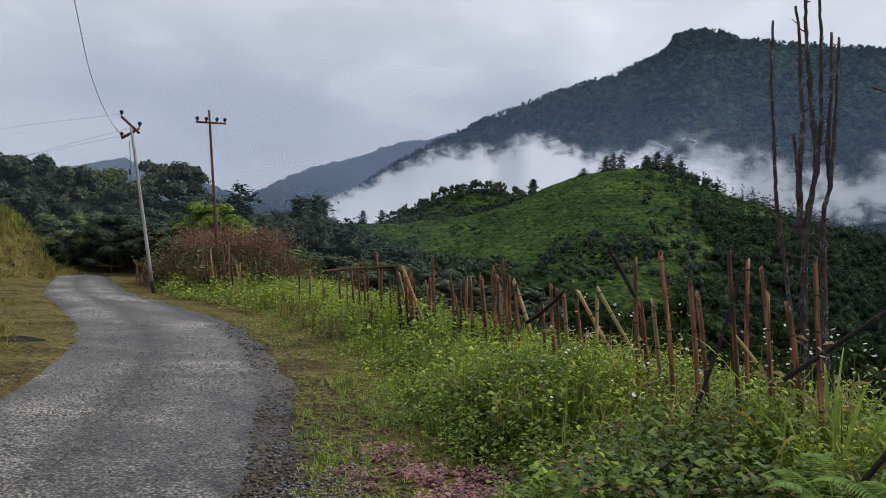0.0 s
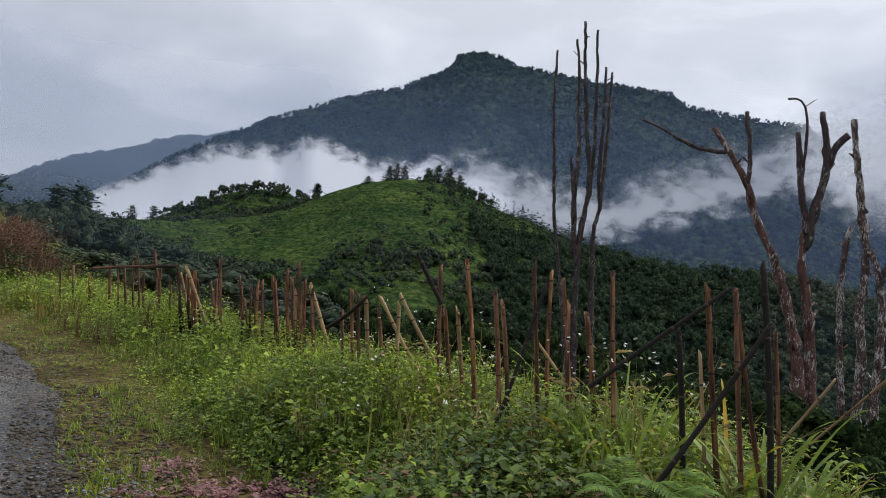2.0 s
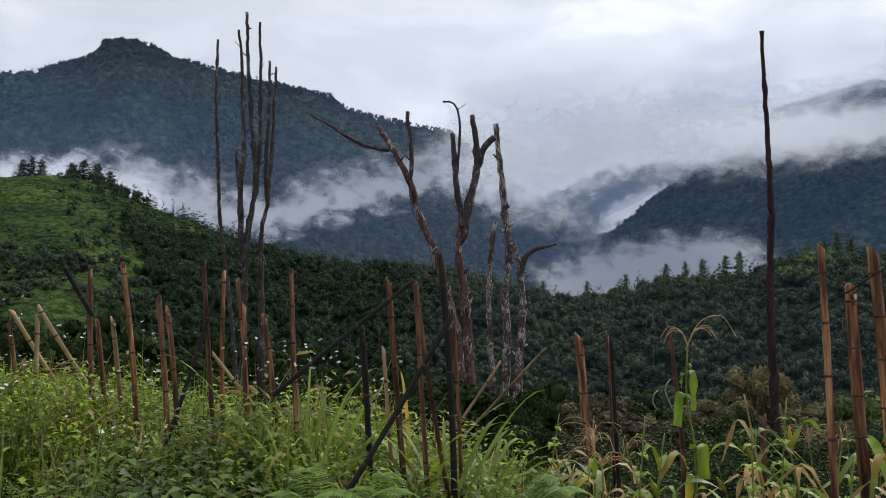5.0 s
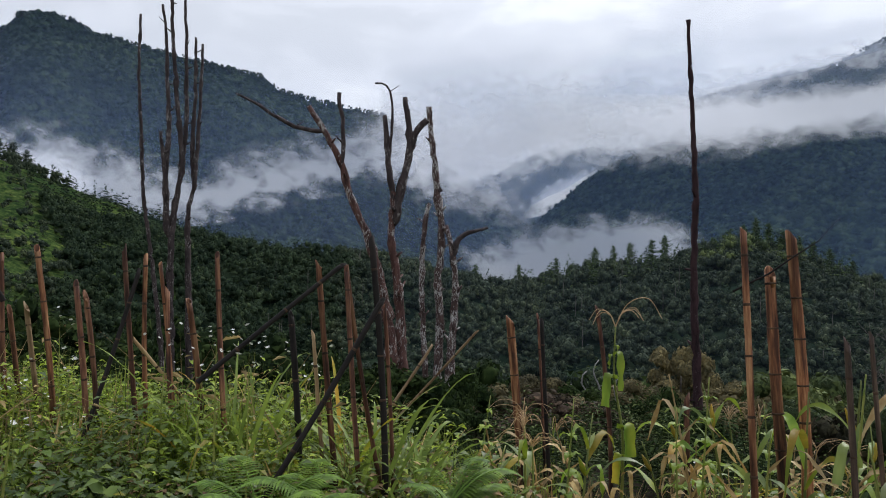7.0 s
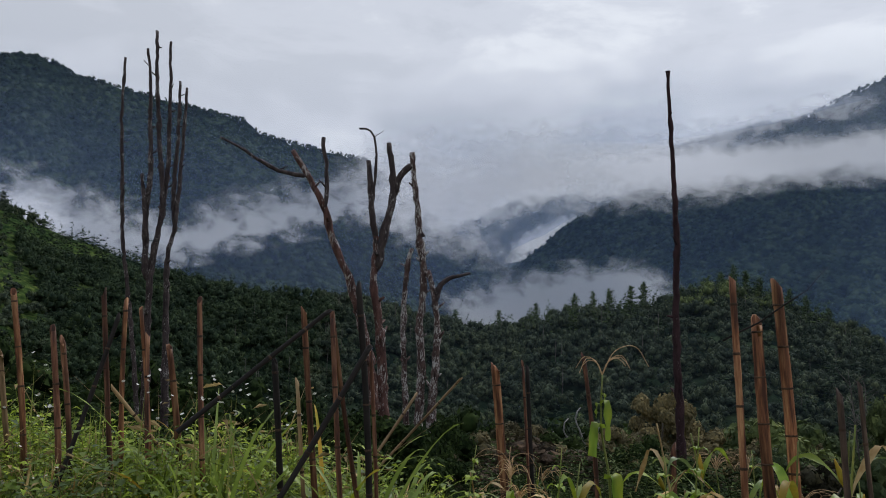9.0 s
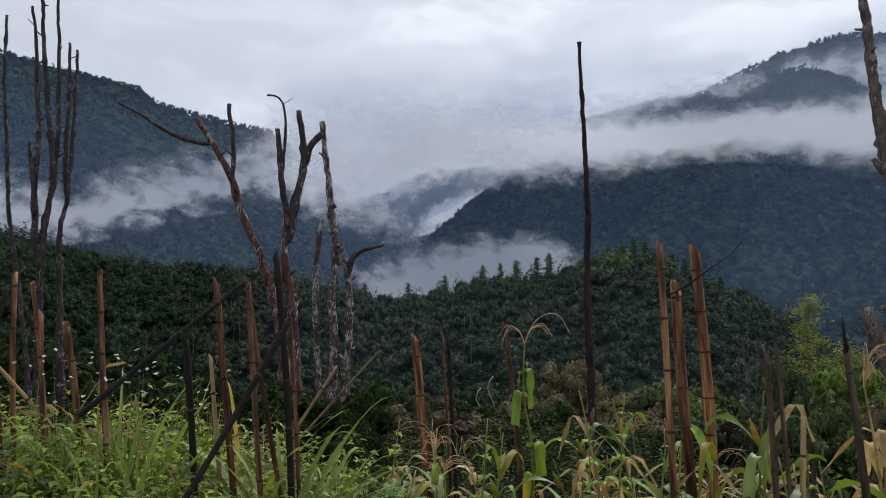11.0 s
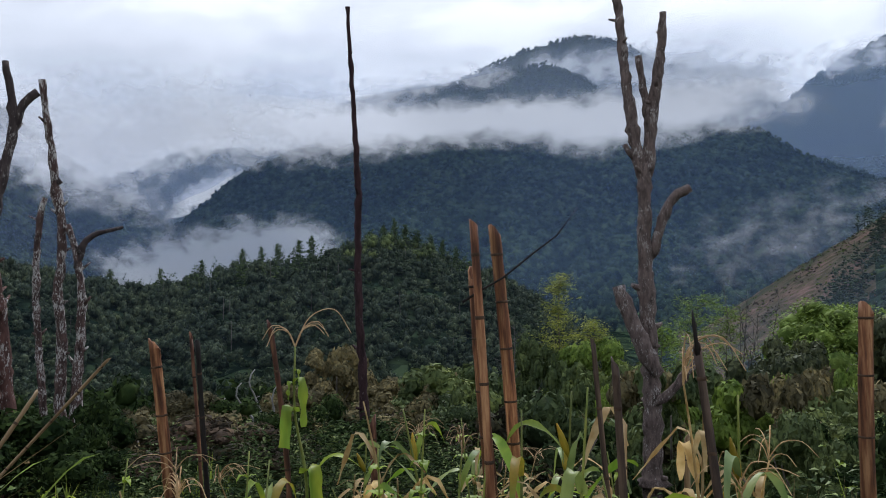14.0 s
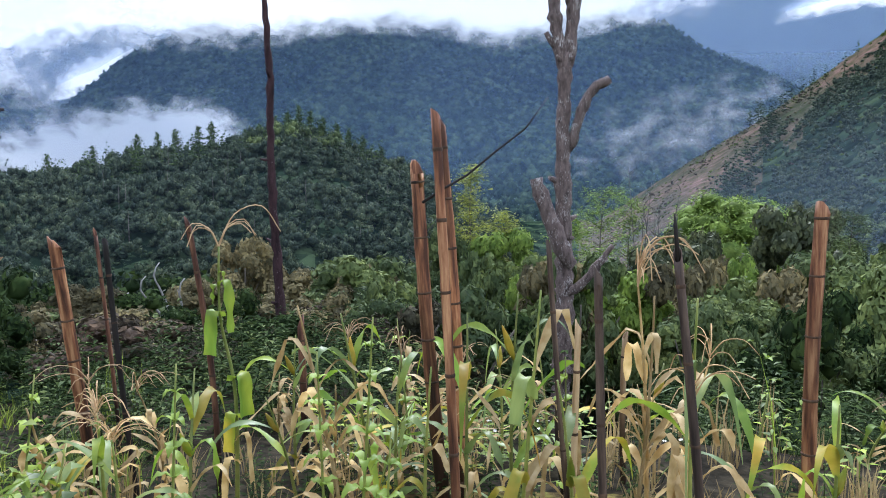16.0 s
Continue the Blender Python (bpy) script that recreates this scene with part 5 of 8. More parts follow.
        stems.append(tube(curve_points([(0.02 * k, 0, -0.05), tuple(tip * (0.35, 0.35, 0.5)), tuple(tip)], 0.15), np.linspace(0.016, 0.006, len(curve_points([(0.02 * k, 0, -0.05), tuple(tip * (0.35, 0.35, 0.5)), tuple(tip)], 0.15))), 5, 0.1, g))
    wood = plain_mesh("stem", *joined(stems), MAT_TWIG)
    for k, (x, y, z, w, h, turn) in enumerate(places):
        ob = thing(name, x, y, z, label, "bush", "bushes on the slope", math.degrees(turn))
        for kind, me in (("crown", meshes[k % len(meshes)]), ("stem", wood)):
            part(kind, me, ob).matrix_basis = Matrix.Diagonal((w, w, h, 1))


CROWN_MESHES = {}


def tree_height(x, y, el):
    """How high a tree at a place must be for its top to stand at an angle over the lay-by."""
    return max(1.2, 1.6 + math.hypot(x, y) * math.tan(radians(el)) - land_at(x, y) + 0.1)


def tree(x, y, height, width, mat, label, seed, trunk=0.35, lean=0.0, name="tree", group="", domed=False):
    """A broadleaf tree: tapered trunk with limbs and a crown of leafy clumps with gaps."""
    g = np.random.default_rng(seed)
    z = land_at(x, y)
    ob = thing(name, x, y, z - 0.1, label, "tree" if name == "tree" else "shrub", group)
    key = (seed % 6, mat.name, domed)
    if key not in CROWN_MESHES:
        v, f = wood_crown(40 + seed % 6, 34, 7600, 0.021, 0.46, 0.66) if not domed else dome_crown(seed)
        CROWN_MESHES[key] = mesh_from("crown", v, f, mat, True)
    h0 = height * trunk
    pieces = [tube(curve_points([(0, 0, 0), (lean * 0.3, 0, h0 * 0.6), (lean, 0.1 * lean, height * 0.72)], 0.4),
                   np.linspace(height * 0.022, height * 0.006, len(curve_points([(0, 0, 0), (lean * 0.3, 0, h0 * 0.6), (lean, 0.1 * lean, height * 0.72)], 0.4))), 7, 0.15, g)]
    for _ in range(6):
        a, u = g.uniform(0, 6.28), g.uniform(0.5, 0.95)
        s = np.array([lean * u * 0.7, 0, h0 * u + (height * 0.3) * u * 0.5])
        e = s + np.array([math.cos(a) * width * 0.3, math.sin(a) * width * 0.3, height * g.uniform(0.15, 0.3)])
        pieces.append(tube(curve_points([s, (s + e) / 2 + (0, 0, 0.03 * height), e], 0.4), np.linspace(height * 0.010, height * 0.003, len(curve_points([s, (s + e) / 2 + (0, 0, 0.03 * height), e], 0.4))), 5, 0.1, g))
    v, f = joined(pieces)
    part("trunk", plain_mesh("trunk", v, f, MAT_TWIG), ob)
    crown = part("crown", CROWN_MESHES[key], ob)
    crown.matrix_basis = Matrix.LocRotScale((lean, 0, h0 * 0.55), Euler((0, 0, g.uniform(0, 6.28))), (width, width, height - h0 * 0.55))
    return ob


def dome_crown(seed):
    """A close domed crown: sprays lapping over one another like shingles, with dark gaps lower down."""
    g = np.random.default_rng(seed)
    vs, fs, base = [], [], 0
    for k in range(46):
        u, a = (k + 0.5) / 46, 2.4 * k
        r = math.sqrt(1 - u * u * 0.96)
        c = np.array([math.cos(a) * r * 0.40, math.sin(a) * r * 0.40, 0.34 + 0.52 * u]) * (1 + g.normal(0, 0.035))
        v, f = lump(seed * 7 + k, 0.5, 1)
        w = g.uniform(0.16, 0.24)
        vs.append((v - (0, 0, 0.5)) * (w, w, w * 0.6) + c)
        fs.append(f + base)
        base += len(v)
        n = 320
        o = g.normal(0, 1, (n, 3))
        o /= np.linalg.norm(o, axis=1)[:, None]
        pos = c + o * (w * 0.56, w * 0.56, w * 0.36) * g.uniform(0.8, 1.15, (n, 1))
        out = np.array([math.cos(a), math.sin(a), -0.35])
        d = out + g.normal(0, 0.5, (n, 3))
        side = np.cross(d, (0, 0, 1.0)) + g.normal(0, 0.25, (n, 3))
        q = g.uniform(0.006, 0.014, (n, 1))
        vs.append(np.stack([pos - side * q * 0.6, pos + d * q * 1.5, pos + side * q * 0.6], 1).reshape(-1, 3))
        fs.append(np.arange(n * 3).reshape(-1, 3) + base)
        base += n * 3
    v = np.concatenate(vs)
    v[:, 2] /= v[:, 2].max()
    return v, np.concatenate(fs)


def sapling(x, y, height, width, lean, mat, label, seed):
    """A thin tree whose stem and twigs show between small tufts of leaves."""
    g = np.random.default_rng(seed)
    ob = thing("tree", x, y, land_at(x, y) - 0.1, label, "tree", "slope trees")
    line = curve_points([(-lean, 0, 0), (-lean * 0.6, 0, height * 0.4), (-lean * 0.1, 0.1, height * 0.75), (lean * 0.1, 0, height)], 0.25)
    pieces = [tube(line, np.linspace(0.055, 0.012, len(line)), 6, 0.12, g)]
    vs, fs, base = [], [], 0
    for k in range(26):
        u = 0.38 + 0.62 * (k + g.random()) / 26
        s = np.array(line[min(len(line) - 1, int(u * len(line)))], float)
        a = 2.4 * k + g.uniform(-0.5, 0.5)
        reach = width * 0.5 * g.uniform(0.45, 1.0) * (1.15 - 0.75 * (u - 0.38) / 0.62)
        e = s + np.array([math.cos(a) * reach, math.sin(a) * reach, reach * g.uniform(0.1, 0.7)])
        twig = curve_points([s, (s + e) / 2 + (0, 0, 0.08 * reach), e], 0.3)
        pieces.append(tube(twig, np.linspace(0.016, 0.005, len(twig)), 5, 0.1, g))
        n = 260
        t = g.uniform(0.35, 1.08, (n, 1))
        pos = s + (e - s) * t + g.normal(0, 1, (n, 3)) * (0.13 + 0.10 * reach, 0.13 + 0.10 * reach, 0.11)
        d, b = g.normal(0, 1, (2, n, 3)) * (1, 1, 0.45)
        q = g.uniform(0.04, 0.085, (n, 1))
        vs.append(np.stack([pos, pos + d * q, pos + (d * 0.4 + b * 0.6) * q], 1).reshape(-1, 3))
        fs.append(np.arange(n * 3).reshape(-1, 3) + base)
        base += n * 3
    v, f = joined(pieces)
    part("trunk", plain_mesh("trunk", v, f, MAT_TWIG), ob)
    part("crown", mesh_from("crown", np.concatenate(vs), np.concatenate(fs), mat, False), ob)


def bare_twigs(x, y, el, width, seed):
    """A leafless bush of fine grey twigs fanning from a few stems."""
    g = np.random.default_rng(seed)
    height = tree_height(x, y, el)
    ob = thing("dead_shrub", x, y, land_at(x, y) - 0.1, "leafless grey bush of fine twigs on the slope", "dead shrub", "leafless bushes")
    for k in range(4):
        pieces = []
        top = np.array([g.normal(0, width * 0.28), g.normal(0, width * 0.28), height * g.uniform(0.8, 1.0)])
        line = curve_points([(0.1 * k, 0, 0), (top[0] * 0.3, top[1] * 0.3, top[2] * 0.55), tuple(top)], 0.2)
        pieces.append(tube(line, np.linspace(0.035, 0.007, len(line)), 5, 0.1, g))
        for i in range(16):
            s = np.array(line[int(len(line) * g.uniform(0.45, 0.98))], float)
            a = g.uniform(0, 6.28)
            e = s + np.array([math.cos(a), math.sin(a), g.uniform(0.3, 1.3)]) * g.uniform(0.25, 0.55) * width * 0.6
            twig = curve_points([s, (s + e) / 2 + g.normal(0, 0.04, 3), e], 0.2)
            pieces.append(tube(twig, np.linspace(0.012, 0.004, len(twig)), 4, 0.1, g))
        v, f = joined(pieces)
        part("stem", plain_mesh("stem", v, f, MAT_STEM), ob)


CONIFER_MESHES = {}


def conifer(x, y, height, width, label, seed, group="", bare=0.12, mat=None):
    ob = thing("conifer", x, y, land_at(x, y) - 0.3, label, "tree", group, seed * 40)
    mat = mat or MAT_CONIFER
    key = (seed % 4, bare, mat.name)
    if key not in CONIFER_MESHES:
        v, f = wood_pine(70 + seed % 4, 1.0, bare, 26, 60)
        CONIFER_MESHES[key] = mesh_from("crown", v, f, mat, True)
        tv, tf = tube([(0, 0, 0), (0, 0, 0.5), (0, 0, 0.9)], [0.022, 0.015, 0.006], 6)
        CONIFER_MESHES[("trunk",)] = plain_mesh("trunk", tv, tf, MAT_TWIG)
    b = part("crown", CONIFER_MESHES[key], ob)
    b.matrix_basis = Matrix.Diagonal((width, width, height, 1))
    t = part("trunk", CONIFER_MESHES[("trunk",)], ob)
    t.matrix_basis = Matrix.Diagonal((height * 0.6, height * 0.6, height, 1))
    return ob

# ---------------- bamboo fence ----------------
stake((-4.93, 12.92, 1.62), (-4.82, 12.96, 0.70), 0.030, "d", "dark brown sooty bamboo stake with ringed nodes")
stake((-4.69, 12.63, 1.31), (-4.66, 12.64, 0.88), 0.027, "o", "orange-brown weathered bamboo stake with dark nodes")
stake((-5.25, 13.35, 1.16), (-5.21, 13.37, 0.77), 0.028, "d", "dark brown sooty bamboo stake with ringed nodes")
stake((-3.69, 11.40, 1.33), (-3.62, 11.42, 0.75), 0.029, "o", "orange-brown weathered bamboo stake with dark nodes")
stake((-3.11, 10.69, 1.57), (-3.04, 10.71, 0.82), 0.030, "d", "dark brown sooty bamboo stake with ringed nodes")
stake((-3.18, 10.81, 1.25), (-3.15, 10.82, 0.81), 0.027, "d", "dark brown sooty bamboo stake with ringed nodes")
stake((-3.85, 11.58, 1.26), (-3.78, 11.60, 0.68), 0.029, "o", "orange-brown weathered bamboo stake with dark nodes")
stake((-4.06, 11.81, 1.19), (-4.01, 11.83, 0.75), 0.025, "d", "dark brown sooty bamboo stake with ringed nodes")
stake((-4.35, 12.20, 1.15), (-4.32, 12.21, 0.76), 0.026, "d", "dark brown sooty bamboo stake with ringed nodes")
stake((-2.60, 10.05, 1.21), (-2.56, 10.06, 0.71), 0.025, "d", "dark brown sooty bamboo stake with ringed nodes")
stake((-2.30, 9.62, 1.24), (-2.24, 9.64, 0.68), 0.024, "d", "dark brown sooty bamboo stake with ringed nodes")
stake((-2.18, 9.47, 1.33), (-2.13, 9.48, 0.78), 0.024, "d", "dark brown sooty bamboo stake with ringed nodes")
stake((-6.48, 14.74, 1.27), (-6.44, 14.76, 0.78), 0.030, "d", "dark brown sooty bamboo stake with ringed nodes")
stake((-11.95, 19.77, 1.09), (-11.90, 19.80, 0.49), 0.030, "p", "pale straw-coloured bamboo stake, sun-bleached")
stake((-12.30, 19.85, 1.25), (-12.24, 19.89, 0.47), 0.030, "d", "dark brown sooty bamboo stake with ringed nodes")
stake((-13.34, 20.08, 1.29), (-13.27, 20.13, 0.41), 0.028, "d", "dark brown sooty bamboo stake with ringed nodes")
stake((-12.65, 19.93, 1.32), (-12.57, 19.98, 0.45), 0.030, "d", "dark brown sooty bamboo stake with ringed nodes")
stake((-12.43, 19.87, 1.67), (-12.36, 19.92, 0.46), 0.030, "d", "dark brown sooty bamboo stake with ringed nodes")
stake((-13.19, 20.04, 1.47), (-13.06, 20.12, 0.51), 0.030, "p", "pale straw-coloured bamboo stake, sun-bleached")
stake((-12.11, 19.81, 1.03), (-11.99, 19.89, 0.49), 0.030, "p", "pale straw-coloured bamboo stake, sun-bleached")
stake((-8.51, 16.88, 1.03), (-8.48, 16.89, 0.67), 0.029, "d", "dark brown sooty bamboo stake with ringed nodes")
stake((-7.96, 16.34, 1.12), (-7.93, 16.36, 0.67), 0.028, "p", "pale straw-coloured bamboo stake, sun-bleached")
stake((-7.31, 15.68, 1.02), (-7.29, 15.69, 0.70), 0.027, "o", "orange-brown weathered bamboo stake with dark nodes")
stake((-6.18, 14.41, 1.31), (-6.14, 14.43, 0.86), 0.018, "d", "dark brown sooty bamboo stake with ringed nodes")
stake((-5.93, 14.14, 1.20), (-5.89, 14.15, 0.82), 0.024, "d", "dark brown sooty bamboo stake with ringed nodes")
stake((-5.62, 13.77, 1.36), (-5.56, 13.79, 0.79), 0.023, "d", "dark brown sooty bamboo stake with ringed nodes")
stake((-5.51, 13.63, 1.55), (-5.44, 13.65, 0.81), 0.023, "d", "dark brown sooty bamboo stake with ringed nodes")
stake((-4.15, 11.90, 1.39), (-4.07, 11.93, 0.89), 0.025, "d", "dark brown sooty bamboo stake with ringed nodes")
stake((-4.05, 11.79, 1.29), (-3.93, 11.83, 0.80), 0.025, "p", "pale straw-coloured bamboo stake, sun-bleached")
stake((-3.94, 11.69, 1.26), (-3.83, 11.73, 0.81), 0.024, "o", "orange-brown weathered bamboo stake with dark nodes")
stake((-3.74, 11.45, 1.36), (-3.72, 11.46, 1.12), 0.024, "o", "orange-brown weathered bamboo stake with dark nodes")
stake((-3.62, 11.33, 1.22), (-3.58, 11.34, 0.94), 0.019, "d", "dark brown sooty bamboo stake with ringed nodes")
stake((-3.30, 10.96, 1.20), (-3.24, 10.98, 0.79), 0.018, "d", "dark brown sooty bamboo stake with ringed nodes")
stake((-2.65, 10.11, 1.33), (-2.61, 10.12, 0.96), 0.017, "d", "dark brown sooty bamboo stake with ringed nodes")
stake((-2.51, 9.94, 1.05), (-2.47, 9.95, 0.64), 0.016, "d", "dark brown sooty bamboo stake with ringed nodes")
stake((-2.39, 9.76, 1.23), (-2.37, 9.76, 0.87), 0.016, "d", "dark brown sooty bamboo stake with ringed nodes")
stake((-2.25, 9.54, 1.32), (-2.21, 9.55, 0.77), 0.020, "o", "orange-brown weathered bamboo stake with dark nodes")
stake((-2.06, 9.50, 1.39), (-2.00, 9.51, 0.71), 0.024, "d", "dark brown sooty bamboo stake with ringed nodes")
stake((-3.71, 10.99, 1.41), (-3.34, 11.12, 0.46), 0.030, "p", "pale straw-coloured bamboo stake leaning to one side, sun-bleached")
stake((-6.34, 13.70, 1.16), (-4.30, 12.38, 1.35), 0.030, "d", "dark brown sooty bamboo pole leaning across the fence with ringed nodes", rail=True)
stake((-1.94, 9.10, 1.36), (-1.86, 9.11, 0.73), 0.026, "d", "dark brown sooty bamboo stake with ringed nodes")
stake((-1.73, 8.81, 1.50), (-1.63, 8.83, 0.70), 0.028, "o", "orange-brown weathered bamboo stake with dark nodes")
stake((-1.64, 8.68, 1.41), (-1.55, 8.70, 0.68), 0.028, "d", "dark brown sooty bamboo stake with ringed nodes")
stake((-1.55, 8.54, 1.61), (-1.45, 8.56, 0.61), 0.027, "d", "dark brown sooty bamboo stake with ringed nodes")
stake((-1.55, 8.55, 1.28), (-1.48, 8.56, 0.64), 0.027, "p", "pale straw-coloured bamboo stake, sun-bleached")
stake((-1.42, 8.35, 1.40), (-1.35, 8.36, 0.69), 0.023, "o", "orange-brown weathered bamboo stake with dark nodes")
stake((-1.29, 8.12, 1.32), (-1.22, 8.13, 0.78), 0.026, "d", "dark brown sooty bamboo stake with ringed nodes")
stake((-0.67, 6.66, 1.39), (-0.60, 6.67, 0.78), 0.021, "o", "orange-brown weathered bamboo stake with dark nodes")
stake((-0.58, 6.42, 1.36), (-0.53, 6.42, 0.86), 0.018, "d", "dark brown sooty bamboo stake with ringed nodes")
stake((-0.49, 6.23, 1.34), (-0.44, 6.24, 0.93), 0.023, "p", "pale straw-coloured bamboo stake, sun-bleached")
stake((-0.18, 6.17, 1.32), (-0.16, 6.17, 0.75), 0.020, "p", "pale straw-coloured bamboo stake, sun-bleached")
stake((-0.37, 6.21, 1.26), (-0.33, 6.21, 0.84), 0.017, "d", "dark brown sooty bamboo stake with ringed nodes")
stake((-0.26, 6.19, 0.99), (-0.24, 6.19, 0.75), 0.022, "p", "pale straw-coloured bamboo stake, sun-bleached")
stake((-0.79, 6.98, 1.16), (-0.76, 6.99, 0.79), 0.020, "d", "dark brown sooty bamboo stake with ringed nodes")
stake((0.16, 5.51, 1.67), (0.21, 5.51, 1.11), 0.022, "d", "dark brown sooty bamboo stake with ringed nodes")
stake((0.22, 5.37, 1.33), (0.28, 5.37, 0.87), 0.020, "o", "orange-brown weathered bamboo stake with dark nodes")
stake((0.31, 5.15, 1.36), (0.36, 5.15, 1.02), 0.019, "p", "pale straw-coloured bamboo stake, sun-bleached")
stake((0.35, 5.06, 1.72), (0.43, 5.06, 1.03), 0.021, "o", "orange-brown weathered bamboo stake with dark nodes")
stake((0.56, 4.77, 1.51), (0.61, 4.76, 0.99), 0.020, "d", "dark brown sooty bamboo stake with ringed nodes")
stake((0.61, 4.70, 1.45), (0.65, 4.70, 1.04), 0.019, "d", "dark brown sooty bamboo stake with ringed nodes")
stake((0.78, 4.44, 1.73), (0.86, 4.43, 1.00), 0.017, "d", "dark brown sooty bamboo stake with ringed nodes")
stake((0.89, 4.35, 1.68), (0.94, 4.34, 0.98), 0.016, "o", "orange-brown weathered bamboo stake with dark nodes")
stake((0.96, 4.28, 1.63), (1.02, 4.27, 1.03), 0.014, "o", "orange-brown weathered bamboo stake with dark nodes")
stake((1.00, 4.25, 1.49), (1.04, 4.24, 1.03), 0.014, "d", "dark brown sooty bamboo stake with ringed nodes")
stake((1.10, 4.15, 1.43), (1.15, 4.14, 0.94), 0.021, "o", "orange-brown weathered bamboo stake with dark nodes")
stake((1.22, 4.03, 1.70), (1.28, 4.01, 1.00), 0.017, "d", "dark brown sooty bamboo stake with ringed nodes")
stake((1.58, 3.38, 1.66), (1.67, 3.35, 0.87), 0.018, "o", "orange-brown weathered bamboo stake with dark nodes")
stake((1.57, 3.39, 1.30), (1.60, 3.38, 1.01), 0.012, "p", "pale straw-coloured bamboo stake, sun-bleached")
stake((1.69, 3.27, 1.64), (1.76, 3.25, 0.89), 0.015, "d", "dark brown sooty bamboo stake with ringed nodes")
stake((1.48, 3.49, 1.41), (1.53, 3.47, 0.72), 0.019, "k", "charred black bamboo stake")
stake((1.78, 3.17, 1.79), (1.80, 3.16, 1.48), 0.019, "k", "charred black bamboo stake")
stake((1.87, 3.18, 1.45), (1.91, 3.17, 0.88), 0.012, "d", "dark brown sooty bamboo stake with ringed nodes")
stake((3.59, 4.53, 1.32), (3.67, 4.47, 0.40), 0.038, "o", "orange-brown weathered bamboo stake with dark nodes")
stake((3.71, 4.28, 1.31), (3.76, 4.24, 0.50), 0.018, "k", "charred black bamboo stake")
stake((3.87, 3.85, 1.43), (3.92, 3.81, 0.60), 0.019, "d", "dark brown sooty bamboo stake with ringed nodes")
stake((-1.34, 8.20, 1.37), (-1.10, 8.24, 0.68), 0.029, "p", "pale straw-coloured bamboo stake, sun-bleached")
stake((-0.37, 6.21, 1.36), (0.03, 6.23, 0.75), 0.020, "p", "pale straw-coloured bamboo stake leaning to one side, sun-bleached")
stake((-0.19, 6.17, 1.39), (0.27, 6.18, 0.72), 0.020, "p", "pale straw-coloured bamboo stake leaning to one side, sun-bleached")
stake((1.69, 3.27, 1.64), (1.85, 3.20, 0.81), 0.014, "o", "orange-brown weathered bamboo stake with dark nodes")
stake((-0.45, 6.04, 1.35), (-0.83, 6.30, 1.01), 0.020, "d", "dark brown sooty bamboo pole leaning across the fence with ringed nodes", rail=True)
stake((-0.03, 5.07, 1.73), (0.19, 5.07, 1.36), 0.019, "k", "charred black bamboo pole leaning across the fence", rail=True)
stake((0.86, 4.33, 1.59), (0.63, 4.25, 0.84), 0.014, "k", "charred black bamboo stake leaning to one side")
stake((1.64, 3.15, 1.65), (0.96, 3.20, 1.08), 0.013, "k", "charred black bamboo pole leaning across the fence", rail=True)
stake((1.71, 2.85, 1.49), (1.34, 2.89, 0.89), 0.015, "k", "charred black bamboo stake leaning to one side")
stake((2.75, 4.23, 1.13), (2.47, 4.26, 0.76), 0.012, "p", "pale straw-coloured bamboo stake leaning to one side, sun-bleached")
stake((3.88, 5.42, 1.14), (3.69, 5.77, 0.73), 0.013, "p", "pale straw-coloured bamboo stake leaning to one side, sun-bleached")
stake((0.82, 4.23, 1.20), (1.14, 4.28, 0.78), 0.012, "p", "pale straw-coloured bamboo stake leaning to one side, sun-bleached")
stake((3.06, 1.96, 1.86), (3.10, 1.92, 0.82), 0.018, "o", "orange-brown weathered bamboo stake with dark nodes")
stake((4.12, 2.62, 1.73), (4.19, 2.53, 0.42), 0.038, "o", "orange-brown weathered bamboo stake with dark nodes")
stake((4.21, 2.55, 1.94), (4.27, 2.48, 0.43), 0.037, "o", "orange-brown weathered bamboo stake with dark nodes")
stake((4.10, 4.85, 1.32), (4.16, 4.81, 0.24), 0.014, "d", "dark brown sooty bamboo stake with ringed nodes")
stake((3.93, 1.89, 1.39), (3.95, 1.85, 0.92), 0.014, "g", "grey-brown weathered bamboo stake with ringed nodes")
stake((3.95, 1.76, 1.06), (3.95, 1.76, 0.64), 0.016, "p", "pale straw-coloured bamboo stake, sun-bleached")
stake((4.53, 0.89, 1.55), (4.53, 0.87, 0.64), 0.036, "o", "orange-brown weathered bamboo stake with dark nodes")
stake((5.21, 1.87, 0.77), (5.21, 1.86, 0.30), 0.020, "p", "pale straw-coloured bamboo stake, sun-bleached")
stake((4.73, 3.79, 0.78), (4.74, 3.78, 0.15), 0.027, "d", "dark brown sooty bamboo stake with ringed nodes")
stake((2.97, 1.41, 1.41), (2.98, 1.39, 1.00), 0.014, "g", "grey-brown weathered bamboo stake with ringed nodes")
stake((4.73, 2.09, 0.72), (4.74, 2.07, 0.40), 0.019, "g", "grey-brown weathered bamboo stake with ringed nodes")
stake((3.29, 1.26, 1.44), (3.30, 1.21, 0.94), 0.017, "g", "grey-brown weathered bamboo stake with ringed nodes", spike=0.1)

# ---------------- dead trees ----------------
dead_tree_a = thing("dead_tree", 3.24, 14.77, land_at(3.24, 14.77) - 0.1, "bare dark dead tree with many straight upright lopped stems", "dead tree")
limb("trunk", [(3.10, 14.80, -1.78), (2.97, 14.82, 0.36), (2.92, 14.83, 1.73), (2.95, 14.83, 2.77), (3.06, 14.81, 3.48)], 0.092, 0.049, MAT_BARKA, dead_tree_a)
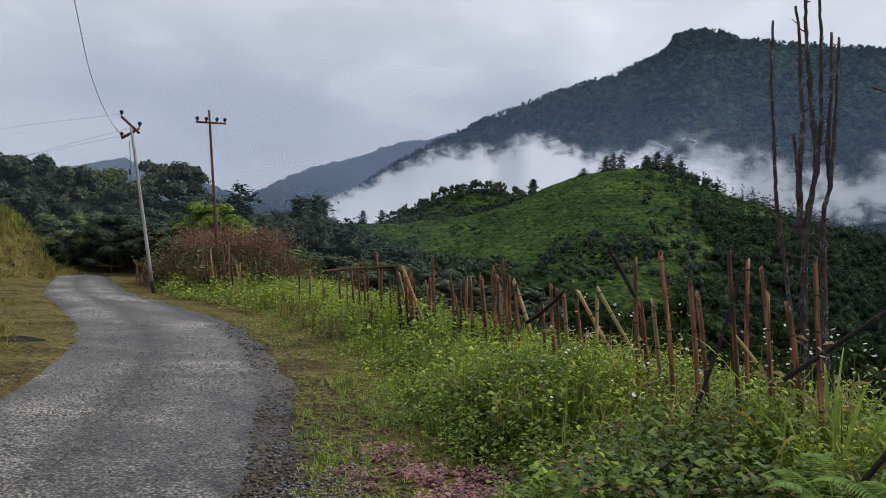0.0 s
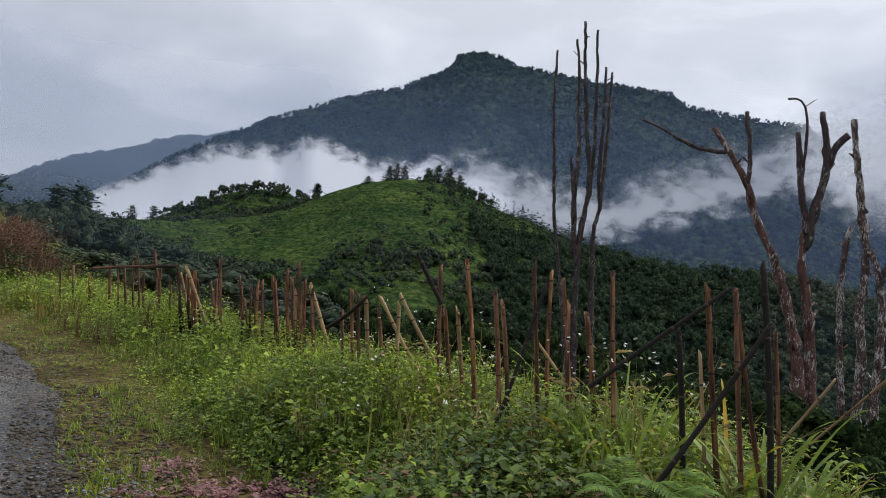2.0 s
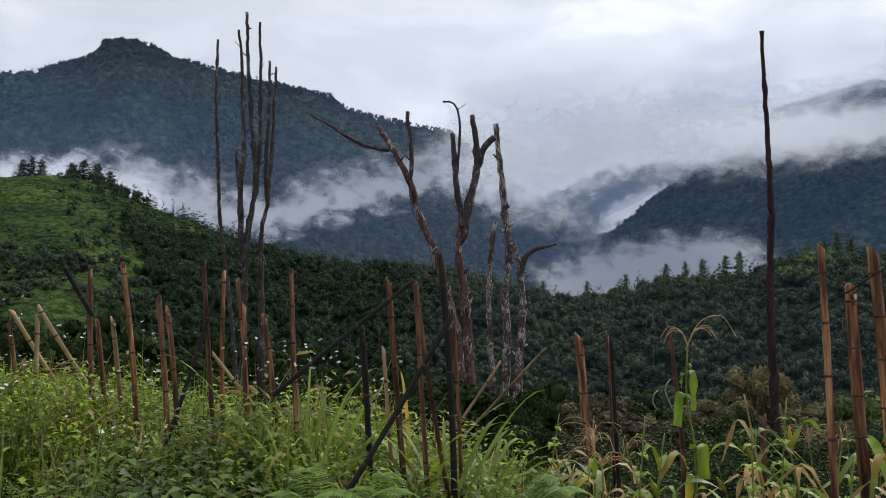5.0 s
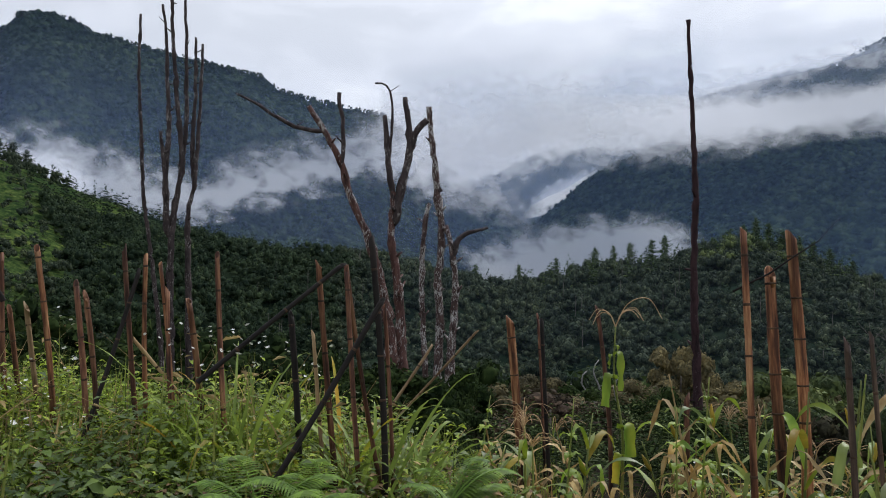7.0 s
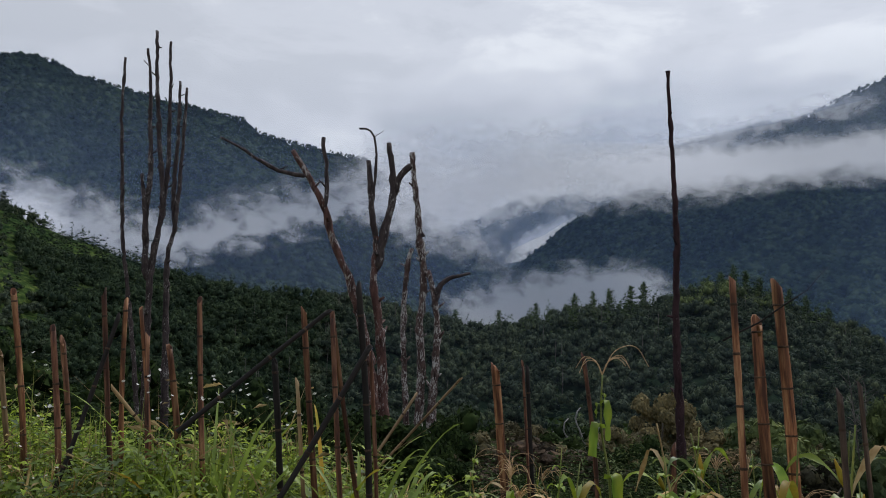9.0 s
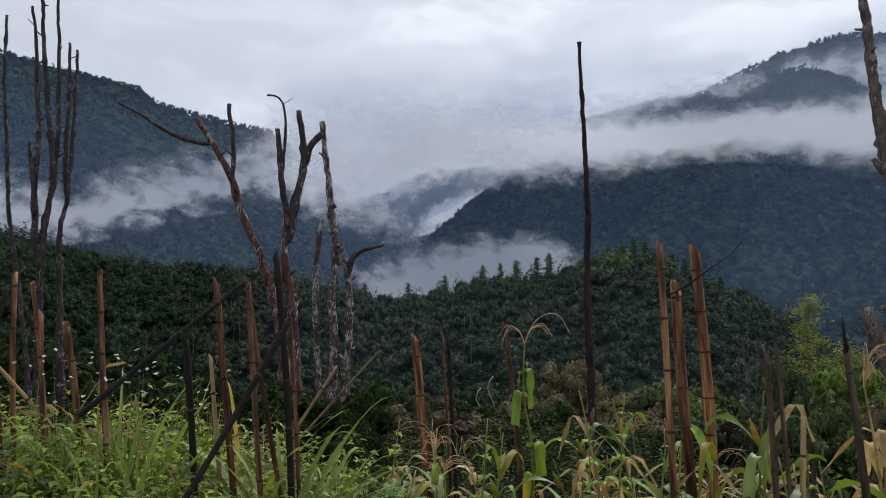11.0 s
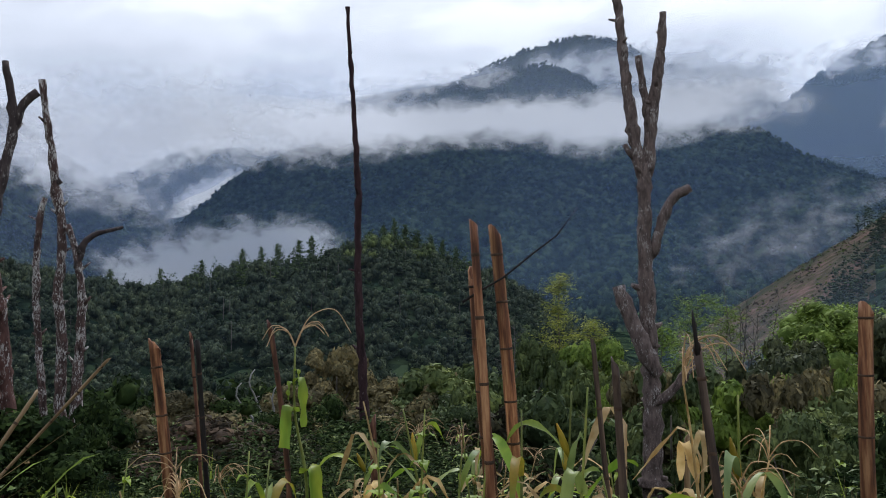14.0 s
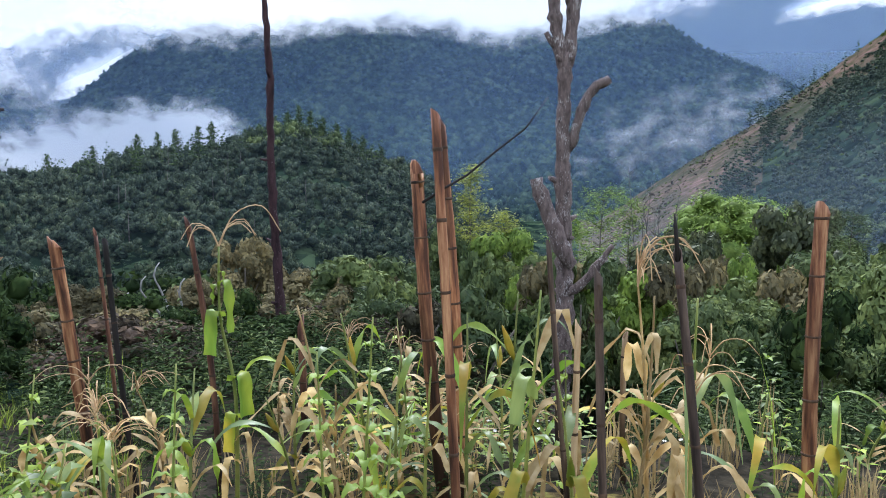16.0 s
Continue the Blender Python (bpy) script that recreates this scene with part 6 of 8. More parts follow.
limb("trunk", [(3.45, 14.83, -1.78), (3.36, 14.85, -0.31), (3.28, 14.87, 1.28), (3.22, 14.88, 2.68), (3.32, 14.86, 3.27)], 0.092, 0.039, MAT_BARKA, dead_tree_a)
limb("trunk", [(2.98, 14.62, -1.74), (2.73, 14.66, 0.59), (2.53, 14.70, 1.93), (2.36, 14.72, 3.07), (2.27, 14.73, 4.21), (2.19, 14.74, 5.26), (2.18, 14.74, 6.34)], 0.049, 0.024, MAT_BARKA, dead_tree_a)
limb("limb", [(2.84, 14.85, 2.30), (2.77, 14.86, 3.34), (2.79, 14.86, 4.28), (2.72, 14.87, 5.22), (2.67, 14.88, 6.05), (2.58, 14.89, 6.64)], 0.063, 0.024, MAT_BARKA, dead_tree_a)
limb("limb", [(3.06, 14.81, 3.45), (2.98, 14.82, 4.29), (2.82, 14.85, 5.70), (2.72, 14.87, 7.01)], 0.049, 0.029, MAT_BARKA, dead_tree_a)
limb("limb", [(3.04, 14.91, 3.37), (3.11, 14.90, 4.32), (3.07, 14.91, 5.50), (3.00, 14.92, 6.88)], 0.049, 0.024, MAT_BARKA, dead_tree_a)
limb("limb", [(3.32, 14.86, 3.24), (3.24, 14.87, 3.97), (3.25, 14.87, 4.92), (3.22, 14.88, 6.14)], 0.049, 0.024, MAT_BARKA, dead_tree_a)
limb("limb", [(3.29, 14.81, 3.20), (3.33, 14.81, 4.32), (3.34, 14.80, 6.01)], 0.044, 0.024, MAT_BARKA, dead_tree_a)
limb("limb", [(2.78, 14.76, 2.98), (2.72, 14.77, 3.56), (2.62, 14.78, 4.20)], 0.044, 0.029, MAT_BARKA, dead_tree_a)
dead_tree_b = thing("dead_tree", 4.99, 9.15, land_at(4.99, 9.15) - 0.1, "lopped dead tree with crooked limbs and lichen-spotted reddish bark", "dead tree")
limb("trunk", [(4.94, 9.17, -0.73), (4.87, 9.21, 0.62), (4.79, 9.24, 1.22), (4.64, 9.32, 1.83), (4.48, 9.39, 2.29), (4.33, 9.45, 2.60), (4.16, 9.52, 3.15), (4.02, 9.57, 3.40), (3.89, 9.62, 3.66), (3.73, 9.68, 3.90)], 0.098, 0.035, MAT_BARKB, dead_tree_b)
limb("limb", [(3.88, 9.62, 3.56), (3.55, 9.74, 3.61), (3.24, 9.83, 3.76), (3.00, 9.90, 3.91), (2.80, 9.95, 3.99)], 0.035, 0.014, MAT_BARKA, dead_tree_b)
limb("limb", [(4.17, 9.51, 3.16), (4.18, 9.51, 3.55), (4.10, 9.54, 4.13)], 0.032, 0.026, MAT_BARKA, dead_tree_b)
limb("trunk", [(5.16, 9.29, -0.75), (5.08, 9.33, 0.84), (5.01, 9.36, 1.54), (4.92, 9.41, 2.16), (4.93, 9.40, 2.80)], 0.098, 0.040, MAT_BARKB, dead_tree_b)
limb("limb", [(4.93, 9.40, 2.72), (4.87, 9.43, 3.08), (4.84, 9.45, 3.35), (4.78, 9.47, 3.88)], 0.049, 0.032, MAT_BARKA, dead_tree_b)
limb("limb", [(4.88, 9.48, 3.20), (4.90, 9.47, 3.61), (4.89, 9.48, 4.09), (4.82, 9.51, 4.32), (4.67, 9.57, 4.35)], 0.026, 0.012, MAT_BARKA, dead_tree_b)
limb("limb", [(4.96, 9.38, 2.40), (5.06, 9.34, 3.04), (5.12, 9.31, 3.44), (5.04, 9.35, 4.15)], 0.063, 0.037, MAT_BARKA, dead_tree_b)
limb("limb", [(5.12, 9.31, 3.40), (5.21, 9.26, 3.70), (5.33, 9.20, 3.84)], 0.046, 0.049, MAT_BARKA, dead_tree_b)
dead_tree_c = thing("dead_tree", 7.04, 11.45, land_at(7.04, 11.45) - 0.1, "slim dead tree with forked lichen-spotted stems and a hooked stub", "dead tree")
limb("trunk", [(7.03, 11.46, -1.45), (6.95, 11.51, -0.34), (6.96, 11.50, 0.71), (6.91, 11.53, 1.57), (6.94, 11.51, 2.35), (6.83, 11.57, 3.32), (6.74, 11.62, 4.11), (6.68, 11.65, 4.66)], 0.093, 0.046, MAT_BARKL, dead_tree_c)
limb("trunk", [(6.91, 11.64, -1.50), (6.78, 11.71, 0.20), (6.70, 11.76, 1.55), (6.71, 11.75, 2.34), (6.77, 11.72, 2.93)], 0.059, 0.043, MAT_BARKL, dead_tree_c)
limb("trunk", [(7.04, 11.34, -1.42), (7.09, 11.31, 0.26), (7.13, 11.29, 1.40), (7.05, 11.33, 2.11), (6.95, 11.39, 2.54)], 0.101, 0.043, MAT_BARKL, dead_tree_c)
limb("limb", [(7.07, 11.32, 1.97), (7.16, 11.27, 2.30), (7.32, 11.17, 2.42), (7.59, 11.00, 2.51)], 0.059, 0.024, MAT_BARKA, dead_tree_c)
limb("limb", [(6.84, 11.57, 3.13), (6.91, 11.53, 3.21)], 0.043, 0.050, MAT_BARKA, dead_tree_c)
dead_tree_d = thing("dead_tree", 8.77, 7.20, land_at(8.77, 7.20) - 0.1, "single tall maroon-black pole-like dead stem", "dead tree")
limb("trunk", [(8.77, 7.20, -1.01), (8.75, 7.23, -0.23), (8.71, 7.28, 1.05), (8.69, 7.30, 2.02), (8.69, 7.30, 2.84), (8.66, 7.34, 3.91), (8.62, 7.38, 4.75), (8.59, 7.41, 5.43)], 0.069, 0.024, MAT_BARKD, dead_tree_d)
dead_tree_e = thing("dead_tree", 13.72, 5.02, land_at(13.72, 5.02) - 0.1, "thick grey dead tree, forked and lopped, with a side stub", "dead tree")
limb("trunk", [(13.66, 5.04, -3.60), (13.71, 5.02, -1.60), (13.72, 5.00, -0.12), (13.71, 5.04, 0.83), (13.70, 5.06, 1.59), (13.69, 5.08, 2.55), (13.70, 5.07, 3.72)], 0.195, 0.108, MAT_BARKC, dead_tree_e)
limb("limb", [(13.70, 5.08, 3.42), (13.65, 5.20, 4.02), (13.62, 5.28, 4.73), (13.58, 5.37, 5.54), (13.57, 5.41, 6.15), (13.54, 5.48, 6.77), (13.51, 5.55, 7.20)], 0.117, 0.059, MAT_BARKC, dead_tree_e)
limb("limb", [(13.81, 5.06, 3.53), (13.84, 4.98, 4.41), (13.87, 4.91, 4.99), (13.90, 4.81, 5.67), (13.92, 4.75, 6.38)], 0.127, 0.063, MAT_BARKC, dead_tree_e)
limb("limb", [(13.82, 5.03, 4.56), (13.80, 5.09, 5.02), (13.77, 5.17, 5.63)], 0.073, 0.054, MAT_BARKC, dead_tree_e)
limb("limb", [(13.75, 4.94, 2.16), (13.80, 4.80, 2.72), (13.86, 4.63, 3.07), (13.95, 4.36, 3.26)], 0.088, 0.078, MAT_BARKC, dead_tree_e)
limb("limb", [(13.64, 5.23, 3.81), (13.58, 5.38, 4.06)], 0.059, 0.049, MAT_BARKC, dead_tree_e)
limb("limb", [(13.60, 4.80, -0.35), (13.66, 4.52, -0.05), (13.72, 4.28, 0.32), (13.74, 4.18, 0.46)], 0.088, 0.040, MAT_BARKC, dead_tree_e)
limb("limb", [(13.43, 4.92, 0.29), (13.34, 5.16, 0.89), (13.28, 5.32, 1.32), (13.25, 5.40, 1.58)], 0.156, 0.117, MAT_BARKC, dead_tree_e)

# ---------------- utility poles and wires ----------------
def straight(name, a, b, r0, r1, mat, parent, sides=8, label=""):
    o = np.array(parent.matrix_world.translation)
    v, f = tube(curve_points([a, b], 0.6), np.linspace(r0, r1, len(curve_points([a, b], 0.6))), sides)
    return part(name, plain_mesh(name, v - o, f, mat), parent, label)


def insulator(pole, parent, p, h=0.17):
    o = np.array(pole.matrix_world.translation)
    p = np.array(p)
    z = np.array([0, 0.02, 0.05, 0.06, 0.09, 0.10, 0.13, 0.15]) * h / 0.15
    r = np.array([0.02, 0.02, 0.03, 0.055, 0.05, 0.06, 0.055, 0.025])
    v, f = tube([p + (0.0005 * k, 0, q) for k, q in enumerate(z)], r, 8)
    part("insulator", plain_mesh("insulator", v - o, f, MAT_INSUL), parent)


pole_a = thing("utility_pole", -14.51, 19.24, land_at(-14.51, 19.24), "leaning grey utility pole with an angled three-armed top beside the road", "utility pole", "roadside utility poles")
straight("shaft", (-14.51, 19.24, -0.2), (-14.60, 19.17, 0.4), 0.060, 0.058, MAT_CHAR, pole_a, 10, "dark painted foot of the pole")
straight("shaft", (-14.60, 19.17, 0.4), (-15.24, 18.68, 5.05), 0.056, 0.042, MAT_POLESTEEL, pole_a, 10)
arm_a = straight("crossarm", (-15.46, 18.50, 5.32), (-15.04, 18.83, 4.86), 0.04, 0.04, MAT_POLERUST, pole_a)
arm_b = straight("crossarm", (-15.44, 18.53, 4.66), (-15.05, 18.83, 5.02), 0.04, 0.04, MAT_POLERUST, pole_a)
for arm, p in ((arm_a, (-15.46, 18.50, 5.34)), (arm_b, (-15.05, 18.83, 5.05)), (arm_b, (-15.44, 18.53, 4.69))):
    insulator(pole_a, arm, p)
straight("stay_wire", (-15.2, 18.6, 4.6), (-15.0, 18.5, 3.4), 0.012, 0.012, MAT_WIRE, pole_a, 5)
straight("stay_insulator", (-15.12, 18.56, 3.75), (-15.06, 18.54, 3.58), 0.035, 0.035, MAT_INSUL, pole_a, 7)

pole_b = thing("utility_pole", -13.81, 21.71, land_at(-13.81, 21.71), "rusty red utility pole with one level crossarm of four insulators", "utility pole", "roadside utility poles")
straight("shaft", (-13.81, 21.71, -0.2), (-14.35, 21.36, 6.06), 0.055, 0.038, MAT_POLERUST, pole_b, 10)
arm_c = straight("crossarm", (-14.68, 21.14, 5.63), (-13.89, 21.66, 5.66), 0.035, 0.035, MAT_POLERUST, pole_b)
for k in (0.04, 0.34, 0.70, 0.97):
    insulator(pole_b, arm_c, np.array((-14.68, 21.14, 5.65)) * (1 - k) + np.array((-13.89, 21.66, 5.68)) * k)


def wire(points, label, r=0.007):
    pts = curve_points(points, 0.8)
    v, f = tube(pts, np.full(len(pts), r), 5)
    tagged(new("overhead_wire", plain_mesh("overhead_wire", v, f, MAT_WIRE)), label, "wire", "overhead wires")


wire([(-15.44, 18.53, 4.74), (-13.83, 15.98, 4.86), (-11.2, 12.31, 5.03), (-7.82, 7.95, 5.3), (-5.2, 4.3, 5.6), (0.5, -6, 7.0)], "thin sagging overhead wire running from the leaning pole")
wire([(-15.46, 18.5, 5.4), (-28, 26, 6.2), (-41, 41, 8.5)], "faint overhead wire running to the trees", 0.004)
wire([(-15.44, 18.53, 4.74), (-28, 27, 5.1), (-41, 41, 7.2)], "faint overhead wire running to the trees", 0.004)
wire([(-15.05, 18.83, 5.1), (-28, 27.6, 5.3), (-41, 42, 7.4)], "faint overhead wire running to the trees", 0.004)

# ---------------- trees and shrubs that stand alone ----------------
LEFT = ((-47.5, 46, 4.4, 7, 0), (-45.2, 52, 4.7, 6.5, 1), (-42.8, 48, 4.2, 6, 0), (-41.0, 54, 4.3, 7, 2), (-38.8, 46, 3.0, 5, 0), (-36.0, 50, 4.9, 7.5, 1), (-34.0, 48, 2.6, 6, 0),
        (-45.8, 42, 2.4, 5, 0), (-42.6, 40, 1.6, 5, 2), (-39.8, 39, 1.8, 4.6, 0), (-37.6, 36, 1.0, 4.2, 1), (-33.2, 38, 2.3, 4.5, 3), (-50, 44, 4.5, 8, 0), (-54, 46, 5, 8, 0), (-30.5, 40, 0.2, 4, 0), (-28.3, 37, -0.2, 4, 3))
for k, (az, d, el, w, m) in enumerate(LEFT):
    x, y = polar(az, d)
    tree(x, y, tree_height(x, y, el + (0.9 if el > 2 else 0.2)), w, (MAT_BROAD, MAT_BROAD, MAT_MID, MAT_BRIGHT)[m], ("dense dark green roadside tree with leafy clumps", "tall dark tree with an open leafy crown",
         "rounded mid-green tree beside the lane", "fresh green bushy tree behind the pole")[m], 100 + k, 0.2, group="roadside trees")
for k, (az, d, el, w) in enumerate(((-31.2, 69, 4.7, 6.0), (-26.8, 80, 4.0, 6.5), (-25.6, 82, 4.2, 6.0), (-44.2, 62, 4.8, 6), (-45.8, 62, 4.4, 6), (-40, 66, 4.0, 5), (-33.4, 64, 3.2, 5), (-28.6, 74, 2.9, 5), (-23.2, 84, 2.6, 5))):
    x, y = polar(az, d)
    conifer(x, y, tree_height(x, y, el), w, "dark conifer with layered drooping boughs", k + 1, "conifers by the lane", 0.05)
CREST = ((-13.6, 276, 9, 4.5), (-13.1, 277, 10, 4.5), (-12.7, 276, 9.5, 4), (-12.2, 277, 9, 4.5), (-11.0, 276, 9, 5), (-9.55, 262, 8.5, 5), (-5.9, 260, 5, 5), (-4.3, 260, 8.5, 5.5), (-3.8, 261, 10, 6), (-3.2, 261, 8.5, 5.5),
         (-19.8, 268, 7, 5), (-20.8, 262, 8, 6), (-22.2, 256, 8, 6), (-1.4, 262, 8, 6), (-0.7, 262, 10, 7), (0.2, 261, 10, 7), (1.0, 261, 9, 6))
for k, (az, d, h, w) in enumerate(CREST):
    x, y = polar(az, d)
    conifer(x, y, h * 0.75, w * 0.8, "small dark pine standing on the skyline of the hill", k, "skyline pines", 0.5 if k < 6 else 0.12)
RIDGE = ((52.2, 5.0), (51.4, 4.5), (53.0, 4.6), (53.9, 4.1), (50.5, 4.1), (46.1, 3.7), (45.2, 3.4), (43.7, 3.1), (42.5, 2.9), (41.2, 2.7), (38.4, 1.9), (54.9, 3.7), (55.8, 3.4), (56.8, 2.9), (48.4, 3.2), (49.4, 3.6), (35.6, 1.3), (32.4, 1.2), (58.2, 2.1))
for k, (az, el) in enumerate(RIDGE):
    x, y = polar(az, 203 + 3 * (k % 3))
    h = min(13.0, tree_height(x, y, el))
    conifer(x, y, h, h * 0.34 + 1.0, "tall pale green pine rising over the wooded crest", k, "crest pines", 0.05, MAT_PINE)
RIGHT = ((82.1, 37, -0.9, 6.4, 3, "rounded bright green tree with a dense domed crown"), (66.4, 25, -3.6, 4.0, 3, "yellow-green bushy tree on the slope"), (62.6, 26, -3.6, 2.8, 0, "mid-green bushy tree on the slope"), (68.8, 23, -5.2, 3.4, 0, "mid-green bushy tree on the slope"),
         (48.2, 24.3, -4.0, 3.0, 4, "rounded dull olive-grey tree on the slope"), (45.4, 22, -6.8, 2.6, 4, "dull olive-grey shrub on the slope"), (38.4, 20.2, -6.9, 2.8, 4, "dull olive-brown shrub on the slope"), (42, 18, -8.5, 2.6, 0, "dark green shrub on the slope"),
         (52.8, 22, -6.5, 3.2, 4, "dull olive-grey shrub on the slope"), (57.5, 20, -8.4, 3.2, 0, "dark green shrub on the slope"), (77.6, 26, -4.4, 4, 2, "dark green shrub on the slope"), (79.6, 30, -3.4, 4, 2, "dark green shrub on the slope"), (85.6, 30, -1.7, 4.6, 2, "dark green tree with a fine leafy crown above the shrubs"),
         (88, 24, -4.6, 4.5, 0, "mid-green bushy tree on the slope"), (92, 22, -5.6, 4.5, 3, "light green shrub on the slope"), (87.4, 40, -1.5, 5.5, 2, "dark green tree with a fine leafy crown above the shrubs"), (91, 36, -3.6, 6, 0, "mid-green bushy tree on the slope"),
         (60.2, 19, -9.0, 3, 0, "dark green shrub on the slope"), (55, 17, -10.0, 2.6, 0, "dark green shrub on the slope"), (34.5, 19, -8.6, 2.8, 0, "dark green shrub on the slope"), (96, 30, -3.5, 5, 0, "mid-green bushy tree on the slope"), (71, 19, -7.5, 3, 0, "dark green shrub on the slope"), (75, 19, -7.5, 3, 3, "light green shrub on the slope"), (82, 19, -7.8, 3.4, 0, "dark green shrub on the slope"))
for k, (az, d, el, w, m, words) in enumerate(RIGHT):
    x, y = polar(az, d)
    h = tree_height(x, y, el)
    tree(x, y, h, w, (MAT_MID, MAT_MID, MAT_OLIVE, MAT_BRIGHT, MAT_DULL)[m], words, 200 + k, 0.22, name="shrub" if "shrub" in words else "tree", group="slope trees", domed="domed" in words)
for az, d, el, w, lean, mat, words in ((64.2, 27, 0.3, 2.3, -0.8, MAT_LIME, "thin leaning yellow-green tree with open foliage"), (66.6, 26, -3.2, 2.6, -0.3, MAT_LIME, "thin yellow-green tree with open foliage"), (73.6, 30, -1.3, 3.0, 0.2, MAT_BRIGHT, "slender fresh green tree on the slope"),
                                       (75.6, 32, -2.0, 2.6, 0.1, MAT_BRIGHT, "slender fresh green tree on the slope"), (71.2, 26, -3.4, 2.4, 0.1, MAT_BRIGHT, "slender fresh green tree on the slope"), (89.6, 33, -2.7, 2.8, 0.1, MAT_MID, "slender mid-green tree above the shrubs")):
    x, y = polar(az, d)
    sapling(x, y, tree_height(x, y, el), w, lean, mat, words, int(az * 10))
for az, d, el, w in ((76.2, 31, 0.5, 1.9), (77.4, 31, -0.3, 1.6), (60.8, 25, -0.6, 1.3)):
    bare_twigs(*polar(az, d), el, w, int(az * 10))

# bleached snag among the shrubs
snag = thing("dead_shrub", 11.9, 12.5, land_at(11.9, 12.5), "bleached grey dead shrub with twisted twigs", "dead shrub")
o3 = Vector((11.9, 12.5, land_at(11.9, 12.5)))
tops = -0.35
for dx, dy, dz in ((-0.5, 0.2, 0.0), (-0.25, 0.1, 0.25), (0.2, -0.1, -0.1), (-0.75, 0.4, -0.3)):
    a = np.array((11.9, 12.5, o3.z))
    b = np.array((11.9 + dx, 12.5 + dy, tops + dz))
    limb("branch", [a, (a + b) / 2 + (0.15, 0.1, 0), b + (-0.1, 0.05, -0.25), b], 0.05, 0.012, MAT_SNAG, snag, 6)

# ---------------- corn ----------------
KINDS = []
for k in range(11):
    KINDS.append(corn_plant(300 + k, 1.0, "dry" if k in (1, 3, 6, 8) else "green"))
g = np.random.default_rng(21)
spots = []
for _ in range(4000):
    az, r = g.uniform(36, 112), 2.9 + 3.4 * g.random() ** 1.2
    x, y = 0.6 + r * math.sin(radians(az)), 0.5 + r * math.cos(radians(az))
    if all((x - a) ** 2 + (y - b) ** 2 > 0.24 ** 2 for a, b, _ in spots) and len(spots) < 54 and float(vnoise(np.array([x * 1.5]), np.array([y * 1.5]), 51.0)[0]) > (0.46 if az > 52 else 0.62):
        spots.append((x, y, 0.35 + 0.5 * g.random() ** 1.5))
# the taller ones, by the height of their tassels
TALL = ((3.91, 2.00, 1.32), (4.11, 1.31, 1.33), (4.44, 1.56, 1.37), (4.09, 2.81, 1.15), (3.82, 2.84, 1.19), (3.98, 2.28, 1.15), (3.34, 3.34, 0.85), (3.04, 3.83, 0.78), (2.95, 3.40, 0.79), (4.22, 1.29, 0.91), (3.83, 1.72, 0.96), (3.87, 2.44, 0.91), (3.85, 3.12, 0.71), (3.91, 4.09, 0.56), (4.29, 2.18, 1.23), (4.26, 1.59, 1.26), (4.52, 1.18, 0.77), (4.34, 0.78, 0.87), (4.09, 1.83, 0.85), (4.21, 2.79, 0.83), (4.79, 1.47, 0.85), (1.30, 3.95, 0.9), (2.0, 4.15, 0.8))
spots += [(x, y, min(1.6, (z - land_at(x, y)) / 1.12)) for x, y, z in TALL]
for k, (x, y, s) in enumerate(spots):
    z = land_at(x, y)
    tilt = g.normal(0, 4, 2)
    m = pose(x, y, z, tilt[0], tilt[1], g.uniform(0, 360)) @ Matrix.Diagonal((1, 1, 1, 1))
    src = KINDS[k % 11]
    ob = src if k < 11 else copy_thing(src, m)
    ob.matrix_world = m @ Matrix.Diagonal((0.85 + 0.15 * s, 0.85 + 0.15 * s, s, 1))
    tagged(ob, "withered straw-coloured corn plant in the field" if (k % 11) in (1, 3, 6, 8) else "green and yellowing corn plant with dry tassel and drooping leaves", "corn plant", "corn in the field")

# a lone tall corn stalk with leaves torn off square
lone = thing("corn_plant", 3.74, 3.49, land_at(3.74, 3.49), "tall bare corn stalk with torn hanging leaves and drooping tassel", "corn plant", "corn in the field")
q = np.random.default_rng(77)
lz = 1.30 - land_at(3.74, 3.49)
lone_line = curve_points([(0.03, -0.03, -0.1), (0.04, -0.03, lz * 0.45), (-0.01, 0.01, lz * 0.75), (-0.01, 0.01, lz)], 0.06)
lv, lf = tube(lone_line, np.linspace(0.014, 0.005, len(lone_line)), 7, 0.1, q)
part("stalk", plain_mesh("stalk", lv, lf, MAT_STALK), lone)
for u, turn, length, width, kind in ((0.79, 3.1, 0.27, 0.085, MAT_CORN), (0.88, 4.6, 0.32, 0.060, MAT_CORN), (0.57, 4.75, 0.26, 0.10, MAT_CORN), (0.44, 3.2, 0.24, 0.07, MAT_CORNYEL), (0.9, 2.6, 0.12, 0.05, MAT_CORN), (0.92, 5.3, 0.10, 0.04, MAT_CORN), (0.30, 3.0, 0.34, 0.05, MAT_CORNDRY), (0.36, 5.0, 0.32, 0.05, MAT_CORNDRY)):
    lv, lf = hanging_leaf(lone_line[int(u * (len(lone_line) - 1))], turn, length, width, 0.06, 2.5, q, u < 0.85)
    part("leaf", plain_mesh("leaf", lv, lf, kind), lone)
pieces = []
for k, (turn, length, drop) in enumerate(((5.5, 0.26, 0.5), (5.2, 0.16, 0.4), (5.9, 0.17, 0.5), (5.0, 0.15, 0.3), (2.4, 0.15, 0.5), (2.8, 0.14, 0.7), (2.0, 0.12, 0.3))):
    o, head = np.array([math.cos(turn), math.sin(turn), 0]), lone_line[-1]
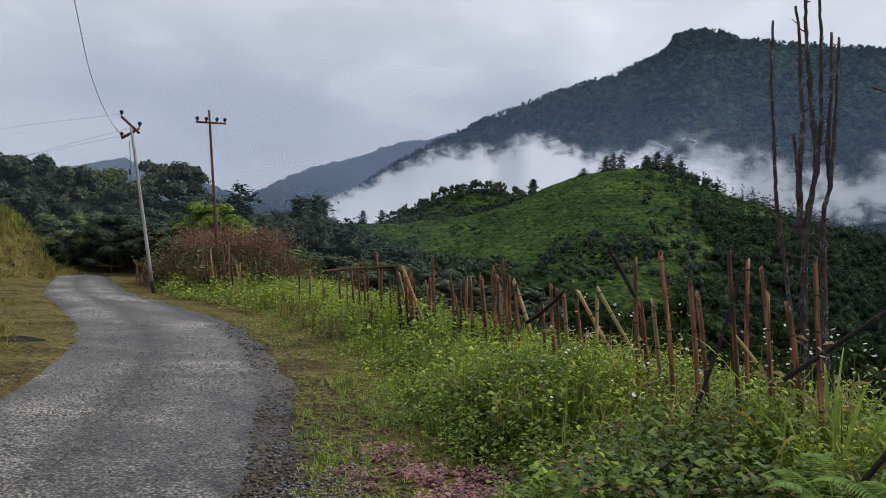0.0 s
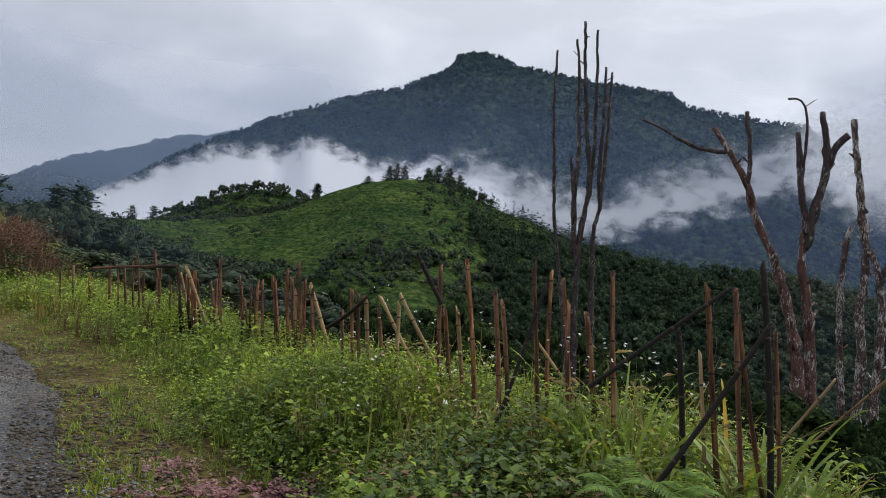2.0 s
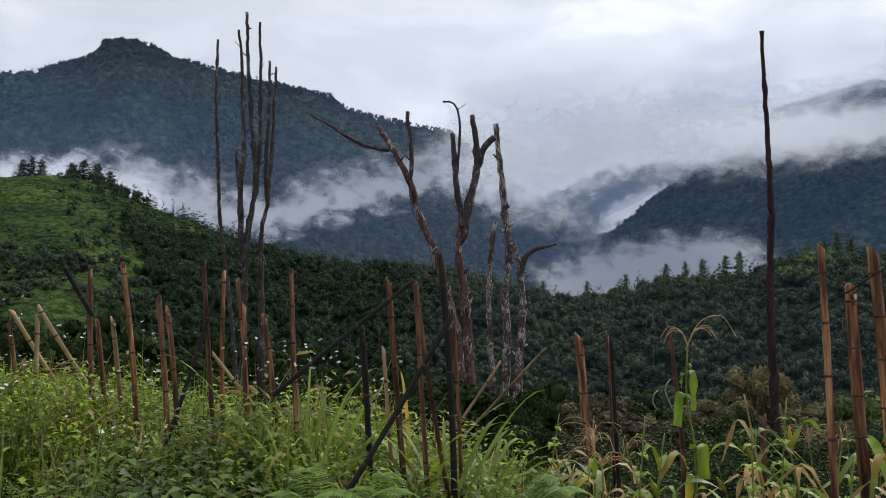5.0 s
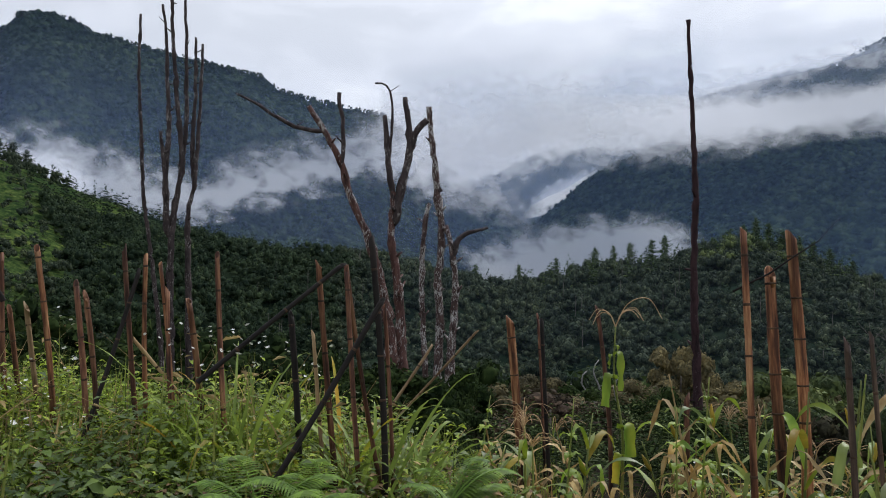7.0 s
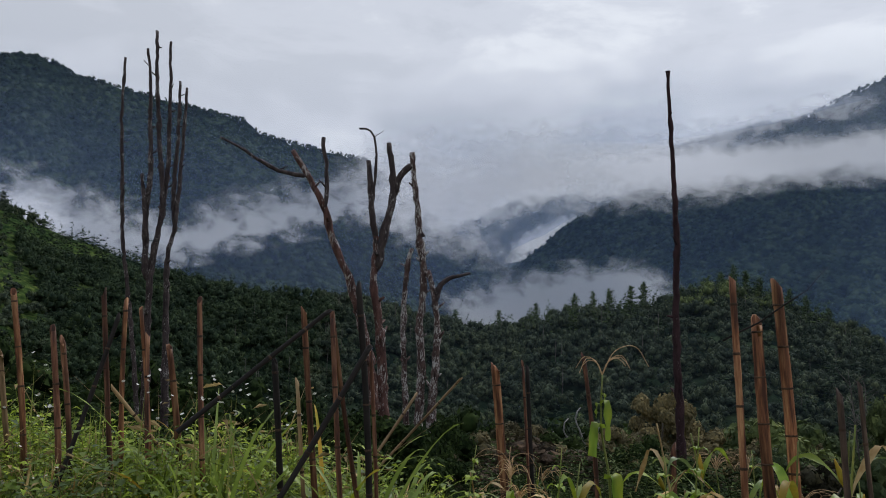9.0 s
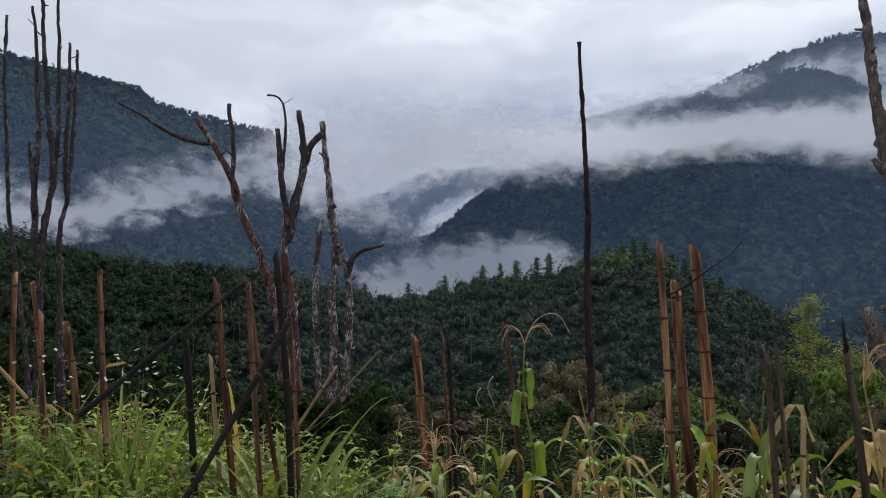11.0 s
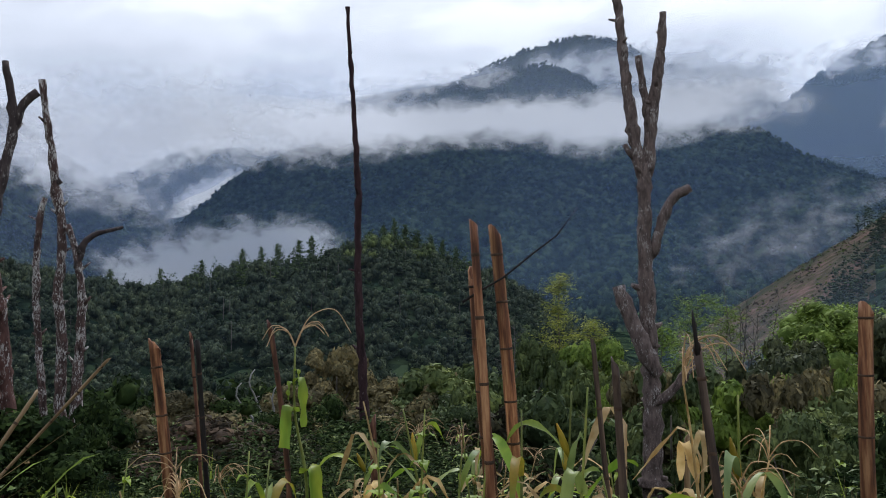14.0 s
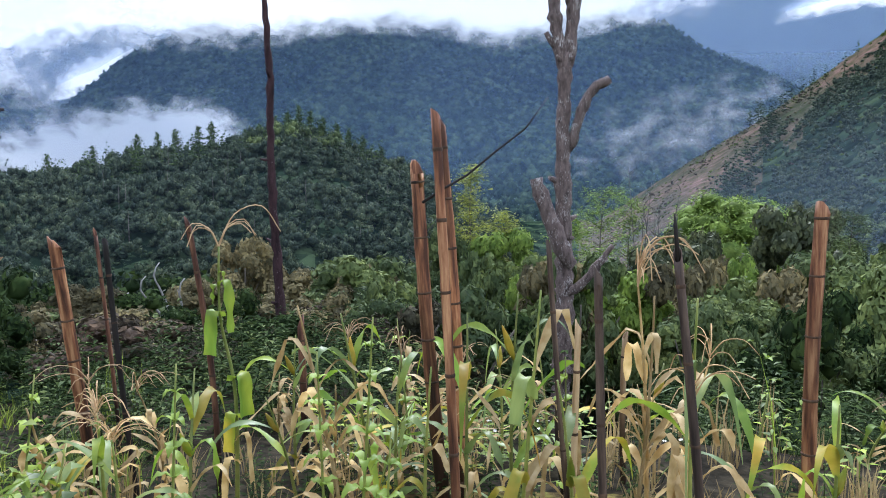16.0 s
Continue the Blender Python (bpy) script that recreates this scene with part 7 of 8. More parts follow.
    c = curve_points([head, head + o * length * 0.3 + (0, 0, length * 0.6), head + o * length * 0.8 + (0, 0, length * 0.75), head + o * length * 1.15 + (0, 0, length * (0.75 - drop))], 0.03)
    pieces.append(tube(c, np.linspace(0.004, 0.002, len(c)), 4, 0.6, q))
lv, lf = joined(pieces)
part("tassel", plain_mesh("tassel", lv, lf, MAT_TASSEL, False), lone, "dry straw-coloured branched tassel")

# tall leafy weeds among the corn
def tall_weed(x, y, h, seed):
    q = np.random.default_rng(seed)
    ob = thing("tall_weed", x, y, land_at(x, y), "tall light green weed with toothed leaves up its stem", "weed", "tall weeds among the corn")
    lean = q.normal(0, 0.05, 2)
    line = curve_points([(0, 0, 0), (lean[0] * 0.5, lean[1] * 0.5, h * 0.5), (lean[0], lean[1], h)], 0.1)
    v, f = tube(line, np.linspace(0.008, 0.003, len(line)), 6)
    part("stem", plain_mesh("stem", v, f, MAT_STALK), ob)
    n = int(h * 22)
    for k in range(n):
        u = 0.2 + 0.8 * k / n
        p = line[int(u * (len(line) - 1))]
        v, f = leaf_strip(p, k * 2.4, 0.17 * (1.25 - 0.8 * u) * q.uniform(0.8, 1.2), 0.06 * (1.2 - 0.7 * u), 0.7, 0.8, 0.2, 1.0, 7, q.normal(0, 0.3))
        part("leaf", plain_mesh("leaf", v, f, MAT_WEED), ob)


for k, (x, y, h) in enumerate(((3.35, 2.45, 1.15), (3.55, 2.75, 0.95), (3.0, 3.1, 0.9), (4.3, 1.9, 0.85), (3.2, 2.25, 0.75), (4.6, 2.9, 0.95), (2.7, 3.6, 0.8))):
    tall_weed(x, y, h, 400 + k)

# dry twig caught on a stake
twig = thing("dry_twig", 3.05, 1.97, 1.45, "thin dark dry twig caught between the stakes", "twig")
limb("stem", [(3.04, 1.99, 1.56), (3.16, 1.90, 1.66), (3.30, 1.76, 1.80), (3.38, 1.70, 1.91)], 0.005, 0.002, MAT_CHAR, twig, 5, 0.1)

# ---------------- ferns and coarse grass ----------------
for k, (x, y, z, s) in enumerate(((1.10, 2.62, 0.60, 0.52), (1.32, 2.52, 0.63, 0.46), (1.85, 2.45, 0.62, 0.42), (2.1, 2.75, 0.5, 0.45))):
    fern(x, y, z, 50 + k, s)


def grass_clump(x, y, seed, n, height, label):
    q = np.random.default_rng(seed)
    ob = thing("grass_clump", x, y, land_at(x, y), label, "grass", "coarse grass clumps")
    for _ in range(n):
        b = q.normal(0, 0.07, 2)
        v, f = leaf_strip((b[0], b[1], 0), q.uniform(0, 6.28), height * q.uniform(0.7, 1.25), q.uniform(0.020, 0.038), q.uniform(1.1, 1.5), q.uniform(0.5, 1.2), 0.3, 1.0, 10, q.normal(0, 0.3))
        part("blade", plain_mesh("blade", v, f, MAT_BLADE if q.random() < 0.88 else MAT_CORNYEL), ob)


for k, (x, y, h) in enumerate(((1.95, 3.3, 0.95), (2.15, 3.1, 0.62), (1.75, 3.5, 0.85), (1.3, 3.8, 1.0), (2.45, 3.2, 0.55), (1.5, 4.1, 0.9), (2.3, 3.45, 0.6))):
    grass_clump(x, y, 80 + k, 34, h, "tall clump of coarse green grass with arching blades")

# shallow puddle in the moss beside the lane
px, py = -8.75, 8.35
ring = [(math.cos(a) * (0.34 + 0.08 * math.sin(3 * a)), math.sin(a) * (0.30 + 0.06 * math.cos(2 * a + 1))) for a in np.linspace(0, 6.283, 24, endpoint=False)]
level = land_at(px, py) + 0.012
pv = [(a, b, 0.0) for a, b in ring] + [(a * 0.96, b * 0.96, -0.03) for a, b in ring]
pf = [tuple(range(24))] + [(k, (k + 1) % 24, 24 + (k + 1) % 24, 24 + k) for k in range(24)]
pud = tagged(new("puddle", plain_mesh("puddle", pv, pf, MAT_WATER, False)), "small shallow puddle reflecting the sky in the moss", "puddle")
pud.matrix_world = pose(px, py, level)

# ---------------- woods ----------------
def scatter_places(rng, n, az0, az1, r0, r1, w, h, sink=0.2, keep=None, skyline=None):
    az, r = rng.uniform(az0, az1, n), np.sqrt(rng.uniform(r0 * r0, r1 * r1, n))
    x, y = r * np.sin(np.radians(az)), r * np.cos(np.radians(az))
    ok = np.ones(n, bool) if keep is None else keep(x, y, az, r)
    x, y = x[ok], y[ok]
    z = land(x, y) - sink
    k = len(x)
    hs = rng.uniform(*h, k)
    if skyline is not None:
        el = np.interp(az[ok], *skyline) - rng.exponential(0.35, k)
        hs = np.clip(1.6 + r[ok] * np.tan(np.radians(el)) - z, h[0], h[1])
    return np.stack([x, y, z, rng.uniform(*w, k), hs, rng.uniform(0, 6.28, k)], -1)


R2 = np.random.default_rng(5)
CROWNS = [wood_crown(k, 8, 360, 0.038, 0.78, 0.80) for k in range(6)]
BUSHES = [wood_crown(140 + k, 13, 1600, 0.024, 0.55, 0.76) for k in range(6)]
PINES = [wood_pine(160 + k, 0.6, 0.25 + 0.05 * k, 9, 14) for k in range(5)]
SCRUB = [wood_crown(80 + k, 2, 26, 0.12) for k in range(6)]
FAR = [wood_crown(50 + k, 6, 190, 0.040, 0.82, 0.80) for k in range(8)]
ROUND = [wood_crown(60 + k, 3, 64, 0.060, 0.9, 0.84) for k in range(6)]
TINY = [wood_crown(240 + k, 2, 26, 0.11) for k in range(4)] + [wood_pine(250 + k, 0.8, 0.1, 4, 5) for k in range(3)]
SPIRES = [wood_pine(20 + k, 1.0, 0.10 + 0.04 * (k % 4), 9, 9) for k in range(7)]


sv, sf = tube([(0, 0, 0), (0.01, 0.0, 0.5), (0.0, 0.01, 1.0)], [0.014, 0.010, 0.004], 5)
tube_shape = (sv, np.array([(q[0], q[1], q[2]) for q in sf] + [(q[0], q[2], q[3]) for q in sf if len(q) == 4]))


# dark wood on the ridge across the valley
edge = lambda x, y, az, r: az + 9 * (fbm(x / 30, y / 30, 2, 4.0) - 0.5) > np.interp(r, [90, 120, 160, 200, 225, 262], [-3, 1.0, 4.5, 3.5, 1.5, -0.8])
# crowns on this flank take the darker needle green; its shade is in the colour
scatter("wood", FAR, scatter_places(R2, 1000, -2, 23, 92, 213, (3.8, 6.4), (3.8, 6.8), 1.2, edge), MAT_CONIFER, "dense dark wood on the shady side of the hill", "woodland")
scatter("wood", FAR, scatter_places(R2, 1800, 22, 72, 92, 213, (3.8, 6.6), (3.8, 6.8), 1.2, edge), MAT_BROAD, "dense dark broadleaf wood covering the ridge", "woodland")
scatter("wood", ROUND, scatter_places(R2, 2200, 9, 72, 92, 212, (2.0, 3.6), (1.6, 3.2), 0.5), MAT_CONIFER, "dark saplings closing the gaps of the wood", "woodland")
scatter("wood", SPIRES, scatter_places(R2, 620, 2, 64, 110, 222, (2.2, 4.6), (4.0, 8.6), 0.8, lambda x, y, az, r: edge(x, y, az, r) & (vnoise(x / 30, y / 30, 9.0) > 0.4)), MAT_CONIFER, "dark conifers among the broadleaf wood", "woodland")
scatter("wood", SPIRES, scatter_places(R2, 110, 34, 60, 180, 212, (2.6, 4.4), (4.5, 9.0), 0.6), MAT_PINE, "slender pines along the wooded skyline", "woodland")
scatter("wood", SPIRES, scatter_places(R2, 520, -2.5, 20, 120, 268, (2.2, 4.6), (3.5, 7.5), 0.6, edge), MAT_CONIFER, "dark conifers down the shoulder of the hill", "woodland")
scatter("wood", FAR, scatter_places(R2, 22, 49, 56, 178, 208, (4.5, 6.5), (5.0, 7.5), 0.6), MAT_MID, "paler green trees on the top of the wooded ridge", "woodland")
ragged = lambda x, y, az, r: edge(x, y, az + 5 * (np.sin(x * 12.9 + y * 7.3) * 0.5 + 0.5) ** 2, r)
scatter("wood", FAR + PINES, scatter_places(R2, 900, -9, 9, 95, 258, (2.2, 4.6), (2.2, 5.0), 0.5, lambda x, y, az, r: ragged(x, y, az, r) & ~edge(x, y, az, r)), MAT_BROAD, "young trees straying from the wood onto the open hill", "woodland")
# trees along the mountain skylines
for (crest_az, crest_el), far in (CRESTS[0], CRESTS[3], CRESTS[4], CRESTS[5]):
    n = int((crest_az[-1] - crest_az[0]) * 11)
    az = R2.uniform(crest_az[0], crest_az[-1], n)
    back = far + R2.uniform(-26, 6, n)
    size = R2.uniform(0.006, 0.0105, n) * far
    top = far * np.tan(np.radians(np.interp(az, crest_az, crest_el)))
    scatter("wood", TINY, np.stack([back * np.sin(np.radians(az)), back * np.cos(np.radians(az)), top - size * 0.5 - (far - back) * 0.2, size * 0.9, size, R2.uniform(0, 6.28, n)], -1),
            MAT_CONIFER, "dark trees standing along the mountain skyline", "woodland")
# knoll behind the hill
scatter("wood", FAR + PINES, scatter_places(R2, 620, -20.5, -9.0, 255, 302, (3.2, 5.2), (3.0, 5.0), 1.5), MAT_BROAD, "wooded knoll of dark trees behind the hill", "woodland")
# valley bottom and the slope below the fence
# valley crowns take darker leaf colours that hold the low ground's shade
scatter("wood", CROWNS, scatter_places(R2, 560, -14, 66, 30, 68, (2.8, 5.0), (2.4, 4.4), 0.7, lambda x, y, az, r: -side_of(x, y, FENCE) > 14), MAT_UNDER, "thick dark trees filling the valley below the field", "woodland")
scatter("wood", CROWNS, scatter_places(R2, 480, -14, 72, 64, 104, (3.4, 6.0), (3.0, 5.6), 0.7), MAT_CONIFER, "thick dark trees in the valley bottom", "woodland")
scatter("wood", CROWNS, scatter_places(R2, 200, 60, 112, 42, 85, (3.0, 5.0), (2.6, 4.6), 0.7), MAT_MID, "mixed green thicket at the foot of the bare slope", "woodland")
scatter("wood", FAR, scatter_places(R2, 380, 60, 112, 85, 160, (3.2, 6.0), (2.8, 5.0), 0.7), MAT_MID, "mixed green thicket at the foot of the bare slope", "woodland")
scatter("wood", CROWNS, scatter_places(R2, 150, 66, 112, 26, 52, (2.6, 4.2), (1.8, 3.4), 0.5), MAT_MID, "mixed green bushes at the edge of the field", "woodland")
scatter("wood", CROWNS, scatter_places(R2, 36, 70, 112, 30, 70, (2.4, 4.0), (2.0, 3.4), 0.5), MAT_BRIGHT, "light green bushes at the edge of the thicket", "woodland")
# beyond the lane
LANE_WOOD = ([-64, -46, -40, -34, -32, -29, -26, -24, -22, -19.7, -17, -13, -8], [4, 3.6, 3.0, 2.6, 2.7, 2.5, 3.0, 2.3, 1.9, 0.8, 0.4, 0.1, -0.5])
scatter("wood", CROWNS, scatter_places(R2, 260, -64, -12, 58, 95, (3.2, 5.5), (2.5, 15.0), 0.5, None, LANE_WOOD), MAT_BROAD, "dark mixed wood beyond the lane", "woodland")
scatter("wood", FAR, scatter_places(R2, 380, -64, -12, 95, 150, (3.6, 6.5), (2.5, 15.0), 0.5, None, LANE_WOOD), MAT_BROAD, "dark mixed wood beyond the lane", "woodland")
scatter("wood", SPIRES, scatter_places(R2, 320, -50, -12, 62, 150, (3.5, 5.5), (3.0, 16), 0.5, None, LANE_WOOD), MAT_CONIFER, "dark young conifers below the hill", "woodland")
scatter("wood", CROWNS, scatter_places(R2, 240, -32, -8, 24, 62, (2.4, 4.4), (1.8, 5.0), 0.4, lambda x, y, az, r: -side_of(x, y, FENCE) > 2.5, ([-32, -20, -8], [0.0, -1.0, -2.5])), MAT_BROAD, "dark bushes below the fence", "woodland")
scatter("wood", [tube_shape], scatter_places(R2, 46, 12, 60, 130, 190, (5.0, 8.0), (5.0, 7.5), 0.3, edge), MAT_STEM, "pale bare trunks standing among the trees", "woodland")
# scrub on the open hill and the bare slope
scatter("scrub", SCRUB, scatter_places(R2, 2000, -24, 9, 95, 264, (1.2, 3.0), (0.8, 2.2), 0.3, lambda x, y, az, r: vnoise(x / 18, y / 30, 6.0) > 0.66 - 0.5 * smooth(np.abs(az + 8), 5, 14)), MAT_BROAD, "scattered dark shrubs on the green hillside", "scrub")
scatter("wood", FAR, scatter_places(R2, 700, -26, 6, 95, 205, (3.0, 5.4), (2.6, 5.0), 0.6, lambda x, y, az, r: fbm(x / 26, y / 26, 2, 6.0) > 0.40 + 0.22 * smooth(r, 130, 200)), MAT_BROAD, "dark round trees in the hollows of the hill", "woodland")
scatter("wood", FAR, scatter_places(R2, 40, -1.6, 3.4, 250, 268, (3.4, 5.0), (3.6, 6.0), 0.8), MAT_BROAD, "dark clump of trees on the shoulder of the hill", "woodland")
scatter("scrub", SCRUB, scatter_places(R2, 5200, -24, 9, 95, 264, (0.9, 2.6), (0.5, 1.3), 0.15, lambda x, y, az, r: vnoise(x / 22, y / 40, 16.0) > 0.2), MAT_MID, "green scrub patches on the hillside", "scrub")
scatter("scrub", SCRUB, scatter_places(R2, 900, -24, 7, 120, 264, (0.9, 2.2), (0.4, 0.9), 0.15, lambda x, y, az, r: vnoise(x / 30, y / 50, 26.0) > 0.55), MAT_FRESH, "light green fern and grass patches on the hillside", "scrub")
scatter("scrub", SCRUB, scatter_places(R2, 1300, -24, -12.5, 190, 252, (1.2, 2.6), (0.4, 0.9), 0.1, lambda x, y, az, r: vnoise(x / 14, y / 30, 36.0) > 0.3), MAT_FRESH, "light yellow-green field strip beside the hill", "scrub")
scatter("scrub", PINES, scatter_places(R2, 150, 84, 108, 220, 398, (5, 8.0), (7, 12), 0.5, lambda x, y, az, r: vnoise(x / 40, y / 40, 2.0) > 0.5), MAT_CONIFER, "scattered pines on the bare slope", "scrub")
streak = lambda az, r: (np.abs(az - np.interp(r, [170, 330], [83.6, 88.8])) < 0.55) & (r > 178)
low_wood = lambda x, y, az, r: (r < np.interp(az, [72, 77, 81, 85, 88, 92, 110], [150, 175, 225, 262, 285, 308, 345]) + 40 * (vnoise(x / 40, y / 40, 8.0) - 0.5)) & ~streak(az, r)
scatter("scrub", ROUND, scatter_places(R2, 5200, 72, 101, 130, 398, (2.6, 5.6), (2.2, 4.6), 0.7, low_wood), MAT_BROAD, "dark trees covering the lower part of the slope", "scrub")
scatter("scrub", SCRUB, scatter_places(R2, 2200, 72, 101, 160, 398, (1.0, 3.0), (0.5, 2.0), 0.2, lambda x, y, az, r: vnoise(x / 18, y / 18, 14.0) > 0.5), MAT_WITHER, "withered brown bushes on the bare slope", "scrub")
scatter("scrub", SPIRES, scatter_places(R2, 190, 81, 88, 190, 330, (4.5, 7.0), (6.0, 11.0), 0.5, lambda x, y, az, r: np.abs(az - np.interp(r, [190, 330], [82.2, 86.6])) < 0.9), MAT_CONIFER, "file of dark conifers climbing the bare slope", "scrub")
scatter("scrub", SCRUB, scatter_places(R2, 2000, 72, 101, 160, 398, (1.2, 3.2), (0.5, 1.6), 0.2, lambda x, y, az, r: vnoise(x / 25, y / 25, 4.0) > 0.45), MAT_FRESH, "green tussocks on the bare slope", "scrub")

# ---------------- dry grass by the lane ----------------
def blades(seed, n, wide, bend, spread):
    """A tuft about 1 high of narrow bent blades."""
    q = np.random.default_rng(seed)
    vs, fs = [], []
    for k in range(n):
        a, b = q.uniform(0, 6.28), q.uniform(0.1, 1.0) * bend
        h = q.uniform(0.55, 1.05)
        ox, oy = q.normal(0, spread, 2)
        o, s = np.array([math.cos(a), math.sin(a), 0]), np.array([-math.sin(a), math.cos(a), 0]) * wide * q.uniform(0.6, 1.3)
        p0 = np.array([ox, oy, 0])
        p1 = p0 + o * 0.25 * b + np.array([0, 0, 0.55 * h])
        p2 = p0 + o * 0.75 * b + np.array([0, 0, h * (1 - 0.25 * b)])
        i = len(vs) * 5
        vs.append(np.array([p0 - s, p0 + s, p1 - s * 0.8, p1 + s * 0.8, p2]))
        fs.append(np.array([[0, 1, 3], [0, 3, 2], [2, 3, 4]]) + i)
    return np.concatenate(vs), np.concatenate(fs)


def sprig(seed, leaves, size, slim=0.45, sway=0.25):
    """A leafy stem about 1 high."""
    q = np.random.default_rng(seed)
    vs, fs, n = [], [], 0
    lean = q.normal(0, sway, 2)
    stem = np.array([[0, 0, 0], [lean[0] * 0.4, lean[1] * 0.4, 0.5], [lean[0], lean[1], 1.0]])
    w = np.array([0.008, 0, 0])
    vs.append(np.array([stem[0] - w, stem[0] + w, stem[1] + w * 0.7, stem[1] - w * 0.7, stem[2]]))
    fs.append(np.array([[0, 1, 2], [0, 2, 3], [3, 2, 4]]))
    n = 5
    for k in range(leaves):
        u = 0.12 + 0.88 * (k + q.random()) / leaves
        c = stem[0] * (1 - u) ** 2 + 2 * u * (1 - u) * stem[1] + u * u * stem[2]
        a = k * 2.4 + q.normal(0, 0.4)
        o, s = np.array([math.cos(a), math.sin(a), q.uniform(-0.1, 0.6)]), np.array([-math.sin(a), math.cos(a), 0])
        c = c + o * size * q.uniform(0.0, 0.9)
        L = size * q.uniform(0.6, 1.3) * (1.15 - 0.4 * u)
        W = L * slim * 0.5
        vs.append(np.array([c, c + o * L * 0.45 + s * W + (0, 0, 0.1 * L), c + o * L - (0, 0, 0.25 * L), c + o * L * 0.45 - s * W + (0, 0, 0.1 * L)]))
        fs.append(np.array([[0, 2, 1], [0, 3, 2]]) + n)
        n += 4
    return np.concatenate(vs), np.concatenate(fs)


def leafy_spray(seed, leaves, size, wide, sway, low=0.15):
    """A stem about 1 high with broad pointed leaves, each folded along its midrib and drooping at the tip."""
    q = np.random.default_rng(seed)
    lean = q.normal(0, sway, 2)
    stem = np.array([[0, 0, 0], [lean[0] * 0.35, lean[1] * 0.35, 0.55], [lean[0], lean[1], 1.0]])
    w = np.array([0.007, 0.003, 0])
    vs, fs, n = [np.array([stem[0] - w, stem[0] + w, stem[1] + w * 0.7, stem[1] - w * 0.7, stem[2]])], [np.array([[0, 1, 2], [0, 2, 3], [3, 2, 4]])], 5
    for k in range(leaves):
        u = low + (1 - low) * (k + q.random()) / leaves
        c = stem[0] * (1 - u) ** 2 + 2 * u * (1 - u) * stem[1] + u * u * stem[2]
        a, tip = k * 2.4 + q.normal(0, 0.5), q.uniform(-0.25, 0.55)
        o, e = np.array([math.cos(a), math.sin(a), tip]), np.array([-math.sin(a), math.cos(a), q.normal(0, 0.25)])
        c = c + o * size * q.uniform(0.1, 1.2)
        L = size * q.uniform(0.65, 1.3) * (1.1 - 0.3 * u)
        W, fold = L * wide * 0.5, L * q.uniform(0.02, 0.14)
        m = c + o * L * 0.42
        vs.append(np.array([c, m + e * W + (0, 0, fold), m, m - e * W + (0, 0, fold), c + o * L - (0, 0, L * q.uniform(0.1, 0.4))]))
        fs.append(np.array([[0, 2, 1], [0, 3, 2], [1, 2, 4], [2, 3, 4]]) + n)
        n += 5
    return np.concatenate(vs), np.concatenate(fs)


def growth(x, y):
    """How high the weeds stand over the ground: low by the lane, rising to the fence, with a hump of brambles."""
    s, f, r = side_of(x, y, ROAD), -side_of(x, y, FENCE), np.hypot(x, y)
    low = 0.07 + 0.18 * smooth(s, 2.7, 4.4)
    line = 0.30 * smooth(f, -1.9, -0.5) * (1 - smooth(f, 0.4, 1.3)) * (1 - 0.45 * smooth(r, 6, 10))
    hump = 0.36 * np.exp(-((x - 0.35) / 1.0) ** 2 - ((y - 3.0) / 0.9) ** 2)
    return (low + line + hump) * (0.62 + 0.76 * fbm(x * 1.7, y * 1.7, 2, 12.0))


def bank_places(rng, n, box, fill, wide, keep, sink=0.02):
    """Places on the bank inside a plan box, with heights as a share of the growth there."""
    x, y = rng.uniform(box[0], box[1], n), rng.uniform(box[2], box[3], n)
    s, f = side_of(x, y, ROAD), -side_of(x, y, FENCE)
    clear = (np.hypot(x - 0.94, y - 0.84) > 2.0) & (np.hypot(x - 0.4, y + 0.2) > 2.1) & (np.degrees(np.arctan2(x - 0.5, y)) < 33)
    ok = keep(x, y, s, f, rng.random(n)) & clear
    x, y = x[ok], y[ok]
    k = len(x)
    h = growth(x, y) * rng.uniform(*fill, k)
    return np.stack([x, y, land(x, y) - sink, np.clip(h * rng.uniform(0.85, 1.15, k), *wide), h, rng.uniform(0, 6.28, k)], -1)


def flower(seed, heads):
    """White flower heads on thin stems, about 1 high: petals apart from stems."""
    q = np.random.default_rng(seed)
    vs, fs, n = [], [], 0
    for k in range(heads):
        c = np.array([q.normal(0, 0.05), q.normal(0, 0.05), q.uniform(0.86, 1.05)])
        m = int(q.integers(4, 7))
        r = q.uniform(0.007, 0.013)
        face = np.array(Euler((q.uniform(0.3, 1.2), 0, q.uniform(0, 6.28))).to_matrix())
        for i in range(m):
            a, b = 6.283 * i / m, 6.283 * (i + 0.8) / m
            p = np.array([(0, 0, 0), (math.cos(a) * r, math.sin(a) * r, 0.3 * r), (math.cos(b) * r, math.sin(b) * r, 0.3 * r)])
            vs.append(p @ face.T + c)
            fs.append(np.array([[0, 1, 2]]) + n)
            n += 3
    return np.concatenate(vs), np.concatenate(fs)


def near_places(rng, n, az0, az1, r0, r1, w, h, keep, sink=0.02, power=1.0, eye=(0.5, 0.2), top=None):
    az, r = rng.uniform(az0, az1, n), r0 + (r1 - r0) * rng.random(n) ** power
    x, y = eye[0] + r * np.sin(np.radians(az)), eye[1] + r * np.cos(np.radians(az))
    s, f = side_of(x, y, ROAD), -side_of(x, y, FENCE)
    ok = keep(x, y, az, r, s, f, rng.random(n))
    x, y, r = x[ok], y[ok], r[ok]
    k = len(x)
    z, hs = land(x, y) - sink, rng.uniform(*h, k)
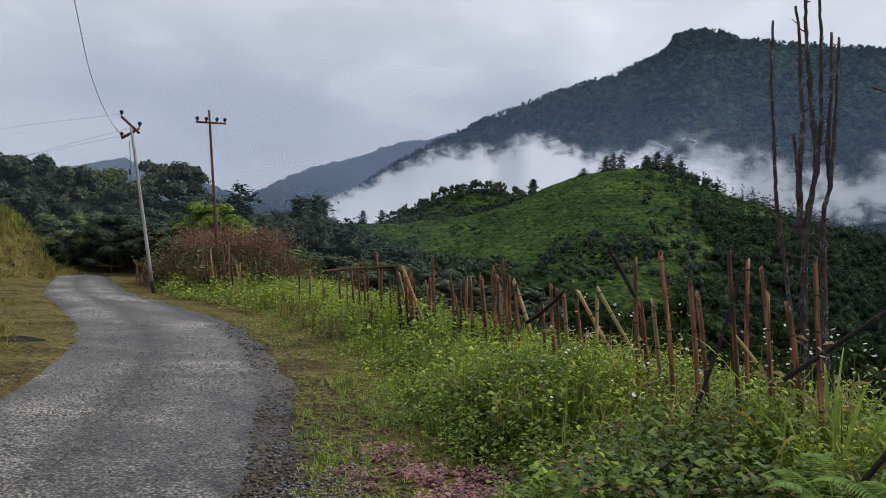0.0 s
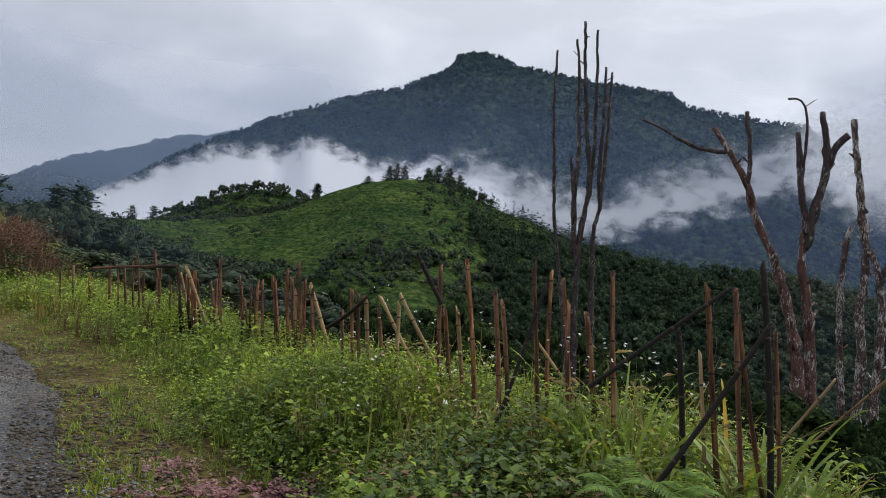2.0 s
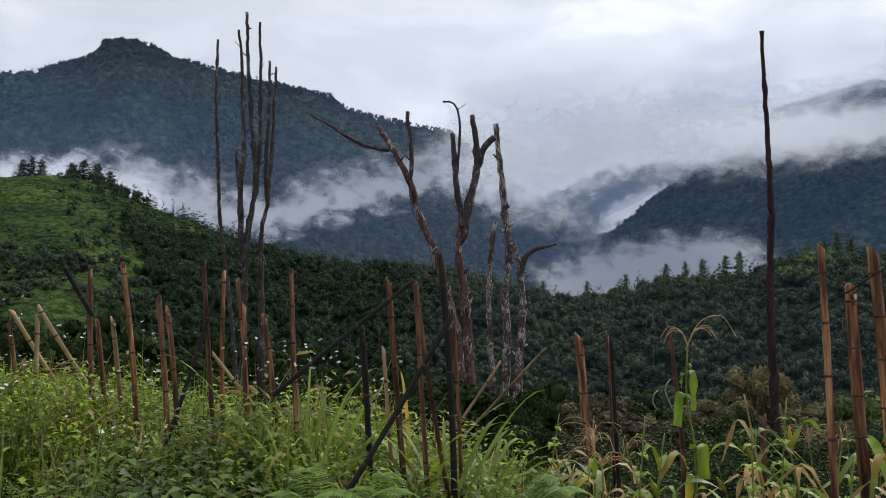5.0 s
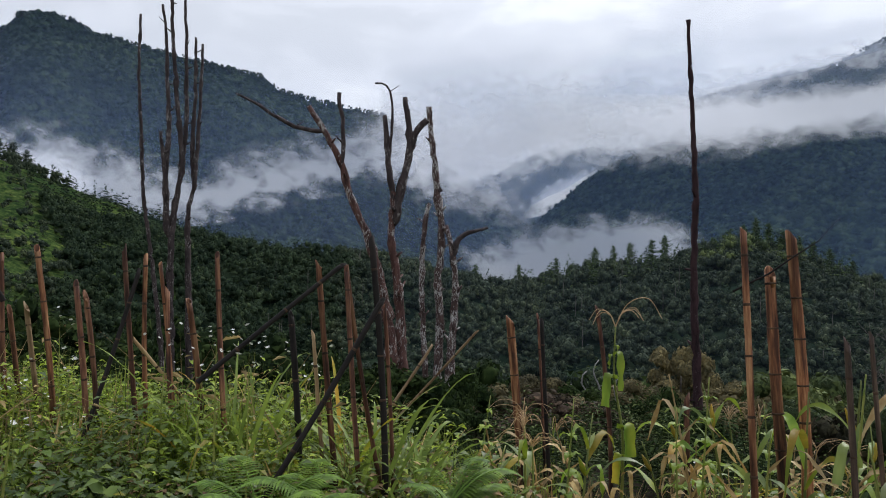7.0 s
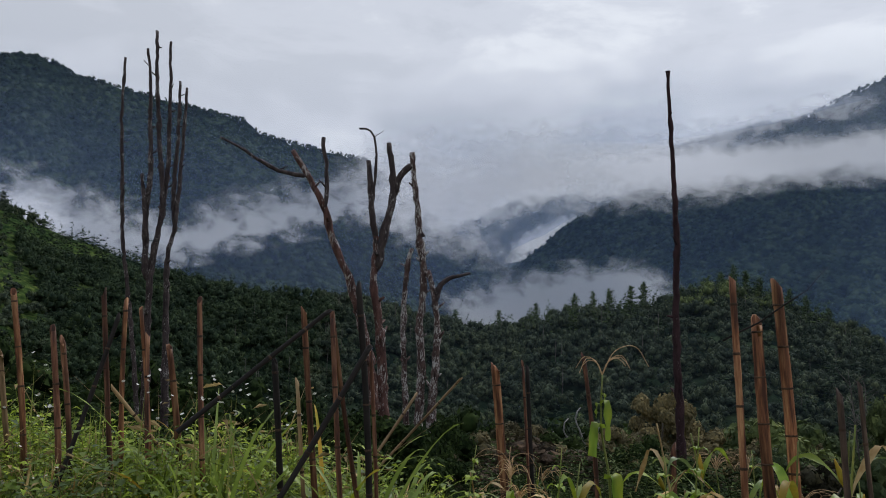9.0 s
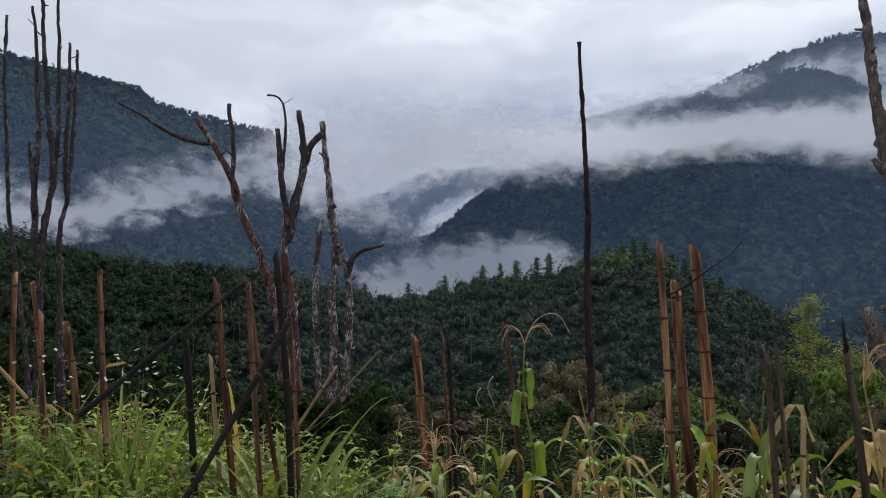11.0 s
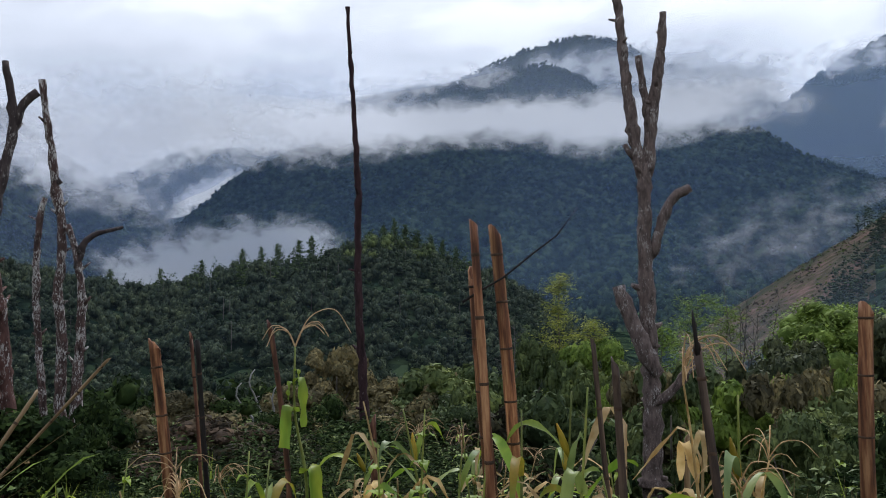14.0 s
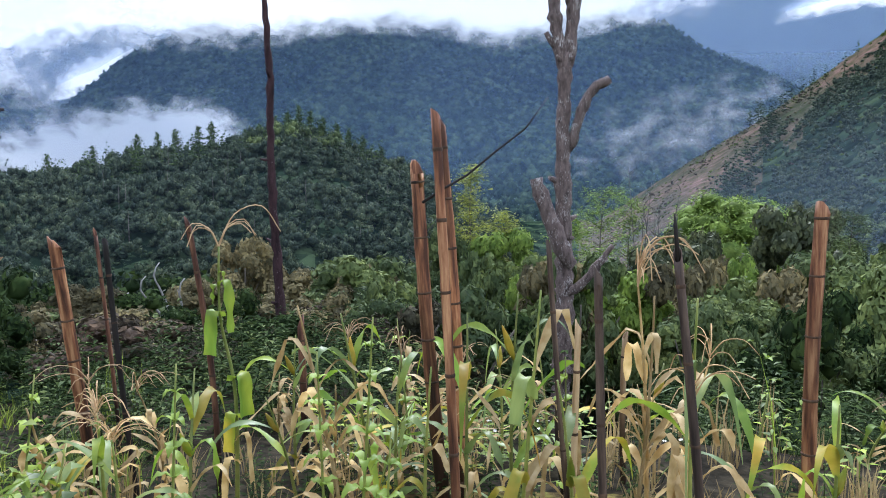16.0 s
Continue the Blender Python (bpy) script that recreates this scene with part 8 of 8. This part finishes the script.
    if h[1] <= 0.7:
        hs = hs * (0.45 + 1.15 * vnoise(x * 1.6, y * 1.6, 12.0) * (0.6 + 0.8 * vnoise(x * 0.5, y * 0.5, 13.0)))
    if top is not None:
        hs = np.clip(1.6 + r * np.tan(np.radians(top - rng.exponential(1.6, k))) - z, 0.5, None).clip(max=hs)
    return np.stack([x, y, z, rng.uniform(*w, k), hs, rng.uniform(0, 6.28, k)], -1)


R3 = np.random.default_rng(8)
TUFTS = [blades(k, 11, 0.016, 0.8, 0.09) for k in range(7)]
STIFF = [blades(40 + k, 14, 0.012, 0.45, 0.10) for k in range(5)]
SPRIGS = [sprig(k, 34, 0.105, 0.42) for k in range(8)]
STEMS = [sprig(k, 0, 0.1, 0.45, 0.03) for k in range(6)]
BROADS = [sprig(60 + k, 26, 0.14, 0.8, 0.4) for k in range(8)]
BLOOMS = [flower(k, 4) for k in range(6)]

# lane-side dry grass bank and the reddish tall grass behind the poles
scatter("dry_grass", STIFF, near_places(R3, 1900, -58, -40, 28, 43, (0.6, 1.1), (0.2, 0.5), lambda x, y, az, r, s, f, q: np.hypot(x + 27.4, (y - 23.4) * 0.9) < 4.7), MAT_DRYGRASS, "dry yellow-green grass hanging over the cut bank", "grass")
red = lambda lim: (lambda x, y, az, r, s, f, q: (s > 2.8) & (((az + 32.5) / 5.5) ** 2 + ((r - 29) / 4.5) ** 2 < lim * (0.6 + 0.8 * vnoise(x / 1.5, y / 1.5, 1.0))))
scatter("dry_grass", TUFTS + STIFF, near_places(R3, 1500, -39, -26, 24, 34, (0.9, 1.8), (0.7, 1.4), red(1.0)), MAT_REDGRASS, "tall dry reddish-brown grass behind the utility poles", "grass")
scatter("dry_grass", SPRIGS + TUFTS, near_places(R3, 1300, -37, -28, 26, 33, (1.0, 1.8), (1.3, 2.2), red(0.5)), MAT_REDGRASS, "tall dry reddish-brown grass behind the utility poles", "grass")
scatter("dry_grass", BROADS, near_places(R3, 500, -39, -26, 24, 34, (0.9, 1.8), (0.8, 1.5), red(1.1)), MAT_MID, "green leafy growth among the reddish grass", "grass")
scatter("dry_grass", STIFF, near_places(R3, 200, -33, -22, 16, 27, (0.5, 0.9), (0.25, 0.6), lambda x, y, az, r, s, f, q: (s > 2.6) & (f < 1.5)), MAT_DRYGRASS, "yellowing seed-headed grass along the verge", "grass")

scatter("dry_grass", STIFF, near_places(R3, 60, -37, -30, 27, 33, (0.5, 0.8), (2.2, 3.0), red(0.6)), MAT_STRAW, "pale plumes of tall reed grass above the reddish grass", "grass")
scatter("dry_grass", TUFTS, near_places(R3, 1800, -58, -40, 28, 43, (0.6, 1.0), (0.3, 0.65), lambda x, y, az, r, s, f, q: np.hypot(x + 27.4, (y - 23.4) * 0.9) < 2.6), MAT_GRASS, "fresh green grass on top of the cut bank", "grass")

scatter("wood", CROWNS, near_places(R3, 130, -52, -33, 38, 50, (2.2, 4.0), (1.2, 3.4), lambda x, y, az, r, s, f, q: np.abs(s) > 2.2, 0.3), MAT_BROAD, "dense shrubs filling the foot of the roadside trees", "shrubs")
seedy = lambda x, y, az, r, s, f, q: (f > -1.6) & (f < 0.6) & (s > 2.6)
scatter("dry_grass", STIFF + TUFTS, near_places(R3, 420, -34, -12, 12, 27, (0.3, 0.55), (0.35, 0.7), seedy), MAT_LITTER, "straw-coloured seed heads along the fence line", "grass")
HERB = [leafy_spray(360 + k, 20, 0.13, 0.42, 0.22, 0.15) for k in range(6)]
scatter("weeds", HERB, near_places(R3, 1300, -34, -12, 12, 27, (0.4, 0.65), (0.3, 0.62), seedy), MAT_WEED, "leafy weeds along the foot of the fence", "weeds", False)

scatter("dry_grass", BROADS, near_places(R3, 500, -58, -40, 28, 43, (0.6, 1.0), (0.25, 0.6), lambda x, y, az, r, s, f, q: np.hypot(x + 27.4, (y - 23.4) * 0.9) < 4.0), MAT_MID, "green leafy growth on the cut bank", "weeds")
# verge and bank
mat = lambda x, y: np.hypot((x + 1.2) * 0.7, y - 4.4) > 0.6 * vnoise(x * 3, y * 3, 4.0)
short = lambda x, y, az, r, s, f, q: mat(x, y) & (np.abs(s) > 1.8) & (f < 0.5) & (q < 0.35 + 0.65 * smooth(s, 2.1, 3.0)) & (fbm(x * 1.1, y * 1.1, 2, 3.0) > 0.36)
scatter("verge_grass", TUFTS, near_places(R3, 9000, -38, 14, 3.0, 16, (0.14, 0.30), (0.04, 0.13), short, power=1.2), MAT_GRASS, "short bright grass and moss along the verge", "grass")
scatter("verge_grass", TUFTS, near_places(R3, 2200, -56, -30, 7, 34, (0.25, 0.6), (0.06, 0.16), lambda x, y, az, r, s, f, q: (s < -1.8) & (s > -6), power=1.2), MAT_DRYGRASS, "short yellowish mossy grass on the far side of the lane", "grass")
ferny = lambda x, y: np.hypot(x - 1.3, y - 2.55) > 0.36
patch = lambda x, y: fbm(x * 0.8, y * 0.8, 2, 7.0)
VINES = [leafy_spray(300 + k, 13, 0.115, 0.82, 0.35, 0.3) for k in range(10)]
HERBS = [leafy_spray(320 + k, 26, 0.105, 0.42, 0.22, 0.2) for k in range(10)]
CREEP = [leafy_spray(340 + k, 11, 0.26, 0.62, 0.5, 0.1) for k in range(8)]
# brambles and vines on the hump and along the foot of the fence
viny = lambda x, y, s, f, q: ferny(x, y) & (s > 3.5) & (f < 0.7) & (q < smooth(patch(x, y), 0.34, 0.52) * (1 - 0.8 * smooth(np.hypot(x - 0.5, y - 2.7), 1.0, 1.9)))
scatter("brambles", VINES, bank_places(R3, 4300, (-1.6, 2.6, 1.9, 6.0), (0.35, 1.12), (0.45, 0.85), viny), MAT_BRAMBLE, "dark green bramble and vine leaves over the bank", "brambles", False)
# yellowing growth and straw at the foot of the stakes
footed = lambda x, y, s, f, q: (f > -1.0) & (f < 0.6) & (s > 3.2) & (q < 0.8)
scatter("weeds", HERBS, bank_places(R3, 1500, (-2.6, 2.6, 2.6, 10.0), (0.75, 1.3), (0.36, 0.6), footed), MAT_WEED, "yellow-green weeds round the feet of the stakes", "weeds", False)
scatter("dry_grass", STIFF, bank_places(R3, 420, (-2.6, 2.6, 2.6, 10.0), (0.8, 1.5), (0.3, 0.5), footed), MAT_STRAW, "straw-coloured stems round the feet of the stakes", "grass", False)
for x, y, h in ((2.62, 4.25, 0.62), (2.3, 3.85, 0.5), (1.42, 3.55, 0.6), (0.62, 4.35, 0.55)):
    tuft = thing("dry_grass_tuft", x, y, land_at(x, y) - 0.02, "orange-brown dry grass tuft at the foot of the stakes", "grass", "dry tufts by the fence", x * 90)
    v, f = blades(int(x * 50), 60, 0.010, 0.9, 0.10)
    part("tuft", mesh_from("tuft", v * (0.8, 0.8, h), f, MAT_CORNDRY), tuft)
# light leafy weeds, thick towards the fence
herby = lambda lim: (lambda x, y, s, f, q: ferny(x, y) & ((q > 0.82) | (y > 2.9 + 0.5 * vnoise(x * 1.5, y * 1.5, 3.0)) | (x < -0.6)) & mat(x, y) & (s > 2.9) & (f < 0.7) & (q < 0.15 + smooth(s, 3.0, 4.2)) & (patch(x + 7, y) > lim))
scatter("weeds", HERBS, bank_places(R3, 2900, (-1.9, 2.3, 2.2, 6.6), (0.6, 1.15), (0.34, 0.6), herby(0.40)), MAT_WEED, "fresh light green leafy weeds on the bank", "weeds", False)
scatter("weeds", HERBS, bank_places(R3, 3400, (-7.0, 0.4, 5.6, 13.5), (0.6, 1.2), (0.30, 0.55), herby(0.30)), MAT_WEED, "leafy green weeds crowding the bank", "weeds", False)
scatter("weeds", TUFTS, bank_places(R3, 1500, (-2.4, 2.2, 2.2, 8.0), (0.7, 1.3), (0.22, 0.42), herby(0.44)), MAT_GRASS, "bright green knee-high grass on the bank", "weeds", False)
# the open part of the bank by the lane
creeping = lambda lim: (lambda x, y, s, f, q: mat(x, y) & (s > 2.2) & (f < 0.9) & (q < 0.05 + smooth(s, 2.3, 3.5)) & (patch(x * 1.6, y * 1.6) > lim))
scatter("weeds", CREEP, bank_places(R3, 5200, (-5.0, 0.6, 2.6, 9.0), (0.45, 1.0), (0.17, 0.30), creeping(0.36)), MAT_WEED, "low broad leaves covering the bank", "weeds", False)
scatter("weeds", CREEP, bank_places(R3, 2200, (-3.0, 0.8, 2.4, 7.5), (0.4, 0.9), (0.17, 0.32), creeping(0.46)), MAT_BRAMBLE, "dark green low leaves in patches on the bank", "weeds", False)
scatter("weeds", CREEP, bank_places(R3, 5200, (-13.0, -2.0, 8.0, 21.0), (0.6, 1.3), (0.22, 0.42), creeping(0.30)), MAT_WEED, "leafy green weeds along the lane side", "weeds", False)
mossy = lambda x, y, s, f, q: (s > 1.9) & (s < 3.6) & (fbm(x * 1.3, y * 1.3, 3, 61.0) > 0.52)
scatter("weeds", TUFTS, bank_places(R3, 2600, (-9.0, 0.2, 3.0, 16.0), (0.5, 1.1), (0.08, 0.18), mossy), MAT_GRASS, "short green grass in patches on the verge", "grass", False)
scatter("weeds", CREEP, bank_places(R3, 1500, (-9.0, 0.2, 3.0, 16.0), (0.3, 0.6), (0.08, 0.16), mossy), MAT_WEED, "small creeping plants in patches on the verge", "weeds", False)
scatter("weeds", TUFTS, bank_places(R3, 1800, (-8.0, 0.5, 3.0, 14.0), (0.7, 1.4), (0.2, 0.36), creeping(0.44)), MAT_GRASS, "bright yellow-green grass along the lane side", "weeds", False)
scatter("weeds", CREEP, near_places(R3, 1500, -38, -20, 18, 32, (0.3, 0.55), (0.2, 0.5), lambda x, y, az, r, s, f, q: (s > 2.5) & (f < 1.5)), MAT_WEED, "light green weeds along the far verge", "weeds", False)
# field floor beyond the fence
field = lambda x, y, az, r, s, f, q: (f > -0.3) & (np.hypot(x - 0.9, y - 0.8) > 2.2) & ~((r > 5.5) & (az > 66) & (az < 74.5))
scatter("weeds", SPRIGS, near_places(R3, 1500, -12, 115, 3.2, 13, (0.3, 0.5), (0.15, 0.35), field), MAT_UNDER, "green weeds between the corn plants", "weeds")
scatter("weeds", HERBS, near_places(R3, 56, 50, 112, 3.2, 6.4, (0.6, 1.0), (0.30, 0.62), lambda *a: field(*a) & (vnoise(a[0] * 1.1, a[1] * 1.1, 41.0) > 0.45)), MAT_WEED, "light green pointed-leaved weeds among the corn", "weeds", False)
scatter("weeds", TUFTS, near_places(R3, 500, -12, 40, 3.2, 14, (0.3, 0.5), (0.15, 0.4), field), MAT_GRASS, "grass between the corn plants", "weeds")
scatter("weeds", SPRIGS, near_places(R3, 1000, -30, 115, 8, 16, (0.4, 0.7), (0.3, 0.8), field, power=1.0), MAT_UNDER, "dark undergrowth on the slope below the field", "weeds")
bushes = lambda x, y, az, r, s, f, q: (f > 4.5) & ~((r < 24) & (r > 13) & (az > 44) & (az < 52)) & ~((r < 15) & (az > 65) & (az < 75.5))
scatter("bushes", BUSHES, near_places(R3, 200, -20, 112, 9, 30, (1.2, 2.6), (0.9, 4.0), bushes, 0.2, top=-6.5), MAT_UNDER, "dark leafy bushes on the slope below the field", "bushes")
bush_things("bush", BUSHES, near_places(R3, 70, 52, 112, 9, 30, (1.1, 2.4), (1.0, 4.0), bushes, 0.2, top=-6.5), MAT_MID, "mid-green bush on the slope below the field")
bush_things("bush", BUSHES, near_places(R3, 70, 34, 66, 10, 26, (1.2, 2.4), (0.8, 2.2), bushes, 0.2, top=-7.5), MAT_DULL, "dull olive bush on the slope below the field")
bush_things("bush", BUSHES, near_places(R3, 60, 34, 64, 9, 20, (1.1, 2.2), (0.8, 2.0), bushes, 0.2, top=-8.0), MAT_WITHER, "purplish-brown withering bush below the corn")
scatter("weeds", STIFF, near_places(R3, 170, 26, 115, 3.2, 6, (0.3, 0.5), (0.2, 0.5), field), MAT_STRAW, "dry straw grass among the corn", "weeds")
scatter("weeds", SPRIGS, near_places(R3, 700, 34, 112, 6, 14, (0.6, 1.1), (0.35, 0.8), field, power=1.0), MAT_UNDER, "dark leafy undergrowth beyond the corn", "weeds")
scatter("weeds", SPRIGS, near_places(R3, 300, 34, 112, 6, 12, (0.5, 0.9), (0.3, 0.7), field, power=1.0), MAT_MID, "mid-green undergrowth beyond the corn", "weeds")
BIGBUSH = [wood_crown(180 + k, 20, 3200, 0.026, 0.5, 0.68) for k in range(4)]
mass = lambda x, y, az, r, s, f, q: (f > 8) & (r > 15.5)
bush_things("bush", BIGBUSH, near_places(R3, 76, 55, 106, 13, 28, (2.2, 3.8), (2.8, 6.0), mass, 0.3, top=-5.2), MAT_MID, "tall mid-green bush on the slope below the field")
bush_things("bush", BIGBUSH, near_places(R3, 40, 55, 106, 14, 28, (1.8, 3.4), (2.6, 5.8), mass, 0.3, top=-5.2), MAT_DULL, "olive-green bush on the slope below the field")
bush_things("bush", BIGBUSH, near_places(R3, 12, 66, 106, 16, 30, (1.8, 3.2), (2.4, 5.6), mass, 0.3, top=-4.6), MAT_BRIGHT, "light green bush on the slope below the field")
scatter("weeds", STIFF, near_places(R3, 900, 82, 112, 11, 24, (0.9, 1.5), (0.9, 1.7), lambda x, y, az, r, s, f, q: (f > 5) & (vnoise(x / 2.2, y / 2.2, 31.0) > 0.42), 0.1), MAT_BLADE, "light green reedy grass on the slope below the field", "grass", False)
scatter("fallen_leaves", BROADS, near_places(R3, 420, -10, 36, 2.4, 7, (0.3, 0.5), (0.2, 0.5), lambda x, y, az, r, s, f, q: (f > -2.4) & (f < 0.6) & (s > 3) & (np.hypot(x - 0.94, y - 0.84) > 2.0)), MAT_LITTER, "withered brown weeds among the green", "weeds")
# dry stems tangled round the fence
TANGLE = [sprig(200 + k, 3, 0.12, 0.3, 0.55) for k in range(8)]
scatter("dry_stems", TANGLE, near_places(R3, 170, -8, 24, 3.8, 6.6, (0.8, 1.2), (0.45, 1.0), lambda x, y, az, r, s, f, q: (f > -0.6) & (f < 0.7)), MAT_STRAW, "thin dry stems tangled round the fence stakes", "dry stems")
# flowers
blooming = near_places(R3, 80, -12, 20, 2.9, 8, (0.9, 1.2), (0.5, 1.12), lambda x, y, az, r, s, f, q: (f > -1.5) & (f < 0.5) & (s > 3))
scatter("white_flowers", BLOOMS, blooming, MAT_PETAL, "small white daisy-like flowers on thin stems", "flowers")
scatter("flower_stems", STEMS, blooming, MAT_STALK, "thin green stems of the white flowers", "flowers")
scatter("white_flowers", BLOOMS, near_places(R3, 60, -33, 2, 7, 22, (0.9, 1.2), (0.5, 0.8), lambda x, y, az, r, s, f, q: (f > -2.5) & (f < 0.8) & (s > 3)), MAT_PETAL, "small white daisy-like flowers on thin stems", "flowers")
scatter("white_flowers", BLOOMS, near_places(R3, 26, 40, 112, 3.0, 5.6, (0.9, 1.2), (0.35, 0.7), field), MAT_PETAL, "small white flowers among the corn", "flowers")
PINKS = [sprig(90 + k, 16, 0.5, 0.8, 0.5) for k in range(5)]
pinkish = lambda x, y, az, r, s, f, q: (np.minimum(np.hypot((x + 1.2) * 0.7, y - 4.4), np.hypot(x + 1.95, y - 5.0) * 1.8) < 0.6 * (0.5 + q)) & (s > 2.0)
scatter("pink_flowers", PINKS, near_places(R3, 2000, -40, -8, 3.2, 6.4, (0.05, 0.10), (0.05, 0.11), lambda *a: pinkish(*a) & (fbm(a[0] * 2.5, a[1] * 2.5, 2, 9.0) > 0.5)), MAT_PINK, "mat of small pink ground flowers at the road edge", "flowers")
scatter("fallen_leaves", [sprig(120 + k, 4, 0.6, 0.7, 0.8) for k in range(4)], near_places(R3, 5200, -42, 14, 3.0, 16, (0.05, 0.11), (0.015, 0.05), lambda x, y, az, r, s, f, q: (s > 1.8) & (s < 4.2), power=1.3), MAT_LITTER, "brown fallen leaves and dead stems on the verge", "leaf litter")


# loose stones on the lane
def pebble(seed):
    q = np.random.default_rng(seed)
    bm = bmesh.new()
    bmesh.ops.create_icosphere(bm, subdivisions=1, radius=0.5)
    for p in bm.verts:
        p.co *= 1 + 0.4 * (q.random() - 0.5)
        p.co.z *= 0.6
    v = np.array([p.co[:] for p in bm.verts])
    f = np.array([[p.index for p in face.verts] for face in bm.faces])
    bm.free()
    return v, f


PEBBLES = [pebble(k) for k in range(6)]
scatter("gravel", PEBBLES, near_places(R3, 16000, -60, 0, 3.4, 15, (0.010, 0.030), (0.012, 0.026), lambda x, y, az, r, s, f, q: (s < 2.2) & (s > -1.4) & (q < 0.3 + 0.7 * (vnoise(x * 1.3, y * 0.6, 5.0) > 0.5)), sink=-0.095, power=1.5), MAT_STONE, "loose grey gravel scattered on the lane", "gravel")

crumbs = lambda lo, hi: (lambda x, y, az, r, s, f, q: (s > lo) & (s < hi) & (q < 0.25 + 1.1 * fbm(x * 2.1, y * 2.1, 2, 5.0)) & (fbm(x * 1.1, y * 1.1, 2, 6.0) > 0.38))
scatter("gravel", PEBBLES, near_places(R3, 26000, -46, -4, 3.0, 15, (0.015, 0.055), (0.012, 0.03), crumbs(1.35, 1.72), sink=-0.085, power=1.3), MAT_SOIL, "dark crumbs of soil and gravel along the road edge", "gravel")
scatter("gravel", PEBBLES, near_places(R3, 22000, -46, -4, 3.0, 15, (0.015, 0.055), (0.012, 0.03), crumbs(1.65, 2.5), sink=-0.012, power=1.3), MAT_SOIL, "dark crumbs of soil and gravel along the road edge", "gravel")
scatter("verge_grass", TUFTS, near_places(R3, 3600, -46, -4, 3.0, 16, (0.10, 0.22), (0.03, 0.09), crumbs(1.5, 2.5), sink=-0.02, power=1.2), MAT_WEED, "small grass tufts creeping over the road edge", "grass")
